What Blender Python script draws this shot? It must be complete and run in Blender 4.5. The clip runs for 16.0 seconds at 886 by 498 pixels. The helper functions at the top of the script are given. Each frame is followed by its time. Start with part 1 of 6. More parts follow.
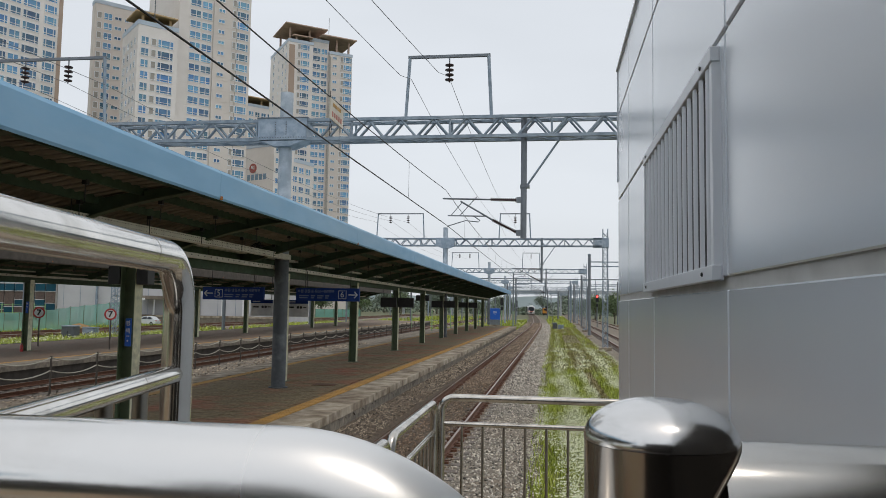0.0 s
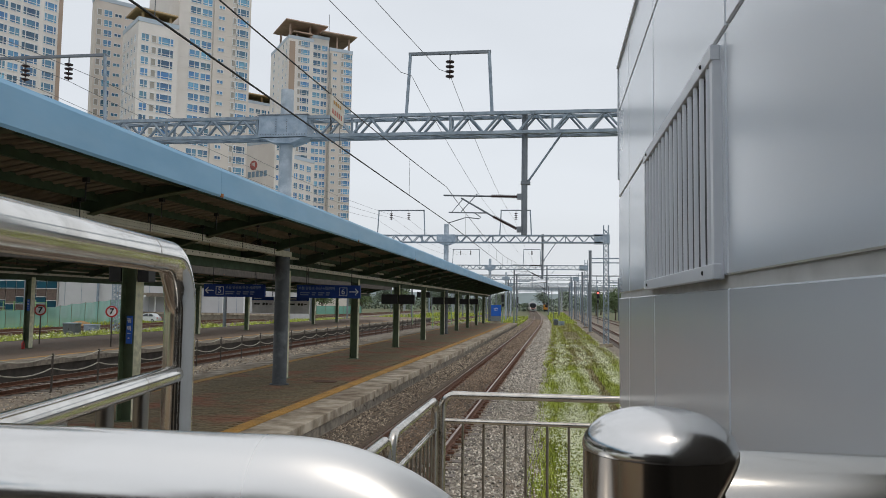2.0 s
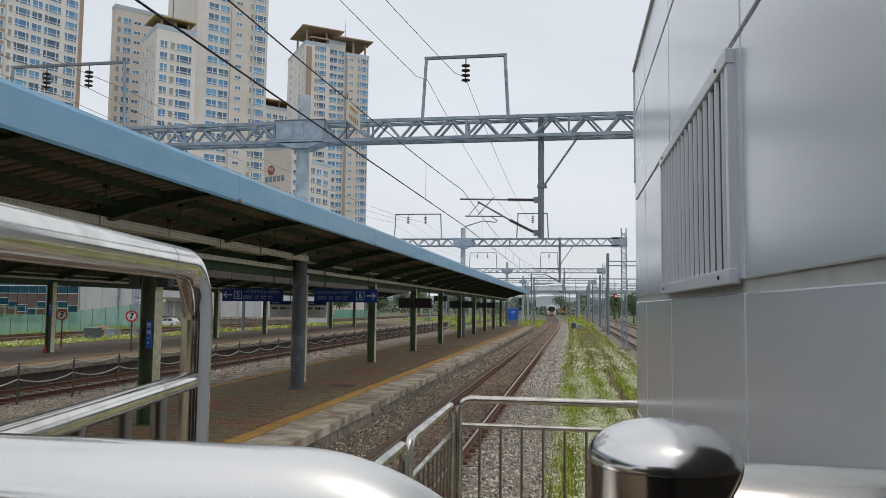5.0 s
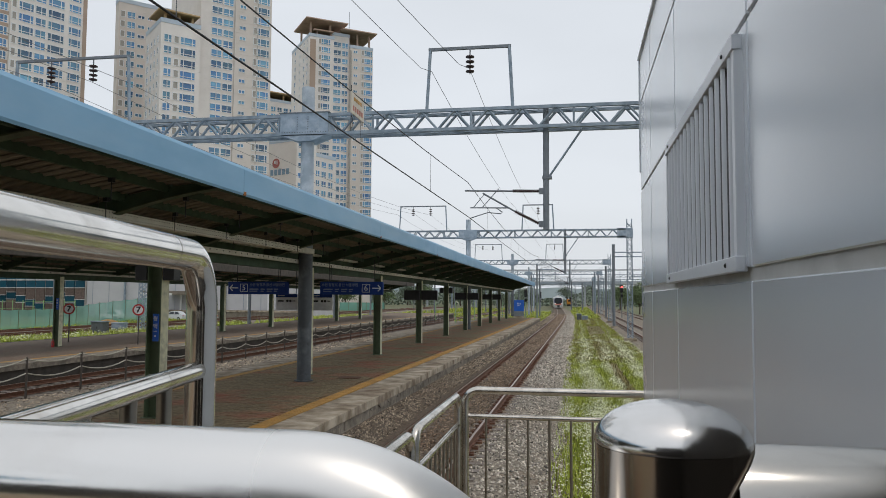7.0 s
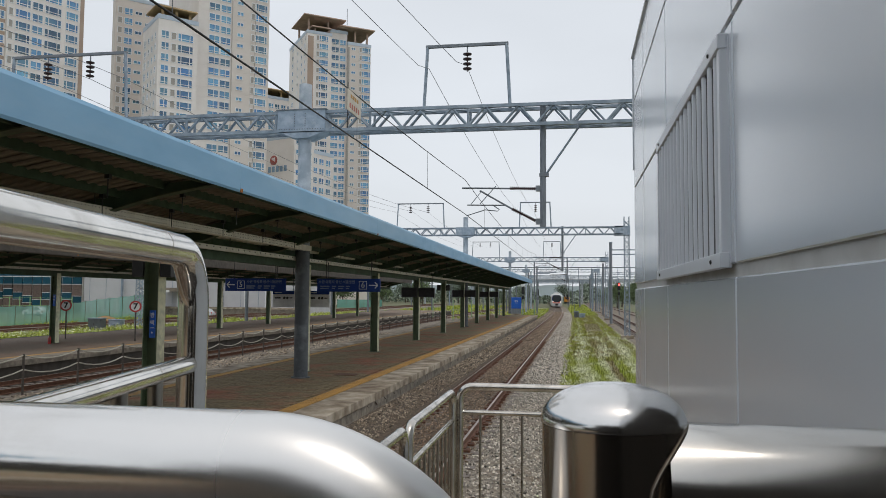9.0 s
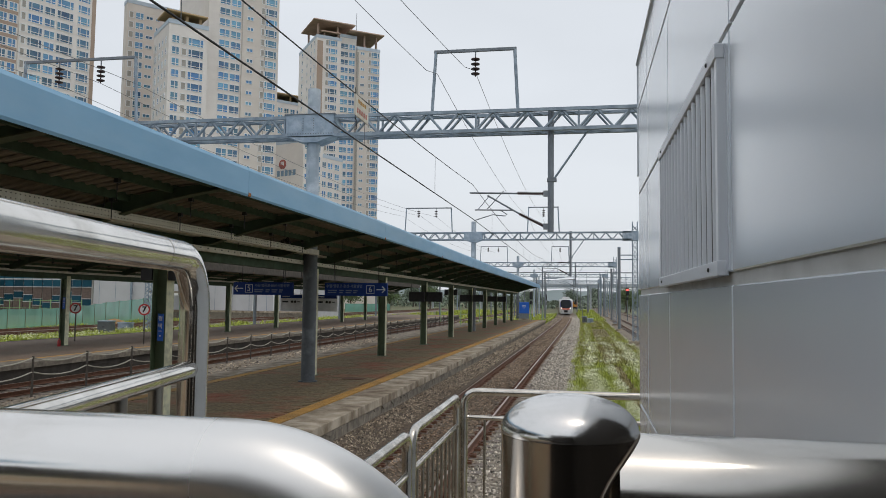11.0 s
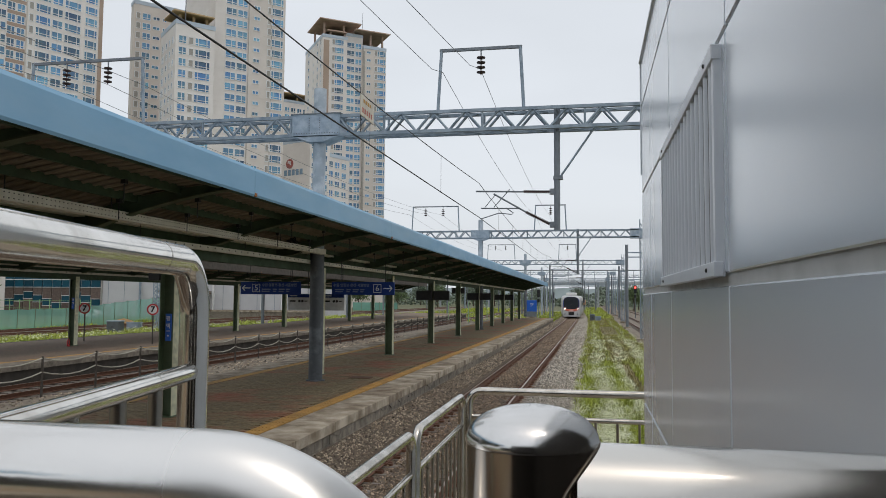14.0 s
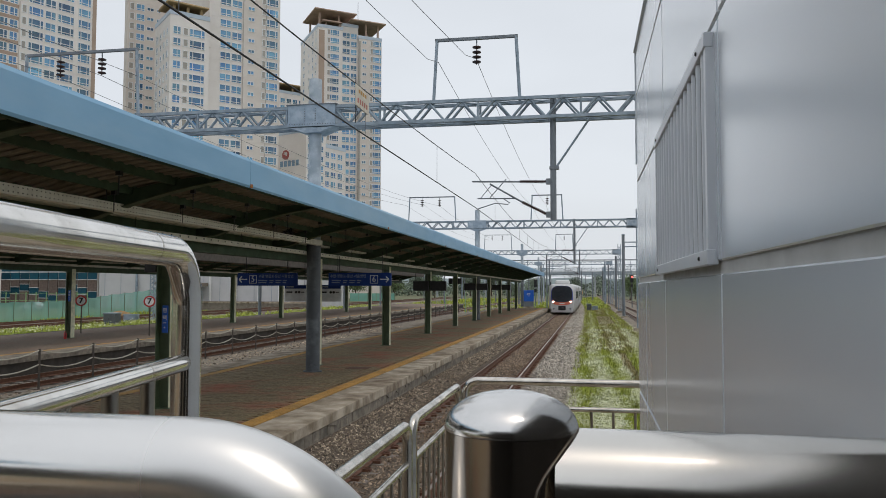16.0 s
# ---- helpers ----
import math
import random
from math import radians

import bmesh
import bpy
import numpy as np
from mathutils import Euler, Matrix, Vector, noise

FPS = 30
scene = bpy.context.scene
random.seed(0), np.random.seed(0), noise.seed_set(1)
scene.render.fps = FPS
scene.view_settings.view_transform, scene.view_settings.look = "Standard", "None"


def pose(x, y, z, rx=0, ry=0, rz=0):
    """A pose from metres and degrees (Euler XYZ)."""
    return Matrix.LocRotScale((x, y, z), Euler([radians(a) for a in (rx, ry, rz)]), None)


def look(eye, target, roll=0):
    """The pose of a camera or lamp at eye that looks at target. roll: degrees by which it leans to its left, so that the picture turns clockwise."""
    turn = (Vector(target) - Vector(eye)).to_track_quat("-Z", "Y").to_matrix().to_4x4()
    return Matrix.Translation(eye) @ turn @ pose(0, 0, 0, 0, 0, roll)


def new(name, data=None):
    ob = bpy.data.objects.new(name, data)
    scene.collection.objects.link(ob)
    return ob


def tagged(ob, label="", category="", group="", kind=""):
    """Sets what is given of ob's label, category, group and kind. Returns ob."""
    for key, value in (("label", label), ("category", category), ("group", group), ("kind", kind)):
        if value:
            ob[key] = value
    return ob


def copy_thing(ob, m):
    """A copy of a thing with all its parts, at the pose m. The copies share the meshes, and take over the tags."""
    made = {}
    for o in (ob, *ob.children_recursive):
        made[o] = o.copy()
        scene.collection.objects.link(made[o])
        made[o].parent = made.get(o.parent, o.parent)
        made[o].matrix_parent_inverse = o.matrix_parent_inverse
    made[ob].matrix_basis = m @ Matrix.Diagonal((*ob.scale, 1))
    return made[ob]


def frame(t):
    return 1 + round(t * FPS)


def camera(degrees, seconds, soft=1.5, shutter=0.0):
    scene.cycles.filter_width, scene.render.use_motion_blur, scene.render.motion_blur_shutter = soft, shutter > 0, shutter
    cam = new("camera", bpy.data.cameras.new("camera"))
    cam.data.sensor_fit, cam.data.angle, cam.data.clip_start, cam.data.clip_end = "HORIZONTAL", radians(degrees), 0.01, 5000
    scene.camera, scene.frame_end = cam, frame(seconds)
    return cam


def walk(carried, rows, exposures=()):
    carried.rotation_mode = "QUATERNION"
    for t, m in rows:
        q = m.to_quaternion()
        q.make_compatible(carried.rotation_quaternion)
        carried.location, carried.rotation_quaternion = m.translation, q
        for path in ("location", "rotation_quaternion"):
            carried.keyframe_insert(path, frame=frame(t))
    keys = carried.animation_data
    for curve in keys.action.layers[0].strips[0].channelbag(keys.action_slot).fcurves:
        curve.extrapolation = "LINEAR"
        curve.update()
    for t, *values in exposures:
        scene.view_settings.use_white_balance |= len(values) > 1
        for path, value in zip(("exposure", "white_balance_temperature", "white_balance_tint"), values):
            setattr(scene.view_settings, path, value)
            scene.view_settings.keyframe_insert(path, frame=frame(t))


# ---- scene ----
cam = camera(60.6, 16.0, soft=0.5)
PATH = [
    (0, (0.024, -0.102, 2.368), (-0.261, 1.872, 2.519), 0.9),
    (0.5, (0.024, -0.1, 2.366), (-0.259, 1.874, 2.514), 0.8),
    (1, (0.024, -0.099, 2.368), (-0.258, 1.876, 2.514), 0.8),
    (1.5, (0.024, -0.099, 2.368), (-0.26, 1.876, 2.506), 0.8),
    (2, (0.025, -0.103, 2.374), (-0.262, 1.871, 2.516), 0.8),
    (2.5, (0.018, -0.111, 2.378), (-0.277, 1.862, 2.525), 0.7),
    (3, (0.024, -0.11, 2.376), (-0.282, 1.861, 2.528), 0.7),
    (3.5, (0.025, -0.109, 2.375), (-0.287, 1.861, 2.529), 0.7),
    (4, (0.028, -0.113, 2.379), (-0.29, 1.855, 2.535), 0.7),
    (6.5, (0.032, -0.095, 2.375), (-0.313, 1.871, 2.51), 0.4),
    (7, (0.031, -0.099, 2.373), (-0.314, 1.867, 2.503), 0.3),
    (7.5, (0.033, -0.098, 2.371), (-0.31, 1.868, 2.495), 0.3),
    (8, (0.037, -0.101, 2.371), (-0.302, 1.867, 2.494), 0.3),
    (8.5, (0.043, -0.105, 2.369), (-0.292, 1.863, 2.492), 0.4),
    (9, (0.054, -0.118, 2.369), (-0.285, 1.85, 2.492), 0.4),
    (11.5, (0.087, -0.138, 2.379), (-0.279, 1.823, 2.517), 0.7),
    (12, (0.098, -0.146, 2.384), (-0.274, 1.814, 2.524), 0.7),
    (12.5, (0.102, -0.145, 2.384), (-0.274, 1.815, 2.523), 0.7),
    (13, (0.103, -0.145, 2.386), (-0.274, 1.814, 2.526), 0.5),
    (13.5, (0.101, -0.141, 2.383), (-0.277, 1.818, 2.52), 0.5),
    (14, (0.101, -0.138, 2.382), (-0.278, 1.821, 2.512), 0.4),
    (14.5, (0.1, -0.135, 2.383), (-0.277, 1.825, 2.506), 0.3),
    (15, (0.103, -0.131, 2.38), (-0.272, 1.83, 2.496), 0.3),
    (15.5, (0.105, -0.134, 2.382), (-0.267, 1.828, 2.492), 0.2),
    (16, (0.11, -0.135, 2.38), (-0.261, 1.827, 2.485), 0.1),
]
walk(cam, [(t, look(e, g, r)) for t, e, g, r in PATH])


# ---- light ----
SUN_EL, SUN_AZ = radians(72.5), radians(140)   # azimuth clockwise from +y
world = bpy.data.worlds.new("overcast_sky")
scene.world = world
world.use_nodes = True
wn = world.node_tree
bg = wn.nodes["Background"]
sky = wn.nodes.new("ShaderNodeTexSky")
sky.sky_type = "NISHITA"
sky.sun_disc = False
sky.sun_elevation, sky.sun_rotation = SUN_EL, SUN_AZ
sky.air_density, sky.dust_density, sky.ozone_density = 1.0, 6.0, 1.0
# a thin veil of cloud evens out and whitens the clear sky
veil = wn.nodes.new("ShaderNodeMix")
veil.data_type = "RGBA"
veil.inputs[0].default_value = 0.84
veil.inputs[7].default_value = (7.12, 7.46, 7.86, 1)
wn.links.new(sky.outputs[0], veil.inputs[6])
cl_tc = wn.nodes.new("ShaderNodeTexCoord")
cl_mp = wn.nodes.new("ShaderNodeMapping")
cl_mp.inputs[3].default_value = (1.2, 1.2, 4.0)
cl_n = wn.nodes.new("ShaderNodeTexNoise")
cl_n.inputs["Scale"].default_value = 1.3
cl_n.inputs["Detail"].default_value = 4
cl_r = wn.nodes.new("ShaderNodeMapRange")
cl_r.inputs[1].default_value, cl_r.inputs[2].default_value = 0.3, 0.7
cl_r.inputs[3].default_value, cl_r.inputs[4].default_value = 0.93, 1.05
cl_m = wn.nodes.new("ShaderNodeVectorMath")
cl_m.operation = "SCALE"
wn.links.new(cl_tc.outputs["Generated"], cl_mp.inputs[0])
wn.links.new(cl_mp.outputs[0], cl_n.inputs["Vector"])
wn.links.new(cl_n.outputs[0], cl_r.inputs[0])
wn.links.new(veil.outputs[2], cl_m.inputs[0])
wn.links.new(cl_r.outputs[0], cl_m.inputs["Scale"])
wn.links.new(cl_m.outputs[0], bg.inputs[0])
bg.inputs[1].default_value = 0.116

sun = new("sun", bpy.data.lights.new("sun", "SUN"))
sun.data.energy, sun.data.angle, sun.data.color = 0.38, radians(6), (1.0, 0.95, 0.88)
sd = Vector((math.sin(SUN_AZ) * math.cos(SUN_EL), math.cos(SUN_AZ) * math.cos(SUN_EL), math.sin(SUN_EL)))
sun.matrix_basis = look(sd * 50, (0, 0, 0))


# ---- materials ----
def mat(name, base, rough=0.6, metal=0.0, base2=None, scale=6.0, stain=None, stain_scale=0.8, stain_amount=0.4,
        bump=0.0, bump_scale=40.0, piece=0.0, rough_var=0.12, stretch=(1, 1, 1), spec=0.5, island=0.0, world_space=True):
    """Two-scale noise surface: base/base2 grain, broad stains, roughness variation, bump and per-piece value shift."""
    m = bpy.data.materials.new(name)
    m.use_nodes = True
    nt = m.node_tree
    N, L = nt.nodes.new, nt.links.new
    b = nt.nodes["Principled BSDF"]
    b.inputs["Metallic"].default_value = metal
    b.inputs["Specular IOR Level"].default_value = spec
    tc = N("ShaderNodeTexCoord")
    mp = N("ShaderNodeMapping")
    mp.inputs[3].default_value = stretch
    L(N("ShaderNodeNewGeometry").outputs["Position"] if world_space else tc.outputs["Object"], mp.inputs[0])
    n1 = N("ShaderNodeTexNoise")
    n1.inputs["Scale"].default_value, n1.inputs["Detail"].default_value = scale, 6
    L(mp.outputs[0], n1.inputs["Vector"])
    base2 = base2 or tuple(c * 0.8 for c in base)
    mx = N("ShaderNodeMix")
    mx.data_type = "RGBA"
    mx.inputs[6].default_value, mx.inputs[7].default_value = (*base, 1), (*base2, 1)
    r1 = N("ShaderNodeMapRange")
    r1.inputs[1].default_value, r1.inputs[2].default_value = 0.35, 0.65
    L(n1.outputs[0], r1.inputs[0])
    L(r1.outputs[0], mx.inputs[0])
    col = mx.outputs[2]
    if stain:
        n2 = N("ShaderNodeTexNoise")
        n2.inputs["Scale"].default_value, n2.inputs["Detail"].default_value = stain_scale, 8
        n2.inputs["Roughness"].default_value = 0.65
        L(mp.outputs[0], n2.inputs["Vector"])
        r2 = N("ShaderNodeMapRange")
        r2.inputs[1].default_value, r2.inputs[2].default_value = 0.48, 0.7
        r2.inputs[4].default_value = stain_amount
        L(n2.outputs[0], r2.inputs[0])
        mx2 = N("ShaderNodeMix")
        mx2.data_type = "RGBA"
        mx2.inputs[7].default_value = (*stain, 1)
        L(r2.outputs[0], mx2.inputs[0])
        L(col, mx2.inputs[6])
        col = mx2.outputs[2]
    for amount, src in ((piece, "obj"), (island, "isl")):
        if amount:
            if src == "obj":
                rnd = N("ShaderNodeObjectInfo").outputs["Random"]
            else:
                rnd = N("ShaderNodeNewGeometry").outputs["Random Per Island"]
            rr = N("ShaderNodeMapRange")
            rr.inputs[3].default_value, rr.inputs[4].default_value = 1 - amount, 1 + amount
            L(rnd, rr.inputs[0])
            sc = N("ShaderNodeVectorMath")
            sc.operation = "SCALE"
            L(col, sc.inputs[0])
            L(rr.outputs[0], sc.inputs["Scale"])
            col = sc.outputs[0]
    L(col, b.inputs["Base Color"])
    rv = N("ShaderNodeMapRange")
    rv.inputs[3].default_value, rv.inputs[4].default_value = max(0.02, rough - rough_var), min(1, rough + rough_var)
    L(n1.outputs[0], rv.inputs[0])
    L(rv.outputs[0], b.inputs["Roughness"])
    if bump:
        n3 = N("ShaderNodeTexNoise")
        n3.inputs["Scale"].default_value, n3.inputs["Detail"].default_value = bump_scale, 4
        L(mp.outputs[0], n3.inputs["Vector"])
        bp = N("ShaderNodeBump")
        bp.inputs["Strength"].default_value, bp.inputs["Distance"].default_value = bump, 0.02
        L(n3.outputs[0], bp.inputs["Height"])
        L(bp.outputs[0], b.inputs["Normal"])
    return m


def glow(name, colour, strength):
    m = bpy.data.materials.new(name)
    m.use_nodes = True
    b = m.node_tree.nodes["Principled BSDF"]
    b.inputs["Base Color"].default_value = (*colour, 1)
    b.inputs["Emission Color"].default_value = (*colour, 1)
    b.inputs["Emission Strength"].default_value = strength
    return m


STEEL_SOFT = mat("satin_stainless", (0.88, 0.86, 0.83), 0.2, 1.0, (0.84, 0.82, 0.79), 5, (0.68, 0.63, 0.57), 6, 0.35, rough_var=0.06, bump=0.008, bump_scale=80)
def ground_bend(m, x0, x1, r0, r1):
    """Roughness that grows along x, where the bend was ground by hand."""
    nt = m.node_tree
    sx = nt.nodes.new("ShaderNodeSeparateXYZ")
    rr = nt.nodes.new("ShaderNodeMapRange")
    rr.interpolation_type = "SMOOTHSTEP"
    rr.inputs[1].default_value, rr.inputs[2].default_value = x0, x1
    rr.inputs[3].default_value, rr.inputs[4].default_value = r0, r1
    nt.links.new(nt.nodes.new("ShaderNodeNewGeometry").outputs["Position"], sx.inputs[0])
    nt.links.new(sx.outputs[0], rr.inputs[0])
    nt.links.new(rr.outputs[0], nt.nodes["Principled BSDF"].inputs["Roughness"])


ground_bend(STEEL_SOFT, -0.2, -0.03, 0.15, 0.36)
STEEL_CAP = mat("brushed_cap_steel", (0.84, 0.83, 0.81), 0.18, 1.0, (0.77, 0.75, 0.73), 9, (0.6, 0.57, 0.53), 14, 0.3, rough_var=0.06, bump=0.01, bump_scale=120)
DARK_FLOOR = mat("dark_reflected_floor", (0.055, 0.048, 0.042), 0.6, 0, (0.035, 0.03, 0.027), 30, bump=0.1)
STEEL = mat("polished_stainless", (0.85, 0.82, 0.77), 0.13, 1.0, (0.78, 0.75, 0.7), 5, (0.45, 0.41, 0.35), 3, 0.5, rough_var=0.05, bump=0.004, bump_scale=60, stretch=(6, 2, 0.8))
# rail stainless with the post's dark reflections put into the colour
POSTSTEEL = mat("reflection_dark_stainless", (0.5, 0.46, 0.41), 0.14, 1.0, (0.44, 0.4, 0.36), 6, (0.3, 0.27, 0.23), 9, 0.4, rough_var=0.05)
STEEL_DULL = mat("brushed_stainless", (0.68, 0.64, 0.58), 0.22, 1.0, (0.5, 0.47, 0.42), 8, (0.35, 0.32, 0.28), 4, 0.3, rough_var=0.08)
PANEL = mat("grey_coated_panel", (0.68, 0.73, 0.785), 0.24, 0.03, (0.665, 0.715, 0.77), 1.5, (0.63, 0.675, 0.725), 0.6, 0.35, rough_var=0.05, piece=0.015, bump=0.006, bump_scale=5)
PANEL.node_tree.nodes["Principled BSDF"].inputs["Coat Weight"].default_value = 0.9
PANEL.node_tree.nodes["Principled BSDF"].inputs["Coat Roughness"].default_value = 0.2
JOINT = mat("pale_sealant", (0.55, 0.55, 0.53), 0.6, 0, (0.48, 0.48, 0.46), 12)
LOUVRE = mat("louvre_paint", (0.72, 0.75, 0.79), 0.3, 0.05, (0.69, 0.72, 0.76), 3, rough_var=0.03)
DARK = mat("dark_void", (0.02, 0.02, 0.022), 0.8)
PAVER = mat("brick_paver", (0.275, 0.21, 0.115), 0.85, 0, (0.165, 0.127, 0.07), 12, (0.33, 0.108, 0.06), 0.5, 1.0, bump=0.3, bump_scale=60, piece=0.16)
CONC = mat("weathered_concrete", (0.52, 0.45, 0.355), 0.9, 0, (0.21, 0.165, 0.11), 1.9, (0.13, 0.088, 0.055), 0.7, 1.0, bump=0.5, bump_scale=30, piece=0.035)
CONC_D = mat("stained_concrete", (0.29, 0.25, 0.195), 0.9, 0, (0.18, 0.155, 0.125), 6, (0.08, 0.07, 0.055), 1.1, 0.8, bump=0.4, piece=0.12)
YELLOW = mat("tactile_yellow", (0.52, 0.29, 0.07), 0.8, 0, (0.42, 0.235, 0.06), 12, (0.22, 0.14, 0.06), 1.2, 0.7, bump=0.2, piece=0.1)
BALLAST_BED = mat("ballast_bed", (0.32, 0.275, 0.215), 0.95, 0, (0.125, 0.105, 0.08), 14, (0.17, 0.11, 0.065), 0.5, 0.6, bump=1.0, bump_scale=26)
STONE = mat("ballast_stone", (0.52, 0.475, 0.41), 0.95, 0, (0.36, 0.325, 0.275), 20, (0.24, 0.175, 0.12), 0.35, 0.45, island=0.8)
STONE_DARK = mat("sooty_ballast_stone", (0.46, 0.385, 0.295), 0.95, 0, (0.18, 0.142, 0.102), 20, (0.13, 0.085, 0.052), 0.4, 0.7, island=0.8)
STONE_RUST = mat("rust_stained_stone", (0.37, 0.285, 0.21), 0.95, 0, (0.2, 0.145, 0.1), 20, (0.16, 0.095, 0.055), 0.5, 0.7, island=0.65)
BED_RUST = mat("rust_stained_bed", (0.16, 0.12, 0.083), 0.95, 0, (0.065, 0.048, 0.034), 14, (0.11, 0.07, 0.043), 0.5, 0.6, bump=1.0, bump_scale=26)
SOIL = mat("bare_soil", (0.2, 0.19, 0.12), 1.0, 0, (0.13, 0.14, 0.07), 3, (0.12, 0.17, 0.05), 0.12, 0.95, bump=0.8, bump_scale=10)
RUST = mat("rusty_rail", (0.165, 0.075, 0.042), 0.75, 0.1, (0.11, 0.05, 0.03), 14)
RAILTOP = mat("worn_rail_head", (0.46, 0.39, 0.34), 0.33, 0.85, (0.36, 0.28, 0.23), 12)
SLEEPER = mat("concrete_sleeper", (0.23, 0.2, 0.175), 0.9, 0, (0.16, 0.135, 0.115), 8, (0.12, 0.08, 0.055), 1.5, 0.6, bump=0.3)
GREENP = mat("green_painted_steel", (0.125, 0.17, 0.095), 0.55, 0, (0.1, 0.14, 0.08), 6, (0.05, 0.05, 0.035), 1.2, 0.6, bump=0.1)
PALEGREEN = mat("lit_flange_green", (0.7, 0.68, 0.47), 0.6, 0, (0.54, 0.55, 0.4), 8, (0.16, 0.12, 0.07), 2, 0.5)
RIBGREEN = mat("dark_green_rib", (0.07, 0.11, 0.07), 0.75, 0, (0.055, 0.085, 0.055), 5, (0.06, 0.055, 0.04), 1, 0.5, spec=0.25)
RIBEDGE = mat("highlight_rib_flange", (0.1, 0.125, 0.08), 0.75, 0, (0.075, 0.095, 0.06), 5, (0.09, 0.08, 0.055), 1, 0.6, spec=0.25)
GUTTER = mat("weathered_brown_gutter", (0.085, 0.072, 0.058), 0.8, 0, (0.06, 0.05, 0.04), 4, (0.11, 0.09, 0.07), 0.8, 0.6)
FASCIA = mat("pale_blue_fascia", (0.215, 0.415, 0.605), 0.5, 0, (0.19, 0.38, 0.565), 1.5, (0.29, 0.45, 0.58), 0.5, 0.5, bump=0.05, bump_scale=4, stretch=(1, 0.6, 2))
SOFFIT = mat("brown_sheet_soffit", (0.265, 0.228, 0.182), 0.9, 0, (0.21, 0.18, 0.142), 5, (0.1, 0.083, 0.063), 0.5, 0.6, spec=0.15)
ROOFTOP = mat("roof_sheet", (0.3, 0.38, 0.43), 0.5, 0, (0.26, 0.33, 0.38), 2)
TRAY = mat("cream_cable_tray", (0.74, 0.71, 0.62), 0.55, 0, (0.66, 0.63, 0.54), 6, (0.4, 0.35, 0.26), 1.5, 0.4)
GALV = mat("galvanised_steel", (0.29, 0.355, 0.42), 0.5, 0.3, (0.19, 0.24, 0.29), 4, (0.46, 0.52, 0.58), 1.4, 0.6, rough_var=0.1)
MAST_DARK = mat("dark_mast_grey", (0.095, 0.108, 0.12), 0.55, 0.0, (0.07, 0.08, 0.09), 2.5, (0.28, 0.31, 0.34), 2.2, 0.45)
MASTG = mat("mottled_galvanised_mast", (0.42, 0.48, 0.55), 0.55, 0.1, (0.3, 0.36, 0.42), 2.5, (0.62, 0.68, 0.73), 2.4, 0.8)
GALVB = mat("mottled_joint_plate", (0.36, 0.44, 0.53), 0.5, 0.2, (0.26, 0.33, 0.41), 5, (0.52, 0.58, 0.64), 3.0, 0.8)
GREYP = mat("grey_pole_paint", (0.2, 0.225, 0.25), 0.5, 0.3, (0.17, 0.19, 0.215), 5)
WIRE = mat("dark_wire", (0.03, 0.03, 0.032), 0.5, 0.6)
WIRE_L = mat("grey_wire", (0.14, 0.15, 0.16), 0.5, 0.6)
INSUL = mat("brown_insulator", (0.045, 0.025, 0.025), 0.22, 0, (0.035, 0.02, 0.02), 8)
BLUE = mat("sign_blue", (0.012, 0.04, 0.19), 0.6, 0, (0.01, 0.034, 0.16), 5, spec=0.2)
BRIGHTBLUE = mat("stand_sign_blue", (0.015, 0.12, 0.55), 0.4, 0, (0.012, 0.1, 0.5), 3)
WHITEP = mat("white_paint", (0.78, 0.78, 0.77), 0.5, 0, (0.7, 0.7, 0.69), 5)
SIGNTEXT = mat("sign_lettering", (0.6, 0.63, 0.66), 0.5)
SIGNDIM = mat("dim_sign_lettering", (0.18, 0.22, 0.32), 0.6)
BLACK = mat("black_plastic", (0.018, 0.018, 0.02), 0.4)
RED = mat("sign_red", (0.5, 0.03, 0.03), 0.45, 0, (0.42, 0.03, 0.03), 5)
ROPE = mat("pale_rope", (0.5, 0.47, 0.4), 0.9, 0, (0.4, 0.37, 0.3), 30)
BARSTEEL = mat("dull_bar_steel", (0.42, 0.38, 0.32), 0.3, 1.0, (0.36, 0.32, 0.27), 8)
CONCPOST = mat("brown_post", (0.1, 0.085, 0.07), 0.8, 0, (0.07, 0.06, 0.05), 9)
CAB = mat("cabinet_slate", (0.11, 0.12, 0.13), 0.5)
ORANGE = mat("orange_paint", (0.75, 0.3, 0.03), 0.5, 0, (0.6, 0.24, 0.03), 3)


# ---- mesh helpers ----
def part(name, bm, material, parent=None, label="", smooth=False):
    me = bpy.data.meshes.new(name)
    if smooth:
        for f in bm.faces:
            f.smooth = True
    bm.to_mesh(me)
    bm.free()
    for mm in (material if isinstance(material, (list, tuple)) else (material,)):
        me.materials.append(mm)
    ob = new(name, me)
    ob.parent = parent
    if label:
        tagged(ob, label)
    return ob


def thing(name, label, category, group="", m=None, kind=""):
    ob = new(name)
    ob.empty_display_size = 0.2
    if m is not None:
        ob.matrix_basis = m
    return tagged(ob, label, category, group, kind)


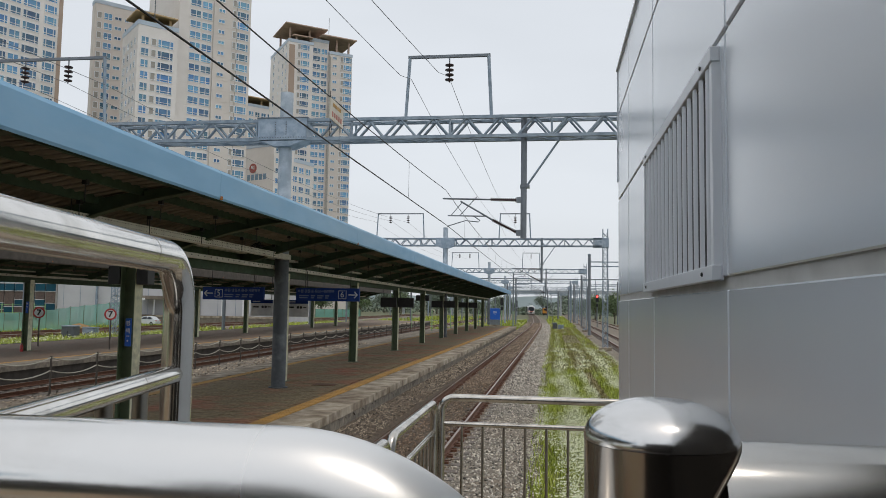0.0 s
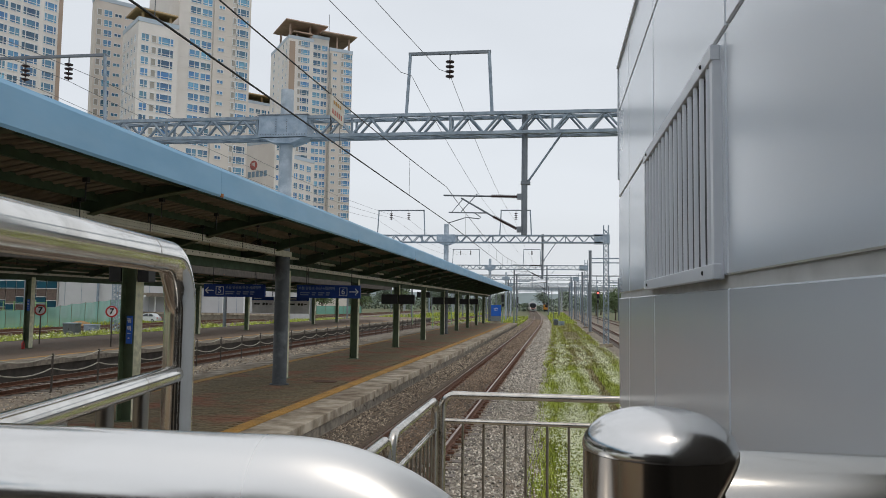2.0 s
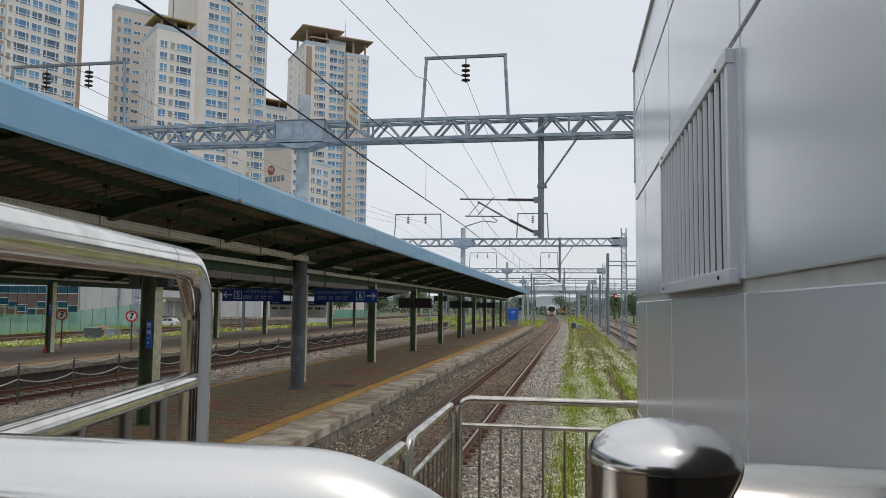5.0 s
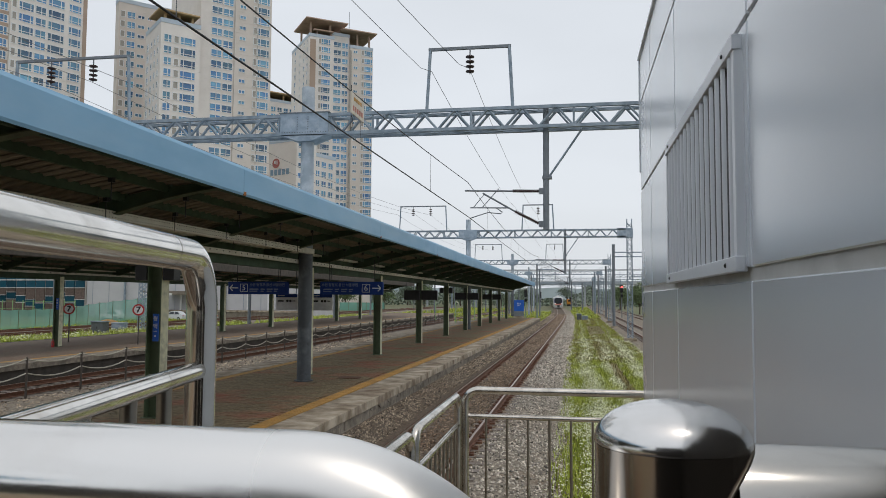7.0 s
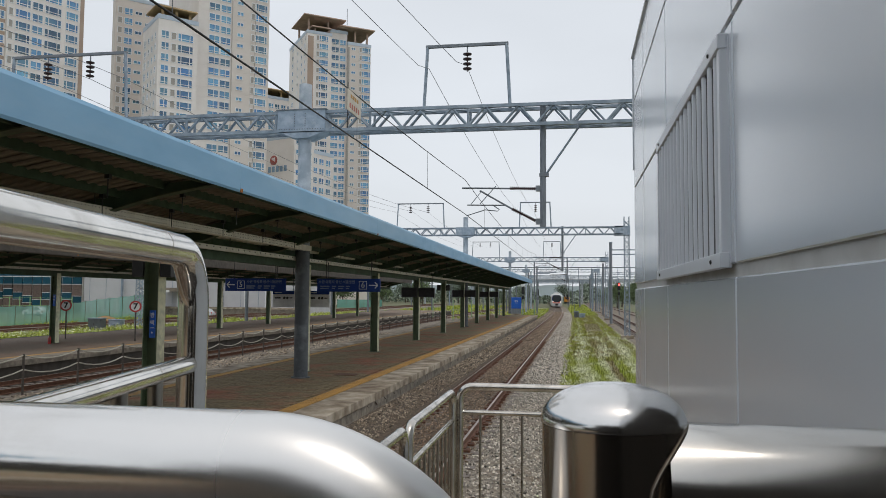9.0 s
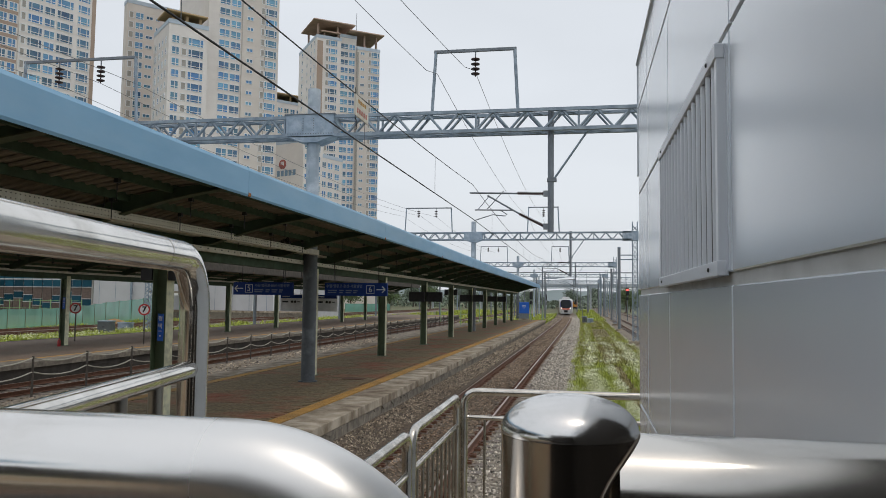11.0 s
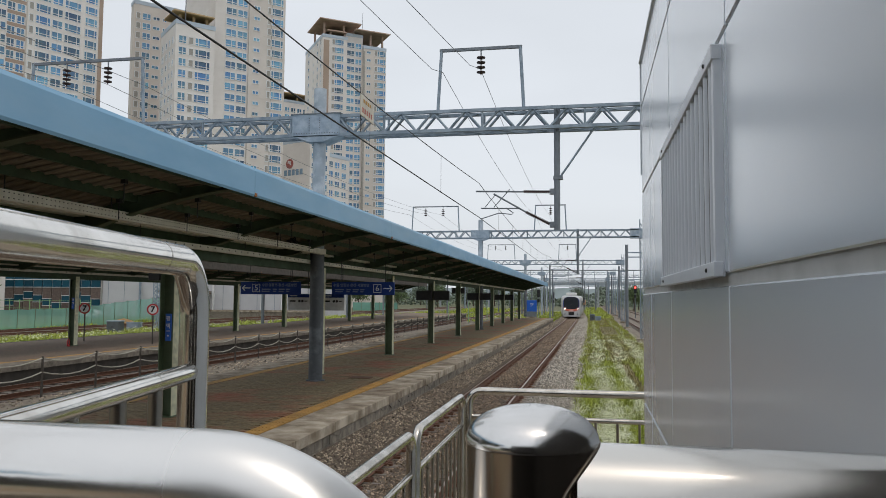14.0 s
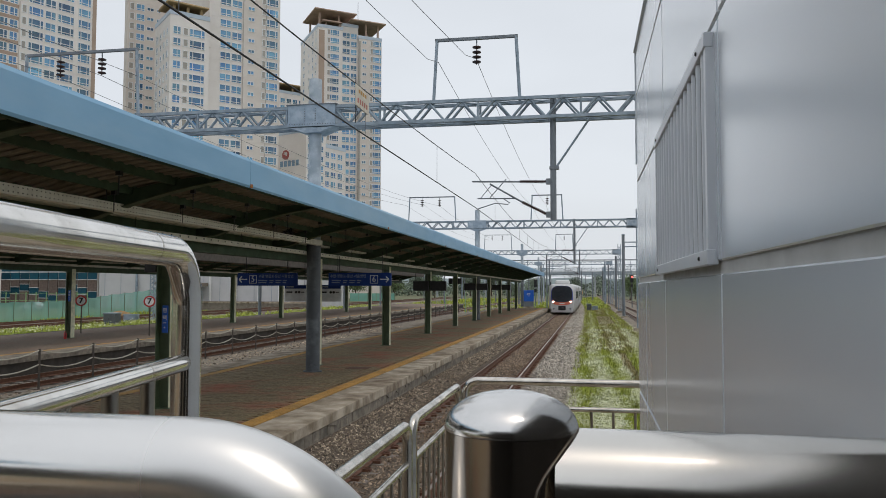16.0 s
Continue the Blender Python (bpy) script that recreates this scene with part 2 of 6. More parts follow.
def box(bm, x0, x1, y0, y1, z0, z1, bevel=0.0, m=None, mi=0):
    vs = [bm.verts.new(Vector(p)) for p in ((x0, y0, z0), (x1, y0, z0), (x1, y1, z0), (x0, y1, z0),
                                            (x0, y0, z1), (x1, y0, z1), (x1, y1, z1), (x0, y1, z1))]
    fs = [bm.faces.new([vs[i] for i in q]) for q in ((3, 2, 1, 0), (4, 5, 6, 7), (0, 1, 5, 4), (1, 2, 6, 5), (2, 3, 7, 6), (3, 0, 4, 7))]
    for f in fs:
        f.material_index = mi
    if bevel:
        es = list({e for f in fs for e in f.edges})
        r = bmesh.ops.bevel(bm, geom=es, offset=bevel, segments=1, affect="EDGES", profile=0.5)
        vs = list({v for f in r["faces"] for v in f.verts} | {v for v in vs if v.is_valid})
    if m is not None:
        for v in vs:
            if v.is_valid:
                v.co = m @ v.co
    return vs


def boxm(*a, **k):
    bm = bmesh.new()
    box(bm, *a, **k)
    return bm


def tube(bm, pts, r, n=8, caps=True, mi=0, radii=None):
    """A round tube along a line of points."""
    pts = [Vector(p) for p in pts]
    rings = []
    side = None
    for i, p in enumerate(pts):
        a = (pts[min(i + 1, len(pts) - 1)] - pts[max(i - 1, 0)]).normalized()
        if side is None:
            side = a.orthogonal().normalized()
        side = (side - a * side.dot(a)).normalized()
        up = a.cross(side)
        rr = radii[i] if radii else r
        rings.append([bm.verts.new(p + (side * math.cos(2 * math.pi * k / n) + up * math.sin(2 * math.pi * k / n)) * rr) for k in range(n)])
    for a, b in zip(rings, rings[1:]):
        for k in range(n):
            f = bm.faces.new((a[k], a[(k + 1) % n], b[(k + 1) % n], b[k]))
            f.smooth = True
            f.material_index = mi
    if caps:
        for ring in (rings[0][::-1], rings[-1]):
            bm.faces.new([bm.verts.new(v.co) for v in ring]).material_index = mi
    return rings


def tubem(pts, r, n=8, **k):
    bm = bmesh.new()
    tube(bm, pts, r, n, **k)
    return bm


def lathe(bm, prof, n=16, centre=(0, 0, 0), mi=0):
    """Profile of (radius, height) turned round z."""
    cx, cy, cz = centre
    rings = []
    for r, z in prof:
        rings.append([bm.verts.new((cx + r * math.cos(2 * math.pi * k / n), cy + r * math.sin(2 * math.pi * k / n), cz + z)) for k in range(n)])
    for a, b in zip(rings, rings[1:]):
        for k in range(n):
            f = bm.faces.new((a[k], a[(k + 1) % n], b[(k + 1) % n], b[k]))
            f.smooth = True
            f.material_index = mi
    for ring in (rings[0][::-1], rings[-1]):
        bm.faces.new([bm.verts.new(v.co) for v in ring]).material_index = mi


def bend(a, corner, b, r, n=8):
    """Points of a rounded corner between two legs."""
    a, c, b = Vector(a), Vector(corner), Vector(b)
    u, v = (a - c).normalized(), (b - c).normalized()
    p, q = c + u * r, c + v * r
    o = c + (u + v) * r
    out = []
    for i in range(n + 1):
        t = i / n * math.pi / 2
        out.append(o - v * r * math.cos(t) - u * r * math.sin(t))
    return out


def words(text, size, material, parent, m, name="lettering", label="", bold=0.0):
    """Built-in font as a mesh, laid in the local x-z plane."""
    cu = bpy.data.curves.new(name, "FONT")
    cu.body, cu.size, cu.extrude, cu.offset = text, size, 0.002, bold
    cu.align_x = "CENTER"
    cu.align_y = "CENTER"
    tmp = bpy.data.objects.new(name, cu)
    scene.collection.objects.link(tmp)
    me = bpy.data.meshes.new_from_object(tmp.evaluated_get(bpy.context.evaluated_depsgraph_get()))
    bpy.data.objects.remove(tmp)
    bpy.data.curves.remove(cu)
    me.materials.clear()
    me.materials.append(material)
    ob = new(name, me)
    ob.parent = parent
    ob.matrix_basis = m @ pose(0, 0, 0, 90, 0, 0)
    if label:
        tagged(ob, label)
    return ob


def spline(keys, y):
    """Smooth value through (y, x) keys."""
    ks = keys
    if y <= ks[0][0]:
        return ks[0][1]
    for i in range(len(ks) - 1):
        if y <= ks[i + 1][0]:
            y0, x0 = ks[i]
            y1, x1 = ks[i + 1]
            m0 = (x1 - ks[max(i - 1, 0)][1]) / (y1 - ks[max(i - 1, 0)][0])
            j = min(i + 2, len(ks) - 1)
            m1 = (ks[j][1] - x0) / (ks[j][0] - y0)
            h = y1 - y0
            t = (y - y0) / h
            return ((2 * t ** 3 - 3 * t ** 2 + 1) * x0 + (t ** 3 - 2 * t ** 2 + t) * h * m0
                    + (-2 * t ** 3 + 3 * t ** 2) * x1 + (t ** 3 - t ** 2) * h * m1)
    return ks[-1][1]


RAIL_Z = -0.5
MAIN = [(-60, -3.11), (0, -2.93), (24, -2.84), (50, -2.70), (75, -2.58), (100, -2.5), (130, -2.6), (160, -3.0),
        (190, -3.75), (240, -5.3), (290, -7.0), (350, -9.3), (450, -13.5), (600, -20)]


def track_x(y):
    return spline(MAIN, y)


def edge_x(y):
    return track_x(y) - 1.84


# ---- ground, ballast, rails ----
def sheet(name, xs, ys, zf, material, label, category, kind="structure"):
    bm = bmesh.new()
    g = [[bm.verts.new((x, y, zf(x, y))) for x in xs] for y in ys]
    for a, b in zip(g, g[1:]):
        for k in range(len(xs) - 1):
            bm.faces.new((a[k], a[k + 1], b[k + 1], b[k]))
    return tagged(part(name, bm, material), label, category, kind=kind)


sheet("ground", [-3000, -600, -120, -60, -30, 0, 30, 60, 120, 600, 3000], [-300, -60, -20, 0, 20, 60, 120, 240, 500, 1200, 4800],
      lambda x, y: -0.98, SOIL, "flat dry railway ground with sparse weeds", "ground")


def ballast_bank(name, xc, y0, y1, half, step, label, heap=False):
    bm = bmesh.new()
    prof = [(-half - 0.55, -0.95), (-half, -0.72), (-0.75, -0.68), (0.75, -0.68), (half, -0.72), (half + 0.55, -0.95)]
    if heap:
        # stones heaped against the platform wall
        prof = [(-1.9, -0.43), (-1.55, -0.47), (-1.15, -0.62)] + prof[2:]
    ys = np.arange(y0, y1 + step / 2, step)
    g = [[bm.verts.new((xc(y) + px, y, pz)) for px, pz in prof] for y in ys]
    for a, b in zip(g, g[1:]):
        for k in range(len(prof) - 1):
            bm.faces.new((a[k], a[k + 1], b[k + 1], b[k])).material_index = int(heap and k <= 3)
    return tagged(part(name, bm, (BALLAST_BED, BED_RUST)), label, "ballast", kind="structure")


ballast_bank("ballast", track_x, -30, 600, 2.0, 6, "brown-grey crushed stone track bed", True)


def rails_of(xc, y0, y1, step, label, name="railway_track", sleepers=True):
    t = thing(name, label, "railway track")
    for s in (-1, 1):
        bm = bmesh.new()
        ys = list(np.arange(y0, y1 + step / 2, step))
        prof = [(-0.065, -0.15), (-0.065, -0.135), (-0.012, -0.12), (-0.012, -0.04), (-0.035, -0.03), (-0.035, -0.003), (-0.026, 0),
                (0.026, 0), (0.035, -0.003), (0.035, -0.03), (0.012, -0.04), (0.012, -0.12), (0.065, -0.135), (0.065, -0.15)]
        g = [[bm.verts.new((xc(y) + s * 0.752 + px, y, RAIL_Z + pz)) for px, pz in prof] for y in ys]
        for a, b in zip(g, g[1:]):
            for k in range(len(prof) - 1):
                f = bm.faces.new((a[k + 1], a[k], b[k], b[k + 1]))
                f.material_index = 1 if k == 6 else 0
        part("rail", bm, (RUST, RAILTOP), t)
    if sleepers:
        # one low-poly sleeper mesh shared by all
        bm = bmesh.new()
        for x0, x1, zt in ((-1.2, -0.42, -0.672), (0.42, 1.2, -0.672), (-0.42, 0.42, -0.7)):
            box(bm, x0, x1, -0.12, 0.12, -0.86, zt)
        me = bpy.data.meshes.new("sleeper")
        bm.to_mesh(me)
        bm.free()
        me.materials.append(SLEEPER)
        y = y0
        count = 0
        while y < min(y1, sleepers) and count < 190:
            s = new("sleeper", me)
            s.parent = t
            s.matrix_basis = pose(xc(y), y, 0)
            y += 0.62
            count += 1
    return t


rails_of(track_x, -20, 600, 5, "main running track with worn rusty rails on concrete sleepers", sleepers=95)


# ---- island platform with its canopy ----
PLAT_Y0, PLAT_Y1 = -25.0, 97.0
ISL_L = -11.3


def strip(bm, x0, x1, ys, z, mi=0):
    """A long flat strip; x0 and x1 are functions of y."""
    a = [bm.verts.new((x0(y), y, z)) for y in ys]
    b = [bm.verts.new((x1(y), y, z)) for y in ys]
    for k in range(len(ys) - 1):
        bm.faces.new((a[k], b[k], b[k + 1], a[k + 1])).material_index = mi


def slab(bm, x0, x1, ys, z0, z1):
    pr = [(x0, z0), (x0, z1), (x1, z1), (x1, z0)]
    g = [[bm.verts.new((fx(y), y, z)) for fx, z in pr] for y in ys]
    for a, b in zip(g, g[1:]):
        for k in range(3):
            bm.faces.new((a[k], b[k], b[k + 1], a[k + 1]))
    bm.faces.new(g[0])
    bm.faces.new(g[-1][::-1])


ys_p = list(np.arange(PLAT_Y0, PLAT_Y1 + 0.1, 4.0)) + [PLAT_Y1]
bm = bmesh.new()
slab(bm, lambda y: ISL_L + 0.12, lambda y: edge_x(y) - 0.12, ys_p, -1.0, -0.02)
island = tagged(part("platform", bm, CONC_D), "island platform of brown brick pavers with concrete edges", "platform", kind="structure")
bm = bmesh.new()
strip(bm, lambda y: ISL_L + 1.25, lambda y: edge_x(y) - 1.2, ys_p, -0.012)
part("paving_bed", bm, PAVER, island)

# ---- canopy ----
POST_X = -8.2
POST_STEP = 8.56
POSTS = [31.0 + POST_STEP * k for k in range(-4, 8)]
EAVE_R, EAVE_L = -5.2, -11.7
CAN_Y0, CAN_Y1 = -6.0, 97.5


def roof_z(x):
    """Underside of the roof: rises from the valley above the posts, flattening to the eaves."""
    u = min(1, abs(x - POST_X) / 3.0)
    return 3.66 + 0.52 * (1 - (1 - u) ** 1.8)


RUSTMARK = mat("orange_rust", (0.4, 0.16, 0.04), 0.9, 0, (0.25, 0.09, 0.025), 30)
canopy = thing("platform_canopy", "long butterfly platform canopy with pale blue fascia and green steel ribs", "platform canopy")
bm = bmesh.new()
pr = [EAVE_L + 0.05 + 0.25 * k for k in range(26)] + [EAVE_R - 0.03]
up = [[bm.verts.new((x, y, roof_z(x) + 0.07)) for x in pr] for y in (CAN_Y0, CAN_Y1)]
lo = [[bm.verts.new((x, y, roof_z(x) + 0.04)) for x in pr] for y in (CAN_Y0, CAN_Y1)]
for k in range(len(pr) - 1):
    bm.faces.new((up[0][k], up[0][k + 1], up[1][k + 1], up[1][k])).material_index = 1
    bm.faces.new((lo[0][k + 1], lo[0][k], lo[1][k], lo[1][k + 1]))
    bm.faces.new((lo[0][k], lo[0][k + 1], up[0][k + 1], up[0][k]))
    bm.faces.new((lo[1][k + 1], lo[1][k], up[1][k], up[1][k + 1]))
part("roof_sheet", bm, (SOFFIT, ROOFTOP), canopy)
# corrugations of the sheet, running down the slope
bm = bmesh.new()
y = CAN_Y0 + 0.1
while y < CAN_Y1:
    for xa, xb in ((EAVE_R - 0.05, -6.2), (-6.2, -7.2), (-7.2, -8.2)):
        q = [(xa, y), (xa, y + 0.09), (xb, y + 0.09), (xb, y)]
        dz = 0.037
        v = [bm.verts.new((x, yy, roof_z(x) + dz)) for x, yy in q]
        w = [bm.verts.new((x, yy + s, roof_z(x) + dz - 0.03)) for (x, yy), s in zip(q, (0.025, -0.025, -0.025, 0.025))]
        bm.faces.new(w)
        bm.faces.new((v[0], w[0], w[3], v[3]))
        bm.faces.new((v[1], v[2], w[2], w[1]))
    y += 0.25
tagged(part("corrugation", bm, SOFFIT, canopy), kind="stuff")
# fascia boards, butted length by length
for ex, s in ((EAVE_R, 1), (EAVE_L, -1)):
    y = CAN_Y0
    while y < CAN_Y1 - 0.5:
        y2 = min(y + POST_STEP, CAN_Y1)
        bm = bmesh.new()
        prof = [(0, 4.02), (0.03, 3.985), (0.05, 4.02), (0.05, 4.4), (0.02, 4.455), (-0.06, 4.455), (-0.06, 4.43), (0, 4.4)]
        a = [bm.verts.new((ex + s * px, y + 0.004, pz)) for px, pz in prof]
        b = [bm.verts.new((ex + s * px, y2 - 0.004, pz)) for px, pz in prof]
        for k in range(len(prof)):
            j = (k + 1) % len(prof)
            bm.faces.new((a[k], a[j], b[j], b[k]))
        bm.faces.new(a[::-1])
        bm.faces.new(b)
        bmesh.ops.recalc_face_normals(bm, faces=bm.faces)
        board = part("fascia_board", bm, FASCIA, canopy)
        if s > 0 and 8 < y < 70:
            part("rust_mark", boxm(ex + 0.028, ex + 0.0535, y + 0.004, y + 0.09, 3.99, 4.05, 0.004), RUSTMARK, board, "orange rust mark at the board joint")
        y = y2
bm = boxm(EAVE_L + 0.06, EAVE_R - 0.06, CAN_Y1 - 0.06, CAN_Y1 - 0.01, 4.2, 4.45)
part("end_fascia", bm, FASCIA, canopy)


def rib_mesh(s):
    """Curved tapering arm from the post out to the eave."""
    bm = bmesh.new()
    n = 12
    rows = []
    for k in range(n + 1):
        u = k / n
        x = s * (0.1 + 2.8 * u)
        zt = roof_z(POST_X + x) - 0.02
        d = min(0.09 + 0.24 * (1 - u), zt - 3.5)
        rows.append((x, zt, zt - d))
    for yo, half in ((0, 0.012),):
        a = [[bm.verts.new((x, side * half, z)) for z in (zt, zb)] for x, zt, zb in rows for side in (-1, 1)]
        for k in range(n):
            i = 2 * k
            bm.faces.new((a[i][0], a[i][1], a[i + 2][1], a[i + 2][0]))
            bm.faces.new((a[i + 1][1], a[i + 1][0], a[i + 3][0], a[i + 3][1]))
    # bottom flange, its pale highlight put into the colour
    f = [[bm.verts.new((x, sd * 0.08, zb + dz)) for sd in (-1, 1) for dz in (0, -0.018)] for x, zt, zb in rows]
    for p, q in zip(f, f[1:]):
        bm.faces.new((p[0], p[2], q[2], q[0])).material_index = 1
        bm.faces.new((p[1], q[1], q[3], p[3])).material_index = 1
        bm.faces.new((p[0], q[0], q[1], p[1])).material_index = 1
        bm.faces.new((p[2], p[3], q[3], q[2])).material_index = 1
    bmesh.ops.recalc_face_normals(bm, faces=bm.faces)
    me = bpy.data.meshes.new("rib")
    bm.to_mesh(me)
    bm.free()
    me.materials.append(RIBGREEN)
    me.materials.append(RIBEDGE)
    return me


RIB_R, RIB_L = rib_mesh(1), rib_mesh(-1)
y = 31.0 - 4.05 * 8
while y < CAN_Y1:
    for me in (RIB_R, RIB_L):
        ob = new("rib", me)
        ob.parent = canopy
        ob.matrix_basis = pose(POST_X, y, 0)
    y += 4.05
for px in (-5.55, -6.25, -7.0, -7.7, -8.75, -9.5, -10.3, -10.9):
    zt = roof_z(px) + 0.03
    part("purlin", boxm(px - 0.03, px + 0.03, CAN_Y0 + 0.1, CAN_Y1 - 0.1, zt - 0.13, zt), RIBGREEN, canopy)
part("valley_beam", boxm(POST_X - 0.1, POST_X + 0.1, CAN_Y0 + 0.1, CAN_Y1 - 0.1, 3.17, 3.66), RIBGREEN, canopy)
part("valley_gutter", boxm(POST_X - 0.3, POST_X + 0.3, CAN_Y0, CAN_Y1 - 0.05, 3.66, 3.72), TRAY, canopy)


def canopy_post(y):
    bm = bmesh.new()
    # H section in one piece: two flanges with the web between
    hs = [(-0.15, -0.15), (0.15, -0.15), (0.15, -0.13), (0.008, -0.13), (0.008, 0.13), (0.15, 0.13), (0.15, 0.15), (-0.15, 0.15),
          (-0.15, 0.13), (-0.008, 0.13), (-0.008, -0.13), (-0.15, -0.13)]
    lo = [bm.verts.new((px, py, 0.0)) for px, py in hs]
    hi = [bm.verts.new((px, py, 3.32)) for px, py in hs]
    for k in range(12):
        bm.faces.new((lo[k], lo[(k + 1) % 12], hi[(k + 1) % 12], hi[k]))
    ob = part("post", bm, GREENP, canopy)
    ob.matrix_basis = pose(POST_X, y, 0, 0, 0, 90)
    # pale sheet on the track-side flange, its lit look put into the colour
    bm = boxm(-0.14, 0.14, 0.152, 0.156, 0.02, 3.3)
    fl = part("flange_face", bm, PALEGREEN, ob, "post flange coloured pale as if lit")
    fl.matrix_basis = pose(0, 0, 0, 0, 0, 180)
    part("base_plate", boxm(-0.2, 0.2, -0.2, 0.2, 0.0, 0.015), GREENP, ob)
    return ob


for y in POSTS:
    canopy_post(y)

# dark hanger heads with their rods below the purlins
clip = tubem([(0, 0, 0), (0, 0, -0.32)], 0.008, 5)
box(clip, -0.035, 0.035, -0.035, 0.035, -0.06, 0.01)
clip_me = bpy.data.meshes.new("hanger_rod")
clip.to_mesh(clip_me)
clip.free()
clip_me.materials.append(BLACK)
for px in (-6.25, -7.0):
    for k in range(22):
        ob = new("hanger_rod", clip_me)
        ob.parent = canopy
        ob.matrix_basis = pose(px, 9.3 + 2.02 * k + (1.0 if px < -6.5 else 0), roof_z(px) - 0.1)

# perforated tray along the posts and the lamp channel that ends by the mast
def cable_tray(x, y0, y1, z0, z1, w, label, rods, dots):
    t = thing("cable_tray", label, "cable tray")
    part("channel", boxm(x - w / 2, x + w / 2, y0, y1, z0, z1, 0.004), TRAY, t)
    me = bpy.data.meshes.new("slot")
    b = boxm(-0.004, 0.004, -dots[1], dots[1], -dots[2], dots[2])
    b.to_mesh(me)
    b.free()
    me.materials.append(DARK)
    y = max(y0 + 0.2, 7)
    n = 0
    while y < y1 and n < 280:
        for dz in dots[3]:
            s = new("slot", me)
            s.parent = t
            s.matrix_basis = pose(x + w / 2 + 0.001, y, (z0 + z1) / 2 + dz)
            n += 1
        y += dots[0]
    for ry in rods:
        part("hanger_rod", tubem([(x, ry, z1), (x, ry, roof_z(x) - 0.02)], 0.008, 6), BLACK, t)
    return t


cable_tray(-7.9, 5.0, 96.0, 3.36, 3.47, 0.1, "cream perforated steel cable tray hung under the canopy", [8 + 4.28 * k for k in range(20)], (0.32, 0.02, 0.014, (0.012,)))
cable_tray(-7.2, 4.0, 20.0, 3.58, 3.72, 0.16, "cream perforated lamp channel hung under the canopy", [6, 8.2, 10.4, 12.6, 14.8, 17, 19.2], (0.085, 0.008, 0.007, (-0.035, 0.035)))


# ---- hanging signs, boards and platform furniture ----
def hang(parent, x, y, z, top):
    part("hanger", tubem([(x, y, z), (x, y, top)], 0.012, 6), BLACK, parent)


def direction_sign(xc, y, number, left):
    t = thing("direction_sign", "dark blue hanging platform sign with numeral %s and white arrow" % number, "sign", "platform direction signs")
    w, z0, z1 = 1.96, 2.47, 2.86
    part("panel", boxm(xc - w / 2, xc + w / 2, y - 0.05, y + 0.05, z0, z1, 0.008), BLUE, t)
    for dx in (-0.7, 0.7):
        hang(t, xc + dx, y, z1, 3.5)
    s = -1 if left else 1
    ax = xc + s * 0.78
    part("arrow", boxm(ax - 0.13, ax + 0.13, y - 0.056, y - 0.051, 2.65, 2.68), SIGNTEXT, t, "white arrow")
    for q in (-1, 1):
        bm = boxm(-0.13, 0.0, -0.003, 0.003, -0.015, 0.015)
        ob = part("arrow_head", bm, SIGNTEXT, t)
        ob.matrix_basis = pose(ax + s * 0.14, y - 0.0535, 2.665, 0, q * 45 if s > 0 else 180 + q * 45, 0)
    nx = xc + s * 0.46
    for a in ((-0.11, 0.11, 0.11, 0.125), (-0.11, 0.11, -0.125, -0.11), (-0.125, -0.11, -0.125, 0.125), (0.11, 0.125, -0.125, 0.125)):
        part("numeral_box", boxm(nx + a[0], nx + a[1], y - 0.055, y - 0.051, 2.665 + a[2], 2.665 + a[3]), SIGNTEXT, t)
    words(number, 0.24, SIGNTEXT, t, pose(nx, y - 0.053, 2.665), "numeral", "white numeral")
    for k, (o, wd) in enumerate(((0.26, 0.16), (0.04, 0.22), (-0.2, 0.16), (-0.5, 0.32))):
        cx = xc + (0.36 if left else -0.24) - s * 0.0 + o * 0.95
        part("letter_bar", boxm(cx - wd / 2, cx + wd / 2 - 0.03, y - 0.0545, y - 0.051, 2.61, 2.645), SIGNDIM, t)
        part("letter_bar", boxm(cx - wd / 2, cx + wd / 2 - 0.06, y - 0.0545, y - 0.051, 2.55, 2.58), SIGNDIM, t)
    words("수원·영등포·용산·서울방면", 0.105, SIGNDIM, t, pose(xc + (0.3 if left else -0.36), y - 0.053, 2.755), "destination", "", 0.002)
    return t


direction_sign(-9.62, 22.0, "5", True)
direction_sign(-6.64, 22.0, "6", False)


def info_board(xc, y):
    t = thing("information_board", "hanging white train information board with dark blue header", "sign", "information boards")
    part("panel", boxm(xc - 0.37, xc + 0.37, y - 0.05, y + 0.05, 1.97, 2.5, 0.008), mat("board_grey_white", (0.74, 0.74, 0.74), 0.5), t)
    part("header", boxm(xc - 0.36, xc + 0.36, y - 0.056, y - 0.051, 2.38, 2.49), BLUE, t, "dark blue header strip")
    part("letter_bar", boxm(xc - 0.3, xc - 0.05, y - 0.06, y - 0.057, 2.42, 2.45), SIGNTEXT, t)
    part("letter_bar", boxm(xc - 0.3, xc - 0.1, y - 0.055, y - 0.051, 2.24, 2.29), BLACK, t)
    for dx in (0.03, 0.13):
        bm = bmesh.new()
        lathe(bm, [(0.042, 0), (0.042, 0.004)], 14)
        ob = part("dot_mark", bm, BLACK, t)
        ob.matrix_basis = pose(xc + dx, y - 0.051, 2.265, 90, 0, 0)
    part("letter_bar", boxm(xc + 0.2, xc + 0.3, y - 0.055, y - 0.051, 2.25, 2.28), BLACK, t)
    for dx in (-0.3, 0.3):
        hang(t, xc + dx, y, 2.5, 3.4)


info_board(-9.08, 23.0)
info_board(-7.92, 23.0)


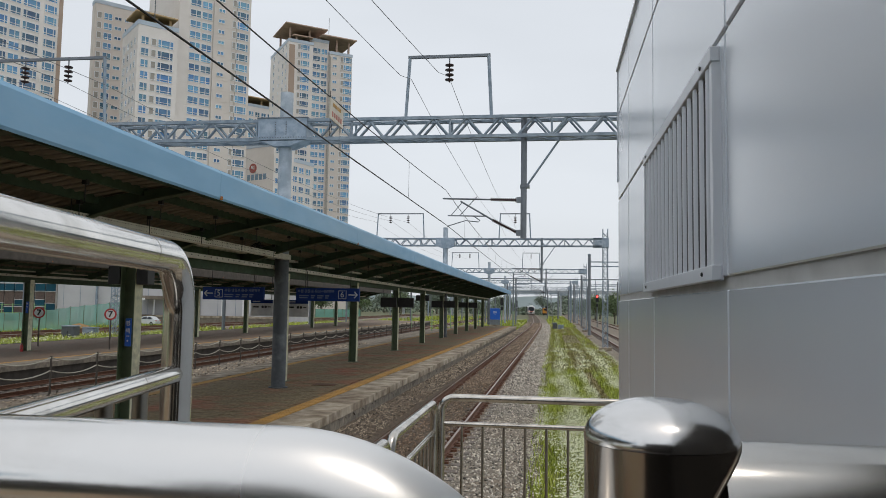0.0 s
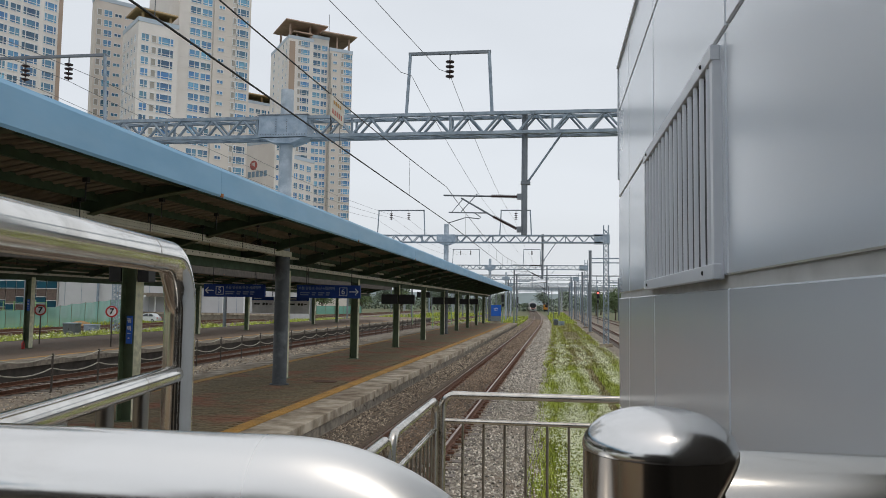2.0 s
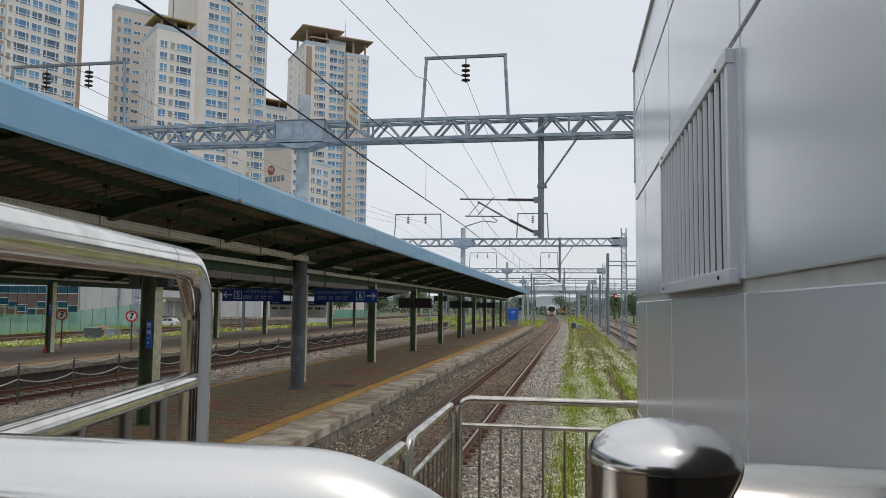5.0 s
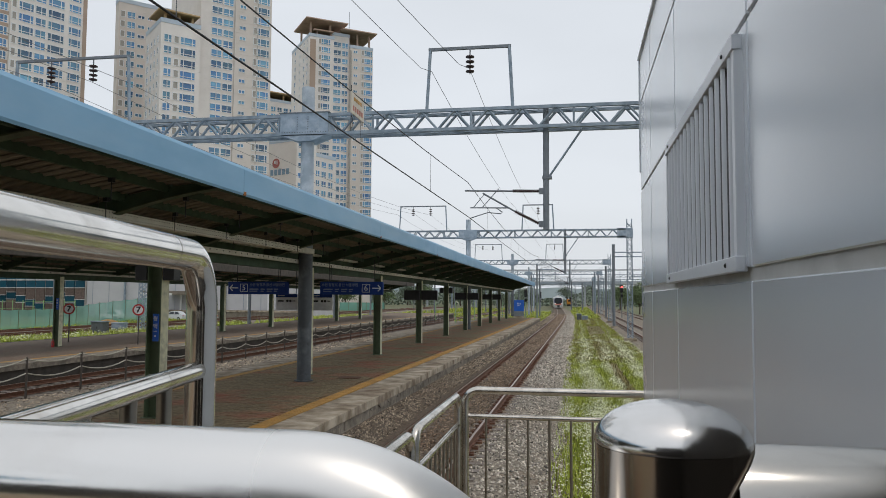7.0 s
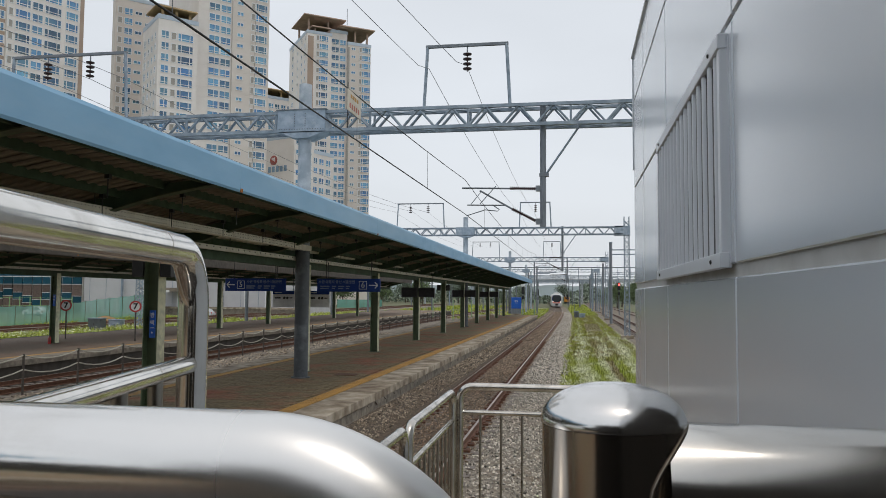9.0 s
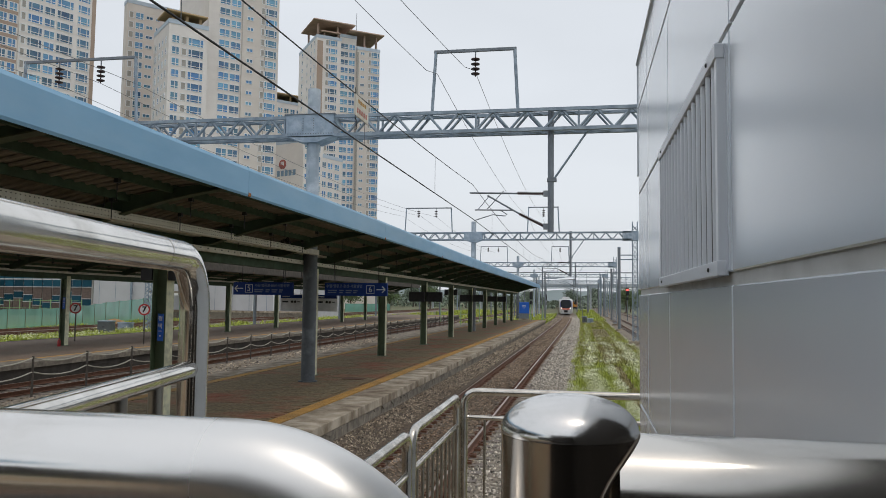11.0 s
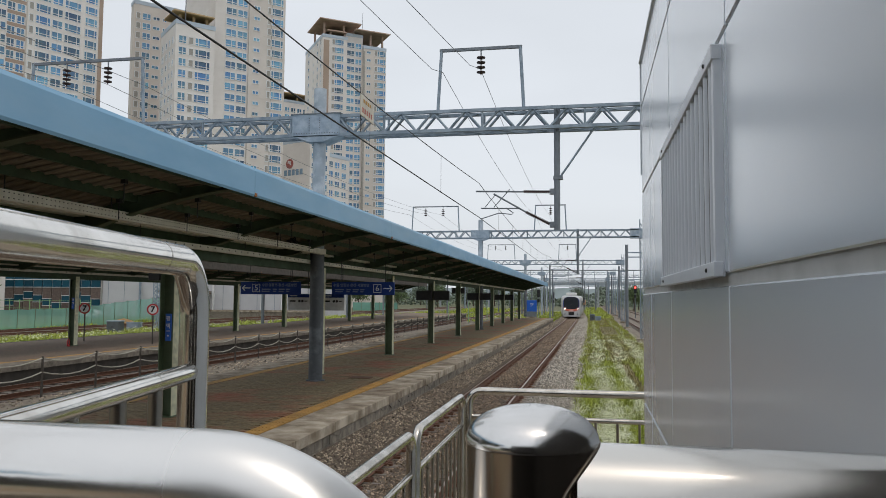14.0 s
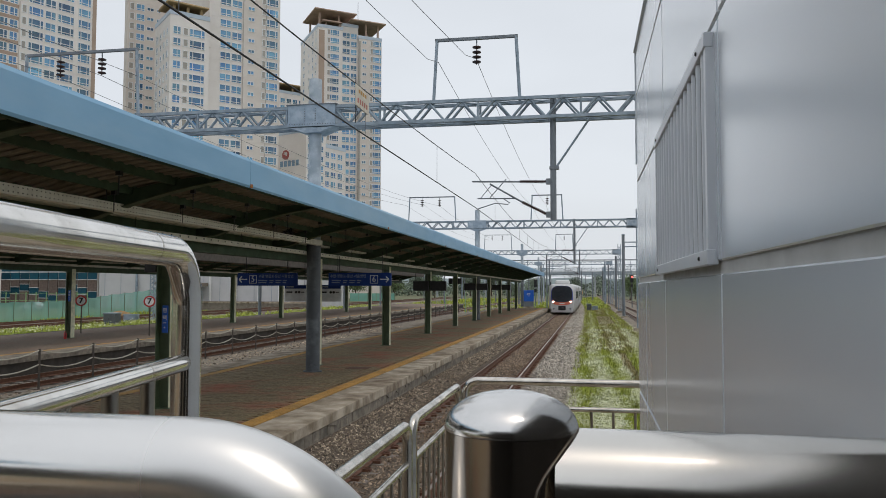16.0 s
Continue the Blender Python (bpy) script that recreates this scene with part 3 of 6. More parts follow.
def led_board(y, w=0.84):
    for s in (-1, 1):
        t = thing("display_board", "black hanging electronic display board, unlit", "display", "display boards")
        xc = POST_X + 0.15 + s * (w / 2 + 0.05)
        part("housing", boxm(xc - w / 2, xc + w / 2, y - 0.38, y - 0.2, 2.28, 2.79, 0.01), BLACK, t)
        part("screen", boxm(xc - w / 2 + 0.04, xc + w / 2 - 0.04, y - 0.388, y - 0.382, 2.33, 2.74), DARK, t)
        for dx in (-0.3, 0.3):
            hang(t, xc + dx, y - 0.3, 2.79, 3.4)


for k in (3, 5, 7):
    led_board(POSTS[k + 2] if k > 3 else POSTS[5])


def box_on_post(y, z, side):
    t = thing("speaker_box", "small black loudspeaker box on a canopy post", "loudspeaker", "post boxes")
    part("case", boxm(POST_X + side * 0.3 - 0.12, POST_X + side * 0.3 + 0.12, y - 0.16, y + 0.1, z, z + 0.36, 0.01), BLACK, t)
    part("bracket", boxm(POST_X + side * 0.17 - 0.03, POST_X + side * 0.17 + 0.03, y - 0.04, y + 0.04, z + 0.14, z + 0.2), GREYP, t)


for yy in (POSTS[2], POSTS[6]):
    box_on_post(yy, 2.7, 1)
    box_on_post(yy, 2.7, -1)


def station_plate(y, z=1.5, x=POST_X, face=0.16):
    t = thing("station_name_plate", "narrow blue upright name plate fixed to a green post", "sign", "station name plates")
    part("plate", boxm(x + 0.01, x + 0.13, y - 0.185, y - 0.158, z, z + 0.54, 0.004), BRIGHTBLUE, t)
    for ch, dz in (("평", 0.44), ("택", 0.29)):
        words(ch, 0.105, SIGNTEXT, t, pose(x + 0.07, y - 0.188, z + dz), "lettering", "", 0.002)
    for h, w, dz in ((0.015, 0.07, 0.19), (0.03, 0.03, 0.09)):
        zz = z + dz
        part("letter_bar", boxm(x + 0.07 - w / 2, x + 0.07 + w / 2, y - 0.19, y - 0.187, zz, zz + h), SIGNTEXT, t)


for k in (2,):
    station_plate(POSTS[k])
station_plate(32.4, 1.75, POST_X - 16.05)
t = thing("name_board", "freestanding blue station name board with grey foot", "sign")
bx, by = -7.97, 108.0
part("panel", boxm(bx - 0.72, bx + 0.72, by - 0.06, by + 0.06, 0.62, 2.2, 0.02), BRIGHTBLUE, t)
part("foot_panel", boxm(bx - 0.72, bx + 0.72, by - 0.05, by + 0.05, -0.1, 0.615, 0.02), GREYP, t)
part("base", boxm(bx - 0.75, bx + 0.75, by - 0.2, by + 0.2, -0.9, -0.1, 0.02), CONC, t)
words("평택", 0.3, SIGNTEXT, t, pose(bx, by - 0.064, 1.65), "lettering", "", 0.004)
part("letter_bar", boxm(bx - 0.2, bx + 0.2, by - 0.066, by - 0.061, 1.38, 1.43), SIGNTEXT, t)
# drain cover in the paving
t = thing("drain_cover", "dark iron drain cover set in the paving", "drain cover")
part("plate", boxm(-6.95, -6.3, 21.6, 22.1, 0.0, 0.012, 0.003), RUST, t)
# cluster of dark speakers and cables under the canopy
for (x, y) in ((-7.4, 18.2), (-7.6, 18.7), (-7.3, 19.3)):
    t = thing("cable_bundle", "dark coiled cable bundle hung under the canopy", "cable")
    bm = bmesh.new()
    for k in range(4):
        a = k * 0.7
        tube(bm, [(x + 0.14 * math.cos(q + a), y + 0.1 * math.sin(q), 3.78 + 0.05 * k + 0.06 * math.sin(2 * q)) for q in np.linspace(0, 6.28, 13)], 0.016, 5)
    tube(bm, [(x, y, 3.8), (x, y, roof_z(x))], 0.012, 5)
    part("coil", bm, BLACK, t)


# ---- clad building beside the walkway ----
WX = 0.40
W_Y0, W_Y1, W_TOP = -3.0, 4.33, 3.75
bm = bmesh.new()
box(bm, WX + 0.008, 4.2, W_Y0, W_Y1 - 0.015, -0.97, W_TOP - 0.02)
building = tagged(part("station_building", bm, JOINT), "small station building clad in satin grey metal panels", "building")
SEAMS_Y = [-2.0, -0.8, 0.4, 1.605, 2.807, 3.74, 4.33]
JOINTS_Z = [0.55, 1.2, 1.81, 2.42, 2.99, 3.49, 3.75]
for y0, y1 in zip(SEAMS_Y, SEAMS_Y[1:]):
    for z0, z1 in zip(JOINTS_Z, JOINTS_Z[1:]):
        if y0 < 0.3 and z0 < 2.9:
            continue
        g = 0.006
        low = 0.024 if abs(z0 - 2.42) < 0.01 else g
        bm = boxm(WX, WX + 0.028, y0 + g, y1 - g, z0 + low, z1 - g, 0.003)
        part("panel", bm, PANEL, building)
part("coping", boxm(WX - 0.012, WX + 0.2, W_Y0, W_Y1 + 0.01, W_TOP, W_TOP + 0.02, 0.003), PANEL, building)

louvre = thing("wall_louvre", "grey metal ventilation louvre with upright blades fixed to the panels", "vent")
LY0, LY1, LZ0, LZ1 = 1.65, 2.94, 2.435, 2.967
# dark sheet stands in for the shade between the blades
part("backing", boxm(WX - 0.006, WX - 0.002, LY0 + 0.03, LY1 - 0.03, LZ0 + 0.03, LZ1 - 0.03), CAB, louvre)
for a in ((LY0, LY0 + 0.03, LZ0, LZ1), (LY1 - 0.03, LY1, LZ0, LZ1)):
    part("frame_side", boxm(WX - 0.02, WX + 0.002, *a[:2], a[2], a[3], 0.002), LOUVRE, louvre)
for a in ((LZ0, LZ0 + 0.035), (LZ1 - 0.035, LZ1)):
    part("frame_bar", boxm(WX - 0.024, WX - 0.003, LY0 - 0.003, LY1, a[0], a[1], 0.002), LOUVRE, louvre)
    for y in (LY0 + 0.11, LY1 - 0.1):
        bm = bmesh.new()
        lathe(bm, [(0.0055, 0), (0.0055, 0.002), (0.003, 0.004)], 10)
        part("screw", bm, BLACK, louvre).matrix_basis = pose(WX - 0.024, y, (a[0] + a[1]) / 2, 0, -90, 0)
NB = 15
for k in range(NB):
    y = LY0 + 0.07 + (LY1 - LY0 - 0.14) * k / (NB - 1)
    bm = bmesh.new()
    # rounded fin, blunt towards the near end
    sec = [(-0.0115, 0.016), (-0.014, 0.013), (-0.0162, 0.007), (-0.017, -0.001), (-0.016, -0.009), (-0.0135, -0.014), (-0.009, -0.0165)]
    lo = [bm.verts.new((px, py, LZ0 + 0.03)) for px, py in sec]
    hi = [bm.verts.new((px, py, LZ1 - 0.03)) for px, py in sec]
    for j in range(6):
        bm.faces.new((lo[j], lo[j + 1], hi[j + 1], hi[j])).smooth = True
    ob = part("blade", bm, LOUVRE, louvre)
    ob.matrix_basis = pose(WX - 0.003, y, 0)

# ---- walkway, stairs landing and stainless railings ----
FLOOR_Z, LAND_Z = 0.55, 1.25
bm = bmesh.new()
box(bm, -0.95, WX + 0.03, 2.0, 4.3, -0.97, FLOOR_Z)
box(bm, -0.95, 1.5, 4.32, 5.35, -0.97, FLOOR_Z)
tagged(part("walkway", bm, CONC), "raised concrete walkway beside the building", "walkway", kind="structure")
# unseen landing and steps, made dark so pipes and bars reflect dark
bm = bmesh.new()
box(bm, -0.95, WX + 0.03, -0.4, 1.45, -0.97, LAND_Z)
box(bm, -1.3, WX + 0.03, -3.0, -0.4, -0.97, LAND_Z)
for k in range(3):
    box(bm, -0.95, WX + 0.03, 1.45 + 0.18 * k, 1.45 + 0.18 * (k + 1), -0.97, LAND_Z - 0.175 * (k + 1))
tagged(part("stairs", bm, DARK_FLOOR), "unseen dark landing with steps down to the walkway", "stairs", kind="structure")

R_TOP = 0.03


def fence_panel(label, p0, p1, z0, ztop, zmid, r_top, r_mid, r_bar, n_bars, bend_r=0.1, ends=(True, True), zlow=0.15, group="stainless fence panels"):
    """A railing panel of pipes: hooped top rail, middle and low rails, upright bars. p0, p1 in plan."""
    t = thing("railing_panel", label, "railing", group)
    a, b = Vector((*p0, 0)), Vector((*p1, 0))
    Z = Vector((0, 0, 1))
    pts = []
    if ends[0]:
        pts += [a + Z * z0] + bend(a + Z * z0, a + Z * ztop, b + Z * ztop, bend_r)
    else:
        pts += [a + Z * ztop]
    if ends[1]:
        pts += bend(a + Z * ztop, b + Z * ztop, b + Z * z0, bend_r) + [b + Z * z0]
    else:
        pts += [b + Z * ztop]
    part("hoop", tubem(pts, r_top, 20), STEEL_DULL, t)
    part("mid_rail", tubem([a + Z * zmid, b + Z * zmid], r_mid, 14), STEEL_DULL, t)
    part("low_rail", tubem([a + Z * (z0 + zlow), b + Z * (z0 + zlow)], r_mid, 12), STEEL_DULL, t)
    for k in range(n_bars):
        p = a.lerp(b, (k + 1) / (n_bars + 1))
        part("bar", tubem([p + Z * (z0 + zlow), p + Z * zmid], r_bar, 8), BARSTEEL, t)
    return t


LFX = -0.78
fence_panel("stainless steel railing panel across the walkway end", (-0.735, 5.2), (1.3, 5.2), FLOOR_Z, 1.736, 1.556, 0.026, 0.017, 0.009, 13, 0.09, (True, False))
fence_panel("stainless steel railing panel along the track side", (LFX, 3.72), (LFX, 5.16), FLOOR_Z, 1.70, 1.50, 0.026, 0.017, 0.009, 9, 0.09)
fence_panel("stainless steel railing panel along the track side", (LFX, 2.05), (LFX, 3.62), FLOOR_Z, 1.70, 1.50, 0.026, 0.017, 0.009, 9, 0.09)

# upper hooped railing beside the landing
t = thing("railing_panel", "stout stainless railing hoop beside the stair landing", "railing", "stainless fence panels")
UX, UZ, UY = -0.729, 2.455, 1.36


def upx(y):
    return UX + 0.2 * (UY - y)


pts = [(upx(0.27), 0.27, UZ)] + bend((upx(0.27), 0.27, UZ), (UX, UY, UZ), (UX, UY, LAND_Z), 0.112, 14) + [(UX, UY, LAND_Z)]
part("hoop", tubem(pts, 0.031, 32), STEEL, t)
part("mid_rail", tubem([(upx(0.27), 0.27, 2.224), (UX, UY, 2.224)], 0.0185, 24), STEEL, t)
for z, r in ((UZ, 0.0313), (2.224, 0.0187)):
    part("weld_collar", tubem([(upx(1.13), 1.13, z), (upx(1.136), 1.136, z)], r, 28), STEEL_DULL, t)
for k in range(7):
    yb = 1.15 - 0.16 * k
    part("bar", tubem([(upx(yb), yb, LAND_Z), (upx(yb), yb, 2.222)], 0.0135, 14), BARSTEEL, t)
part("end_post", tubem([(upx(0.27), 0.27, LAND_Z), (upx(0.27), 0.27, UZ)], 0.031, 24), STEEL, t)

# close railing in front: bent pipe, and a capped post with its pipe to the wall
t = thing("handrail", "thick polished stainless handrail bent down at its end", "railing")
NZ = 2.283
HX0, HY0, HR = 0.011, 0.235, 0.0293
el = bend((-0.9, HY0 + 0.008, NZ), (HX0, HY0, NZ), (HX0, HY0, LAND_Z), 0.109, 28)
part("rail", tubem([(-0.9, HY0 + 0.008, NZ), el[0]], HR, 48, caps=False), STEEL_SOFT, t)
part("elbow", tubem([el[0] - Vector((0.004, 0, 0))] + el + [el[-1] - Vector((0, 0, 0.004))], HR + 0.00001, 48, caps=False), STEEL_SOFT, t)
part("leg", tubem([el[-1], (HX0, HY0, LAND_Z)], HR, 48, caps=False), STEEL_SOFT, t)
part("far_leg", tubem([(-0.9, HY0 + 0.008, NZ), (-0.9, HY0 + 0.008, LAND_Z)], HR, 32), STEEL_SOFT, t)
t = thing("handrail_post", "polished stainless post with domed cap and side rail", "railing")
bm = bmesh.new()
lathe(bm, [(0.0332, LAND_Z), (0.0332, 2.3), (0.0332, 2.3098)], 48, (0.072, 0.251, 0))
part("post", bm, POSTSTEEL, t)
bm = bmesh.new()
lathe(bm, [(0.0334, 2.31), (0.0336, 2.3107)] + [(0.0336 * math.cos(a) ** 0.88, 2.3109 + 0.0179 * math.sin(a)) for a in np.linspace(0.03, 1.53, 24)] + [(0.0008, 2.3288)], 64, (0.072, 0.251, 0))
part("domed_cap", bm, STEEL_CAP, t, "brushed domed cap")
SZ = NZ - 0.002
part("side_rail", tubem([(0.095, 0.251, SZ), (WX, 0.251, SZ)], 0.03, 40), mat("worn_satin_rail", (0.8, 0.77, 0.72), 0.16, 1.0, (0.72, 0.69, 0.64), 7, (0.55, 0.51, 0.46), 12, 0.35, rough_var=0.06), t)
weld = []
for k in range(33):
    a = 2 * math.pi * k / 32
    weld.append((0.072 + math.sqrt(0.0332 ** 2 - (0.03 * math.cos(a)) ** 2), 0.251 + 0.0305 * math.cos(a), SZ + 0.0305 * math.sin(a)))
part("weld_bead", tubem(weld, 0.0008, 8, caps=False), mat("ground_weld", (0.36, 0.31, 0.26), 0.45, 1.0, (0.26, 0.21, 0.17), 90), t, "ground weld seam")

# corner trim of the cladding, and unseen walls added to darken the rail reflections
part("corner_trim", boxm(WX - 0.006, WX + 0.03, W_Y1 + 0.002, W_Y1 + 0.02, 3.1, W_TOP, 0.002), PANEL, building)
BROWNW = mat("unseen_brown_wall", (0.034, 0.029, 0.024), 0.8, 0, (0.025, 0.021, 0.017), 2, bump=0.2)
# stands unseen in place of pale panels, so the side rail reflects dark
tagged(part("wall_side", boxm(WX - 0.02, WX + 0.006, -2.098, 0.39, LAND_Z, 2.85), BROWNW), "unseen dark brown wall added beside the landing", "wall", kind="structure")
tagged(part("wall_back", boxm(-1.3, WX + 0.005, -2.3, -2.1, -0.97, 3.3), BROWNW), "unseen dark brown wall added behind the landing", "wall", kind="structure")
# added out of view to block bright sky low behind the camera
tagged(part("wall_rear", boxm(-31, 6, -26.4, -26.0, -0.97, 7.0), BROWNW), "unseen dark wall added far behind the view", "wall", kind="structure")


# ---- overhead line gantries ----
TR_B, TR_T, TR_D = 7.08, 7.62, 0.25


def lbar(bm, p, q, w=0.055):
    """A slim square bar between two points."""
    tube(bm, [p, q], w * 0.75, 4)


def truss(parent, x0, x1, y):
    for z in (TR_B, TR_T):
        for d in (-TR_D, TR_D):
            part("chord", boxm(x0, x1, y + d - 0.05, y + d + 0.05, z - 0.045, z + 0.045), GALV, parent)
    n = max(1, round((x1 - x0) / 0.47))
    st = (x1 - x0) / n
    for d in (-TR_D, TR_D):
        joined = bmesh.new()
        for k in range(n):
            xa = x0 + st * k
            bm = bmesh.new() if y < 60 else joined
            za, zb = (TR_B, TR_T) if k % 2 == 0 else (TR_T, TR_B)
            lbar(bm, (xa, y + d, za), (xa + st, y + d, zb))
            if y < 60:
                part("brace", bm, GALV, parent)
        if y < 60:
            joined.free()
        else:
            tagged(part("bracing", joined, GALV, parent), kind="stuff")
    n = max(1, round((x1 - x0) / 0.94))
    st = (x1 - x0) / n
    for d in (-TR_D, TR_D):
        for k in range(0, n, 3):
            bm = bmesh.new()
            lbar(bm, (x0 + st * k, y + d, TR_B), (x0 + st * k, y + d, TR_T))
            part("upright", bm, GALV, parent)
    for z in (TR_B, TR_T):
        for k in range(n):
            xa = x0 + st * k
            bm = bmesh.new()
            lbar(bm, (xa, y - TR_D, z), (xa + st, y + TR_D, z), 0.025)
            part("lacing", bm, GALV, parent)


def insulator(parent, p, q, discs, r, rod=0.012, name="insulator"):
    """A ribbed insulator between two points."""
    p, q = Vector(p), Vector(q)
    L = (q - p).length
    bm = bmesh.new()
    prof = [(rod, 0)]
    for k in range(discs):
        z = L * (k + 0.5) / discs
        h = L / discs * 0.5
        prof += [(rod * 1.3, z - h * 0.8), (r, z - h * 0.35), (r * 0.96, z + h * 0.1), (rod * 1.5, z + h * 0.5)]
    prof.append((rod, L))
    lathe(bm, prof, 12)
    ob = part(name, bm, INSUL, parent)
    ob.matrix_basis = Matrix.Translation(p) @ (q - p).to_track_quat("Z", "Y").to_matrix().to_4x4()
    return ob


def hoop_frame(parent, xl, xr, y, zt, ins):
    for x in (xl, xr):
        s = 1 if x == xl else -1
        part("hoop_leg", tubem([(x - s * 0.1, y, TR_T), (x, y, zt)], 0.05, 6), GALV, parent)
    part("hoop_bar", boxm(xl - 0.05, xr + 0.05, y - 0.04, y + 0.04, zt - 0.04, zt + 0.04), GREYP, parent)
    for xi in ins:
        part("clevis", tubem([(xi, y, zt - 0.04), (xi, y, zt - 0.2)], 0.02, 6), GREYP, parent)
        insulator(parent, (xi, y, zt - 0.2), (xi, y, zt - 0.76), 4, 0.125)


def cantilever(parent, y, xd):
    """Drop pipe with its stay, bracket arms and registration arm."""
    part("drop_pipe", tubem([(xd, y, TR_T + 0.1), (xd, y, 4.27)], 0.085, 14), GREYP, parent)
    part("stay", tubem([(xd + 0.08, y, 5.72), (xd + 1.02, y, TR_B)], 0.03, 8), GALV, parent)
    part("clamp", boxm(xd - 0.1, xd + 0.16, y - 0.1, y + 0.1, 5.66, 5.74), GREYP, parent)
    for z in (5.33, 4.42):
        part("hinge", boxm(xd - 0.2, xd - 0.06, y - 0.05, y + 0.05, z - 0.08, z + 0.08), GREYP, parent)
    insulator(parent, (xd - 0.2, y, 5.33), (xd - 0.92, y, 5.35), 13, 0.055, 0.02)
    part("top_arm", tubem([(xd - 0.9, y, 5.345), (xd - 2.25, y, 5.38)], 0.024, 8), GREYP, parent)
    insulator(parent, (xd - 0.2, y, 4.44), (xd - 0.86, y, 4.78), 13, 0.055, 0.02)
    part("bracket_tube", tubem([(xd - 0.84, y, 4.77), (xd - 1.75, y, 5.3)], 0.024, 8), GREYP, parent)
    part("strut", tubem([(xd - 1.3, y, 5.42), (xd - 1.75, y, 4.92)], 0.014, 6), GREYP, parent)
    part("strut", tubem([(xd - 1.7, y, 5.28), (xd - 2.0, y, 4.92)], 0.012, 6), GREYP, parent)
    part("registration_tube", tubem([(xd - 1.05, y, 4.88), (xd - 2.1, y, 4.9)], 0.018, 8), GREYP, parent)
    part("steady_arm", tubem([(xd - 1.4, y, 4.9), (xd - 1.2, y, 4.76), (xd - 1.25, y, 4.72), (xd - 1.6, y, 4.76), (xd - 2.12, y, 4.6)], 0.014, 8), GREYP, parent)


def lattice_mast(parent, x, y, z1, w=0.18):
    for sx in (-1, 1):
        for sy in (-1, 1):
            part("leg", boxm(x + sx * w - 0.03, x + sx * w + 0.03, y + sy * w - 0.03, y + sy * w + 0.03, -0.97, z1), GALV, parent)
    z = -0.9
    k = 0
    while z < z1 - 0.4:
        bm = bmesh.new()
        for sy in (-1, 1):
            s = 1 if k % 2 else -1
            lbar(bm, (x - s * w, y + sy * w, z), (x + s * w, y + sy * w, z + 0.36), 0.04)
            if sy < 0:
                lbar(bm, (x + s * w, y - w - 0.02, z), (x - s * w, y - w - 0.02, z + 0.36), 0.04)
        for sx in (-1, 1):
            lbar(bm, (x + sx * w, y - w, z), (x + sx * w, y + w, z + 0.36), 0.04)
        part("lattice", bm, GALV, parent)
        z += 0.36
        k += 1
    part("footing", boxm(x - 0.45, x + 0.45, y - 0.45, y + 0.45, -0.98, -0.5), CONC, parent)


def gantry(y, mast_x, x0, x1, drop=-0.76, hoops=(), base=0.0, right="lattice", plate=True):
    g = thing("line_gantry", "galvanised lattice gantry carrying overhead line brackets above the tracks", "gantry", "overhead line gantries")
    truss(g, x0, x1, y)
    if base > -0.5:
        # the lower length is dark grey, the upper mottled and galvanised
        part("mast_foot", tubem([(mast_x, y, base), (mast_x, y, 3.64)], 0.2, 20), MAST_DARK, g, "dark grey foot of the mast")
        part("mast", tubem([(mast_x, y, 3.64), (mast_x, y, 8.5)], 0.19, 20, radii=[0.193, 0.185]), MASTG, g)
        part("mast_flange", tubem([(mast_x, y, base), (mast_x, y, base + 0.03)], 0.27, 20), MAST_DARK, g)
    else:
        part("mast", tubem([(mast_x, y, base), (mast_x, y, 8.5)], 0.19, 20, radii=[0.2, 0.185]), MASTG, g)
    bm = bmesh.new()
    box(bm, mast_x - 0.72, mast_x + 0.72, y - 0.33, y + 0.33, TR_B - 0.02, TR_T + 0.06)
    vs = [bm.verts.new(p) for p in ((mast_x - 0.7, y - 0.3, TR_B - 0.02), (mast_x + 0.7, y - 0.3, TR_B - 0.02), (mast_x + 0.22, y - 0.3, TR_B - 0.2), (mast_x - 0.22, y - 0.3, TR_B - 0.2))]
    ws = [bm.verts.new(v.co + Vector((0, 0.6, 0))) for v in vs]
    bm.faces.new(vs)
    bm.faces.new(ws[::-1])
    for k in range(4):
        bm.faces.new((vs[k], ws[k], ws[(k + 1) % 4], vs[(k + 1) % 4]))
    bmesh.ops.recalc_face_normals(bm, faces=bm.faces)
    part("joint_box", bm, GALVB, g, "mottled galvanised joint box")
    if plate:
        for k in range(18):
            xx = mast_x - 0.66 + 1.32 * k / 17
            part("bolt", boxm(xx - 0.012, xx + 0.012, y - 0.345, y - 0.33, TR_B + 0.03, TR_B + 0.055), GREYP, g)
        for xx in (mast_x - 0.2, mast_x + 0.12):
            for k in range(6):
                zz = TR_B + 0.12 + 0.07 * k
                part("bolt", boxm(xx - 0.012, xx + 0.012, y - 0.345, y - 0.33, zz, zz + 0.025), GREYP, g)
        part("cap_plate", boxm(mast_x - 0.76, mast_x + 0.76, y - 0.36, y + 0.36, TR_T + 0.06, TR_T + 0.085), GREYP, g)
    if drop is not None:
        cantilever(g, y, drop)
    for h in hoops:
        hoop_frame(g, *h[:2], y, h[2], h[3])
    if right == "lattice":
        lattice_mast(g, x1 + 0.25, y, 8.4)
        part("end_box", boxm(x1 - 0.65, x1 + 0.5, y - 0.3, y + 0.3, TR_B - 0.1, TR_T + 0.08), GALVB, g)
    return g


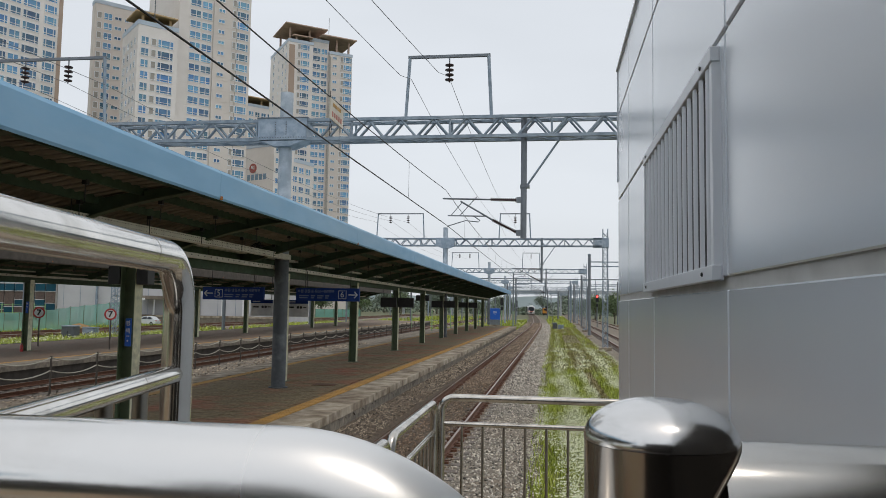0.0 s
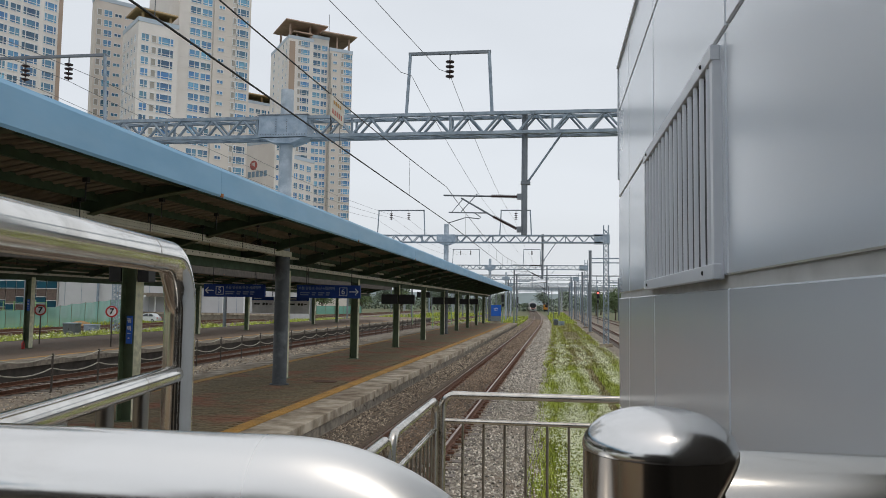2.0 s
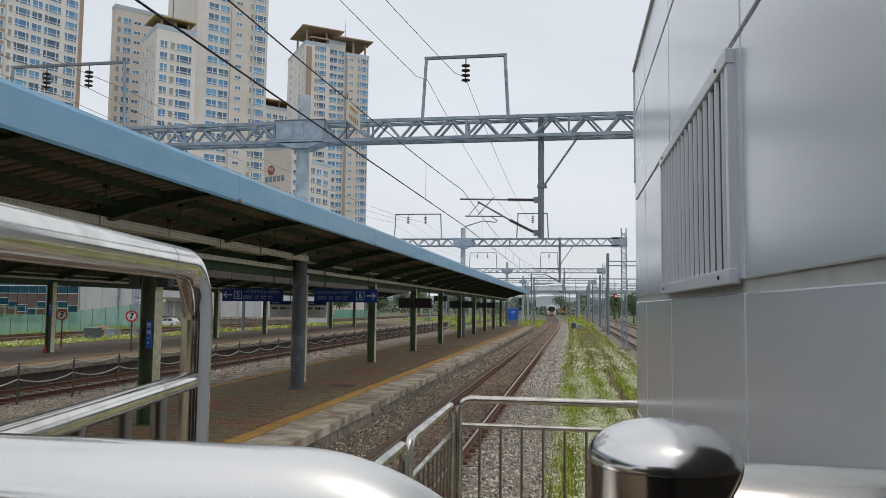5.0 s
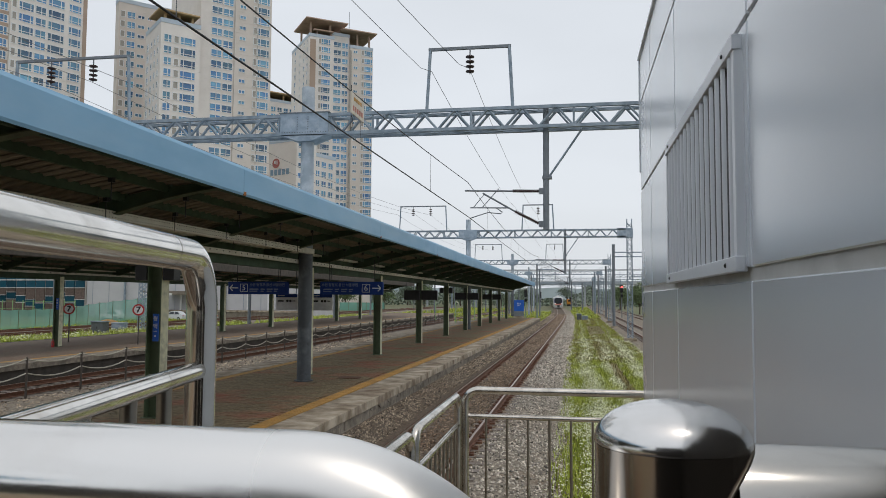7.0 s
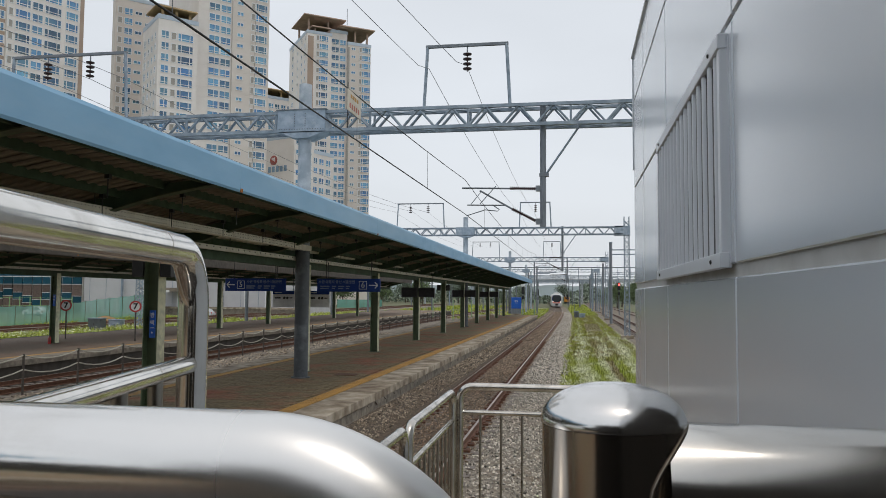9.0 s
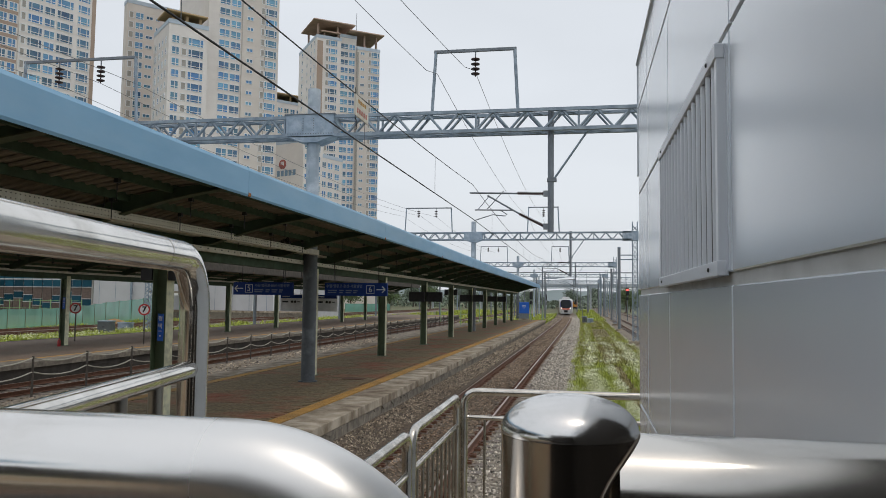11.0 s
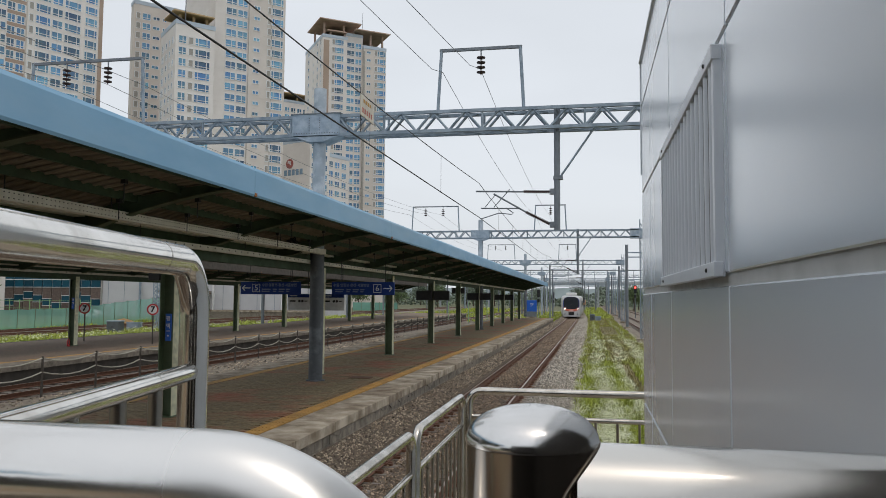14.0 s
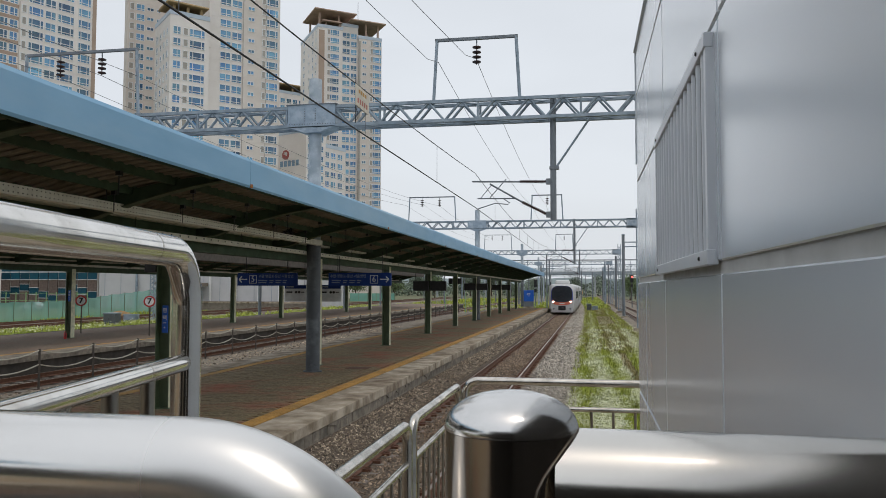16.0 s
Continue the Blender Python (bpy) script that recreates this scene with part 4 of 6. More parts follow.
gantry(20.75, -7.65, -22.5, 3.75, hoops=((-4.02, -1.77, 9.45, (-2.88,)), (-17.3, -13.47, 9.75, (-16.1, -14.65))))
gantry(58.2, -8.2, -24.0, 3.75, hoops=((-3.94, -1.71, 9.58, (-2.8,)), (-13.6, -10.0, 9.6, (-12.6, -11.2))), plate=False)
gantry(103.6, -8.5, -24.0, 4.2, hoops=((-3.9, -1.7, 9.8, (-2.8,)), (-13.6, -10.0, 9.8, (-12.6, -11.2))), plate=False)
gantry(148.0, -9.0, -24.0, 4.5, drop=-1.2, hoops=((-4.5, -2.2, 9.8, (-3.3,)),), base=-0.97, plate=False)
gantry(192.0, -10.5, -26.0, 4.5, drop=-2.0, base=-0.97, plate=False)


# ---- overhead wires ----
def wire(label, pts, r, material, group=""):
    ob = part("overhead_wire", tubem(pts, r, 5, caps=False), material)
    return tagged(ob, label, "wire", group or "overhead wires")


def sag(p, q, d, n=10):
    p, q = Vector(p), Vector(q)
    return [p.lerp(q, k / n) - Vector((0, 0, d * 4 * (k / n) * (1 - k / n))) for k in range(n + 1)]


SPANS = [-20.0, 20.75, 58.2, 103.6, 148.0, 192.0, 240.0, 300.0]


def stagger(i, y):
    return track_x(y) + (-0.55, -0.08, -0.2, 0.1, -0.2, 0.1, -0.2, 0.1)[i]


cw, mw = [], []
for i, y in enumerate(SPANS):
    cw.append((stagger(i, y), y, 4.66))
contact_pts = []
for a, b in zip(cw, cw[1:]):
    contact_pts += sag(a, b, 0.02, 8)[:-1]
wire("dark contact wire above the running track", contact_pts + [cw[-1]], 0.011, WIRE)
mess_pts = []
for a, b in zip(cw, cw[1:]):
    mess_pts += sag((a[0], a[1], 5.62), (b[0], b[1], 5.62), 0.42, 14)[:-1]
wire("dark messenger wire above the contact wire", mess_pts, 0.009, WIRE)
for i, (a, b) in enumerate(zip(cw[:5], cw[1:5])):
    s = sag((a[0], a[1], 5.62), (b[0], b[1], 5.62), 0.42, 8)
    c = sag(a, b, 0.02, 8)
    for k in range(1, 8):
        wire("thin dropper between messenger and contact wire", [s[k], c[k]], 0.004, WIRE_L, "droppers")
for x, z, lab in ((-2.9, 8.67, "grey feeder wire on insulators"), (-3.98, 8.62, "grey protective wire beside the gantry hoops")):
    pts = []
    ys = [-20, 20.75, 58.2, 103.6, 148.0, 192.0]
    for k, (a, b) in enumerate(zip(ys, ys[1:])):
        pts += sag((x - ((4.4 if x > -3.5 else 3.0) if a < 0 else 0), a, z + (0.2 if k else 0)), (x, b, z + (0.2 if k else 0)), 0.5 if k else 0.35, 36)[:-1]
    wire(lab, pts, 0.008, WIRE_L)
for x, z in ((-16.1, 8.98), (-14.65, 8.98), (-13.4, 8.9)):
    pts = []
    for a, b in ((-20, 20.75), (20.75, 58.2), (58.2, 103.6)):
        pts += sag((x + (2.2 if a > 30 else 0), a, z), (x + (2.2 if b > 30 else 0), b, z), 0.5, 10)[:-1]
    wire("grey feeder wire over the next track", pts, 0.008, WIRE_L)
for xc in (-17.4, 5.9):
    for z, d, r in ((4.66, 0.02, 0.008), (5.62, 0.42, 0.007)):
        pts = []
        for a, b in zip(SPANS, SPANS[1:6]):
            pts += sag((xc, a, z), (xc, b, z), d, 10)[:-1]
        wire("dark overhead wire above a side track", pts, r, WIRE)

# warning board clipped to the wires
t = thing("warning_board", "cream warning board with red and yellow writing on the wires", "sign")
WBX = -3.02
part("panel", boxm(WBX - 0.008, WBX + 0.008, 9.86, 10.5, 4.93, 5.23, 0.002), mat("cream_enamel", (0.66, 0.6, 0.5), 0.5), t)
for k in range(4):
    part("letter_bar", boxm(WBX - 0.012, WBX + 0.012, 9.98 + 0.1 * k, 10.05 + 0.1 * k, 5.13, 5.18), YELLOW, t)
for k in range(5):
    part("letter_bar", boxm(WBX - 0.012, WBX + 0.012, 9.93 + 0.105 * k, 9.985 + 0.105 * k, 4.98, 5.05), mat("faded_red", (0.5, 0.16, 0.12), 0.6), t)
part("hanger", tubem([(WBX, 9.87, 5.32), (WBX, 9.87, 4.68)], 0.006, 5), WIRE, t)
bm = bmesh.new()
tube(bm, [(WBX, 9.87, 4.9), (WBX, 9.95, 4.86), (WBX, 9.93, 4.74), (WBX, 9.86, 4.72)], 0.005, 5)
part("loop", bm, WIRE, t)


# ---- approaching train; its front faces -y and its own space starts at the rail top under the nose ----
TR_GREY = mat("train_silver_grey", (0.56, 0.56, 0.56), 0.4, 0.1, (0.5, 0.5, 0.5), 2, world_space=False)
TR_BLUE = mat("train_blue_band", (0.03, 0.05, 0.28), 0.4, world_space=False)
TR_PINK = mat("train_coral_band", (0.75, 0.2, 0.13), 0.4, world_space=False)
TR_GLASS = mat("train_windscreen", (0.035, 0.04, 0.05), 0.05, world_space=False)
TR_MASK = mat("train_black_mask", (0.04, 0.045, 0.06), 0.25, 0, (0.025, 0.027, 0.033), 2, world_space=False)
HEADLAMP = glow("headlamp_glow", (1.0, 0.97, 0.9), 3.5)
train = thing("train", "silver grey diesel passenger train with dark windscreen and coral band", "train", m=pose(track_x(332), 332, RAIL_Z))


def car_section(w, z0, z1, r, shrink=0.0):
    pts = []
    w2 = w / 2 - shrink
    zt = z1 - shrink
    for a in range(0, 91, 15):
        pts.append((w2 - r + r * math.cos(radians(a)), zt - r + r * math.sin(radians(a))))
    right = [(w2 * 0.93, z0), (w2, z0 + 0.35)] + pts
    return right + [(-x, z) for x, z in right[::-1]]


def loft(bm, secs, mi=0):
    rings = [[bm.verts.new((x, y, z)) for x, z in pr] for y, pr in secs]
    n = len(rings[0])
    for a, b in zip(rings, rings[1:]):
        for k in range(n):
            f = bm.faces.new((a[k], a[(k + 1) % n], b[(k + 1) % n], b[k]))
            f.smooth = True
    bm.faces.new(rings[0])
    bm.faces.new(rings[-1][::-1])
    bmesh.ops.recalc_face_normals(bm, faces=bm.faces)


for c in range(3):
    y0 = c * 20.6
    bm = bmesh.new()
    if c == 0:
        loft(bm, [(0.0, car_section(2.5, 0.4, 3.1, 0.8)), (0.25, car_section(2.82, 0.32, 3.32, 0.65)), (0.9, car_section(3.08, 0.28, 3.46, 0.5)), (20.3, car_section(3.16, 0.28, 3.5, 0.5))])
    else:
        loft(bm, [(y0, car_section(3.16, 0.28, 3.5, 0.5)), (y0 + 20.3, car_section(3.16, 0.28, 3.5, 0.5))])
    part("car_body", bm, TR_GREY, train, smooth=False)
    for s in (-1, 1):
        for k in range(8):
            yw = y0 + 2.8 + 2.1 * k
            part("side_window", boxm(s * 1.575 - 0.012, s * 1.575 + 0.012, yw, yw + 1.4, 1.75, 2.6), TR_GLASS, train)
    part("underframe", boxm(-1.3, 1.3, y0 + 1.0, y0 + 19.4, 0.25, 0.95), BLACK, train)
    for yb in (3.0, 17.3):
        for dy in (-1.05, 1.05):
            bm = tubem([(-0.8, y0 + yb + dy, 0.43), (0.8, y0 + yb + dy, 0.43)], 0.43, 16)
            part("wheelset", bm, BLACK, train)


def disc_plate(w, zc, h, y0, y1, p=2.6, n=28, cut=None):
    """A rounded-square plate facing the front."""
    bm = bmesh.new()
    ring = []
    for k in range(n):
        a = 2 * math.pi * k / n
        c, s = math.cos(a), math.sin(a)
        ring.append((w / 2 * math.copysign(abs(c) ** (2 / p), c), zc + h / 2 * math.copysign(abs(s) ** (2 / p), s)))
    if cut is not None:
        ring = [(x, max(z, cut)) for x, z in ring]
    a = [bm.verts.new((x, y0, z)) for x, z in ring]
    b = [bm.verts.new((x, y1, z)) for x, z in ring]
    bm.faces.new(a)
    for k in range(n):
        bm.faces.new((a[k], b[k], b[(k + 1) % n], a[(k + 1) % n]))
    bmesh.ops.recalc_face_normals(bm, faces=bm.faces)
    return bm


part("front_ring", disc_plate(2.5, 2.14, 2.26, -0.03, 0.12, 3.2), TR_BLUE, train, "blue ring round the windscreen")
part("front_band", disc_plate(2.3, 1.46, 0.9, -0.05, 0.1, 2.2), TR_PINK, train, "coral band below the windscreen")
part("mask", disc_plate(2.3, 2.3, 1.86, -0.065, 0.1, 3.4), TR_MASK, train, "black mask round the glass")
part("windscreen", disc_plate(1.96, 2.36, 1.34, -0.085, 0.1, 3.2), TR_GLASS, train, "dark curved windscreen")
part("wiper", tubem([(-0.5, -0.1, 1.8), (0.25, -0.1, 2.2)], 0.02, 6), BLACK, train)
for s in (-1, 1):
    bm = bmesh.new()
    lathe(bm, [(0.1, 0), (0.11, 0.02), (0.08, 0.05)], 14)
    ob = part("headlight", bm, HEADLAMP, train, "lit white headlight")
    ob.matrix_basis = pose(s * 0.98, -0.05, 1.42, 90, 0, 0)
    bm = bmesh.new()
    lathe(bm, [(0.11, 0), (0.11, 0.03), (0.05, 0.05)], 12)
    ob = part("buffer", bm, GREYP, train)
    ob.matrix_basis = pose(s * 0.95, 0.0, 0.62, 90, 0, 0)
part("coupler_box", boxm(-0.42, 0.42, -0.08, 0.3, 0.45, 0.95, 0.03), BLACK, train)
part("coupler", boxm(-0.14, 0.14, -0.35, 0.0, 0.55, 0.8, 0.03), BLACK, train)
part("nose_stripe", boxm(-0.3, 0.3, -0.055, 0.0, 1.16, 1.26), WHITEP, train, "pale lettering bar")
part("roof_unit", boxm(-0.8, 0.8, 1.2, 4.8, 3.45, 3.92, 0.1), WHITEP, train, "white roof equipment box")
part("valance", boxm(-1.25, 1.25, 0.02, 0.25, 0.18, 0.4, 0.03), TR_GREY, train)

# pantograph frame on the second car roof
bm = bmesh.new()
for a, b in (((-0.5, 22, 3.65), (0.5, 22, 3.65)), ((-0.5, 22, 3.65), (-0.35, 23.2, 4.5)), ((0.5, 22, 3.65), (0.35, 23.2, 4.5)), ((-0.35, 23.2, 4.5), (-0.6, 22.2, 5.0)), ((0.35, 23.2, 4.5), (0.6, 22.2, 5.0)), ((-0.8, 22.2, 5.02), (0.8, 22.2, 5.02))):
    tube(bm, [a, b], 0.03, 5)
part("pantograph", bm, BLACK, train)


# ---- apartment towers beyond the station ----
TOWER = mat("cream_render", (0.83, 0.79, 0.755), 0.85, 0, (0.79, 0.75, 0.715), 0.3, (0.62, 0.575, 0.535), 0.05, 0.6)
TAN = mat("tan_render", (0.44, 0.34, 0.27), 0.85, 0, (0.41, 0.31, 0.245), 0.3)
BLUEBAND = mat("pale_blue_band", (0.52, 0.6, 0.69), 0.7, 0, (0.48, 0.56, 0.65), 0.3)
TOWER_TAN = mat("warm_grey_render", (0.72, 0.665, 0.615), 0.85, 0, (0.68, 0.625, 0.575), 0.3, (0.58, 0.53, 0.485), 0.05, 0.6)
HAT = mat("brown_roof_plate", (0.55, 0.41, 0.33), 0.8, 0, (0.42, 0.31, 0.25), 0.4)
HAT_Y = mat("ochre_roof_plate", (0.5, 0.36, 0.2), 0.8, 0, (0.44, 0.31, 0.17), 0.4)
GLASS_T = mat("tower_glass", (0.045, 0.15, 0.34), 0.12, 0, (0.13, 0.32, 0.45), 0.25, piece=0.55, spec=0.8)
SHUTTER = mat("grey_shutter", (0.4, 0.38, 0.34), 0.8, 0, (0.34, 0.32, 0.29), 2)
WFRAME = mat("white_window_frame", (0.85, 0.86, 0.87), 0.5)


def window_mesh(name, w, h, split, cross, glass=True):
    """A framed window facing -y, one stepped surface centred on the origin."""
    f, e = 0.15, 0.004
    xs = [-w / 2 + f] + [q for c in split for q in (c * w - 0.075, c * w + 0.075)] + [w / 2 - f]
    zs = [-h / 2 + f] + ([cross * h - 0.065, cross * h + 0.065] if cross else []) + [h / 2 - f]
    gx = [-w / 2, -w / 2] + [v for i, q in enumerate(xs) for v in ((q, q + e) if i % 2 == 0 else (q - e, q))] + [w / 2, w / 2]
    gz = [-h / 2, -h / 2] + [v for i, q in enumerate(zs) for v in ((q, q + e) if i % 2 == 0 else (q - e, q))] + [h / 2, h / 2]

    def pane_at(i, n):
        k = i - 2
        return 0 <= k < n - 4 and k % 4 in (1, 2)

    bm = bmesh.new()
    nx, nz = len(gx), len(gz)
    g = []
    for j in range(nz):
        row = []
        for i in range(nx):
            if i in (0, nx - 1) or j in (0, nz - 1):
                y = 0.03
            else:
                y = -0.02 if pane_at(i, nx) and pane_at(j, nz) else -0.13
            row.append(bm.verts.new((gx[i], y, gz[j])))
        g.append(row)
    for j in range(nz - 1):
        for i in range(nx - 1):
            fc = bm.faces.new((g[j][i], g[j][i + 1], g[j + 1][i + 1], g[j + 1][i]))
            if all(pane_at(q, nx) for q in (i, i + 1)) and all(pane_at(q, nz) for q in (j, j + 1)):
                fc.material_index = 1
    me = bpy.data.meshes.new(name)
    bm.to_mesh(me)
    bm.free()
    for mm in (WFRAME, GLASS_T if glass else SHUTTER):
        me.materials.append(mm)
    return me


WIN = {
    "wide": lambda w: window_mesh("window", w * 1.1, 2.05, (-0.27, 0.27), -0.2),
    "double": lambda w: window_mesh("window", w * 1.15, 2.0, (0.05,), -0.2),
    "small": lambda w: window_mesh("window", w * 1.05, 1.05, (0.0,), 0),
    "narrow": lambda w: window_mesh("window", w, 1.7, (), -0.2),
    "shutter": lambda w: window_mesh("window", w, 1.9, (), 0, False),
}
WCACHE = {}


def wing(tower, x, y, phi, u0, u1, v0, v1, z1, front=(), left=(), zw=0.0, z_low=10.0, floor=2.84, bands=True, top_band=True, render=None):
    """One block of a tower with its windows; zw is the height of one window row."""
    m = pose(x, y, 0, 0, 0, phi)
    bm = bmesh.new()
    box(bm, u0, u1, v0, v1, -0.97, z1)
    body = part("wing", bm, render or TOWER, tower)
    body.matrix_basis = m
    if bands:
        bm = bmesh.new()
        z = zw - floor * int((zw - 4) / floor) - floor / 2
        while z < z1 - 1:
            box(bm, u0 - 0.02, u1 + 0.02, v0 - 0.02, v1, z - 0.05, z + 0.05)
            z += floor
        tagged(part("storey_banding", bm, render or TOWER, body), kind="stuff")
    part("parapet", boxm(u0 - 0.12, u1 + 0.12, v0 - 0.12, v1, z1 - 1.1, z1), BLUEBAND if top_band else TOWER, body)
    for cols, face in ((front, 0), (left, 1)):
        for c, w, kind in cols:
            key = (kind, w)
            if key not in WCACHE:
                WCACHE[key] = WIN[kind](w)
            z = zw
            while z + floor < z1 - 2.2:
                z += floor
            while z > z_low:
                if z < z1 - 2.2:
                    ob = new("window", WCACHE[key])
                    ob.parent = body
                    ob.matrix_basis = pose(c, v0, z) if face == 0 else pose(u0, c, z, 0, 0, -90)
                z -= floor
    return body


def roof_plate(tower, x, y, phi, u0, u1, v0, v1, z, material, posts, zb):
    m = pose(x, y, 0, 0, 0, phi)
    bm = bmesh.new()
    box(bm, u0, u1, v0, v1, z, z + 0.45, 0.1)
    ob = part("roof_plate", bm, material, tower)
    ob.matrix_basis = m
    for pu, pv in posts:
        part("plate_post", boxm(pu - 0.3, pu + 0.3, pv - 0.3, pv + 0.3, zb, z + 0.02), material, ob)


def strip_on(body, u0, u1, v, z0, z1, material, name="colour_strip"):
    part(name, boxm(u0, u1, v - 0.09, v + 0.1, z0, z1), material, body)


# slim tower with the hovering roof plates
ta = thing("apartment_tower", "slim cream apartment tower with hovering brown roof plates", "apartment tower", "apartment towers")
AX, AY, AP = -89.78, 243.61, 36
b = wing(ta, AX, AY, AP, 0, 8.8, 0, 23, 93.4, ((3.85, 1.2, "shutter"), (5.9, 3.0, "wide")), ((2.3, 1.0, "narrow"), (6.3, 1.2, "narrow"), (11.6, 1.0, "small"), (18, 1.6, "narrow")), 91.05)
strip_on(b, 0.3, 2.3, 0, 6, 91.4, TAN)
wing(ta, AX, AY, AP, 8.8, 15.0, 1.7, 22, 95.6, ((10.6, 2.5, "double"), (13.4, 2.0, "double")), (), 91.3)
b = wing(ta, AX, AY, AP, 15.0, 23.4, 0.4, 20, 91.6, ((16.9, 1.5, "small"), (19.6, 1.1, "shutter"), (21.7, 2.9, "wide")), (), 89.24, render=TOWER_TAN)
strip_on(b, 14.9, 15.5, 0.4, 6, 89.6, SHUTTER)
wing(ta, AX, AY, AP, 4, 12, 4, 16, 96.4, bands=False, zw=90, top_band=False)
roof_plate(ta, AX, AY, AP, -1.6, 13.5, -1.6, 15, 98.0, HAT, ((1, 2), (8, 2), (1, 14), (8, 14)), 93)
roof_plate(ta, AX, AY, AP, 11.5, 24.6, -1.0, 14, 96.3, HAT, ((12, 3), (18, 2), (22.5, 2), (22, 12)), 91.5)
b = roof_plate(ta, AX, AY, AP, 1.5, 8.5, -0.6, 12, 94.6, HAT, ((3, 1), (8, 1)), 93)
bm = tubem([(0, 0, 97), (0, 0, 104)], 0.08, 6)
ob = part("antenna", bm, GREYP, ta)
ob.matrix_basis = pose(AX, AY, 0, 0, 0, AP) @ pose(15, 2, 0)

# broad tower in stepped wings
tb = thing("apartment_tower", "broad cream apartment tower in stepped wings", "apartment tower", "apartment towers")
b = wing(tb, -99.02, 165.9, 46, 0, 9.6, 0, 13.6, 70.4, ((1.65, 1.7, "double"), (3.75, 1.3, "shutter"), (6.6, 3.5, "wide")), ((2.2, 1.0, "narrow"), (5.0, 1.0, "narrow"), (8.0, 1.2, "narrow"), (11.3, 1.4, "double")), 68.39)
roof_plate(tb, -99.02, 165.9, 46, -0.9, 9.2, -0.9, 8, 72.0, HAT_Y, ((1.2, 1.2), (4.5, 1.0), (7.8, 1.0)), 70)
b = wing(tb, -92.97, 177.0, 46, -1.5, 7.3, 0, 26, 118, ((2.7, 2.5, "double"), (5.7, 2.4, "double")), (), 76.6)
b = wing(tb, -92.97, 177.0, 46, 7.3, 17.3, -0.8, 24, 118, ((9.3, 1.7, "small"), (12.8, 1.1, "shutter"), (15.1, 3.0, "wide")), (), 75.9, render=TOWER_TAN)
strip_on(b, 13.4, 13.52, -0.8, 6, 117, SHUTTER)
b = wing(tb, -126.12, 189.34, 46, 0, 14.5, 0, 3.5, 86.4, ((1.15, 1.3, "shutter"), (3.4, 2.0, "double"), (6.1, 1.9, "small"), (8.4, 1.1, "small")), (), 84.9, render=TOWER_TAN)

# tower whose flank shows at the edge of the view
tcw = thing("apartment_tower", "tall cream apartment tower with tan spandrels and large windows", "apartment tower", "apartment towers")
CX, CY, CP = -126.76, 152.36, 62
b = wing(tcw, CX, CY, CP, -14, -6.6, -0.5, 18, 118, ((-8.0, 2.2, "double"), (-11, 2.6, "wide")), (), 68.9)
b = wing(tcw, CX, CY, CP, -6.6, -2.0, 0.7, 18, 118, ((-5.3, 1.6, "double"), (-3.2, 1.6, "double")), (), 68.8)
for k in range(24):
    strip_on(b, -6.5, -2.1, 0.7, 68.8 - 1.42 - 2.84 * (k - 12) - 0.45, 68.8 - 1.42 - 2.84 * (k - 12) + 0.45, TAN, "spandrel")
b = wing(tcw, CX, CY, CP, -2.0, 15.7, 0, 18, 118, ((-1.2, 1.1, "shutter"), (1.45, 3.1, "wide"), (4.7, 2.2, "double"), (8.3, 3.6, "wide"), (12.8, 2.8, "wide")), (), 69.92)
strip_on(b, 14.75, 15.72, 0, 6, 117, TAN)

# lower hotel block with a round red mark on its blank flank
th = thing("hotel_block", "low pale hotel block with red round mark on blank flank", "building")
# emblem and lettering colours are muted to carry distance haze
LETTERB = mat("hazed_blue_lettering", (0.24, 0.36, 0.48), 0.7)
HX, HY, HP = -80.97, 210.64, 68
b = wing(th, HX, HY, HP, 0, 8.6, 0, 11.4, 49.8, ((1.2, 1.4, "narrow"), (3.6, 2.0, "double"), (6.4, 2.0, "double")), (), 44.5, floor=3.0)
bm = bmesh.new()
lathe(bm, [(1.45, 0), (1.45, 0.1)], 28)
ob = part("round_mark", bm, mat("hazed_red_emblem", (0.42, 0.12, 0.1), 0.7), b, "round red emblem")
ob.matrix_basis = pose(-0.02, 8.2, 42.6, 0, -90, 0)
for k in range(3):
    part("mark_stroke", boxm(-0.2, -0.12, 7.6 + 0.5 * k, 7.85 + 0.5 * k, 42.2 + 0.2 * k, 43.4), WHITEP, b)
for k in range(5):
    part("letter_bar", boxm(-0.12, 0.0, 2.9 + 1.6 * k, 4.0 + 1.6 * k, 39.0, 40.7), LETTERB, b, "blue letter bar")
for k in range(5):
    part("letter_bar", boxm(1.4 + 1.2 * k, 2.2 + 1.2 * k, -0.25, -0.13, 48.2, 49.4), LETTERB, b, "blue letter bar")
b = wing(th, HX, HY, HP, 8.6, 19.0, 1.0, 11.4, 46.8, ((10.2, 2.0, "double"), (13.2, 2.0, "double"), (16.4, 2.0, "double")), (), 43.5, floor=3.0)
# far neighbour between the towers
tn = thing("apartment_tower", "distant cream apartment tower with ochre roof plate", "apartment tower", "apartment towers")
NX, NY = -120.0, 275.0
wing(tn, NX, NY, 46, 0, 20, 0, 15, 80.5, tuple((1.8 + 2.6 * k, 1.8, "double") for k in range(7)), (), 76.5)
roof_plate(tn, NX, NY, 46, -2, 21, -1.5, 12, 82.6, HAT_Y, ((2, 1), (9, 1), (16, 1)), 80)


# ---- next track, rope fence and second platform ----
def left_x(y):
    return -17.4


ballast_bank("ballast_left", lambda y: -15.2, -20, 240, 3.6, 8, "grey crushed stone between the platforms")
rails_of(left_x, -10, 240, 10, "second running track with rusty rails on concrete sleepers", sleepers=100)

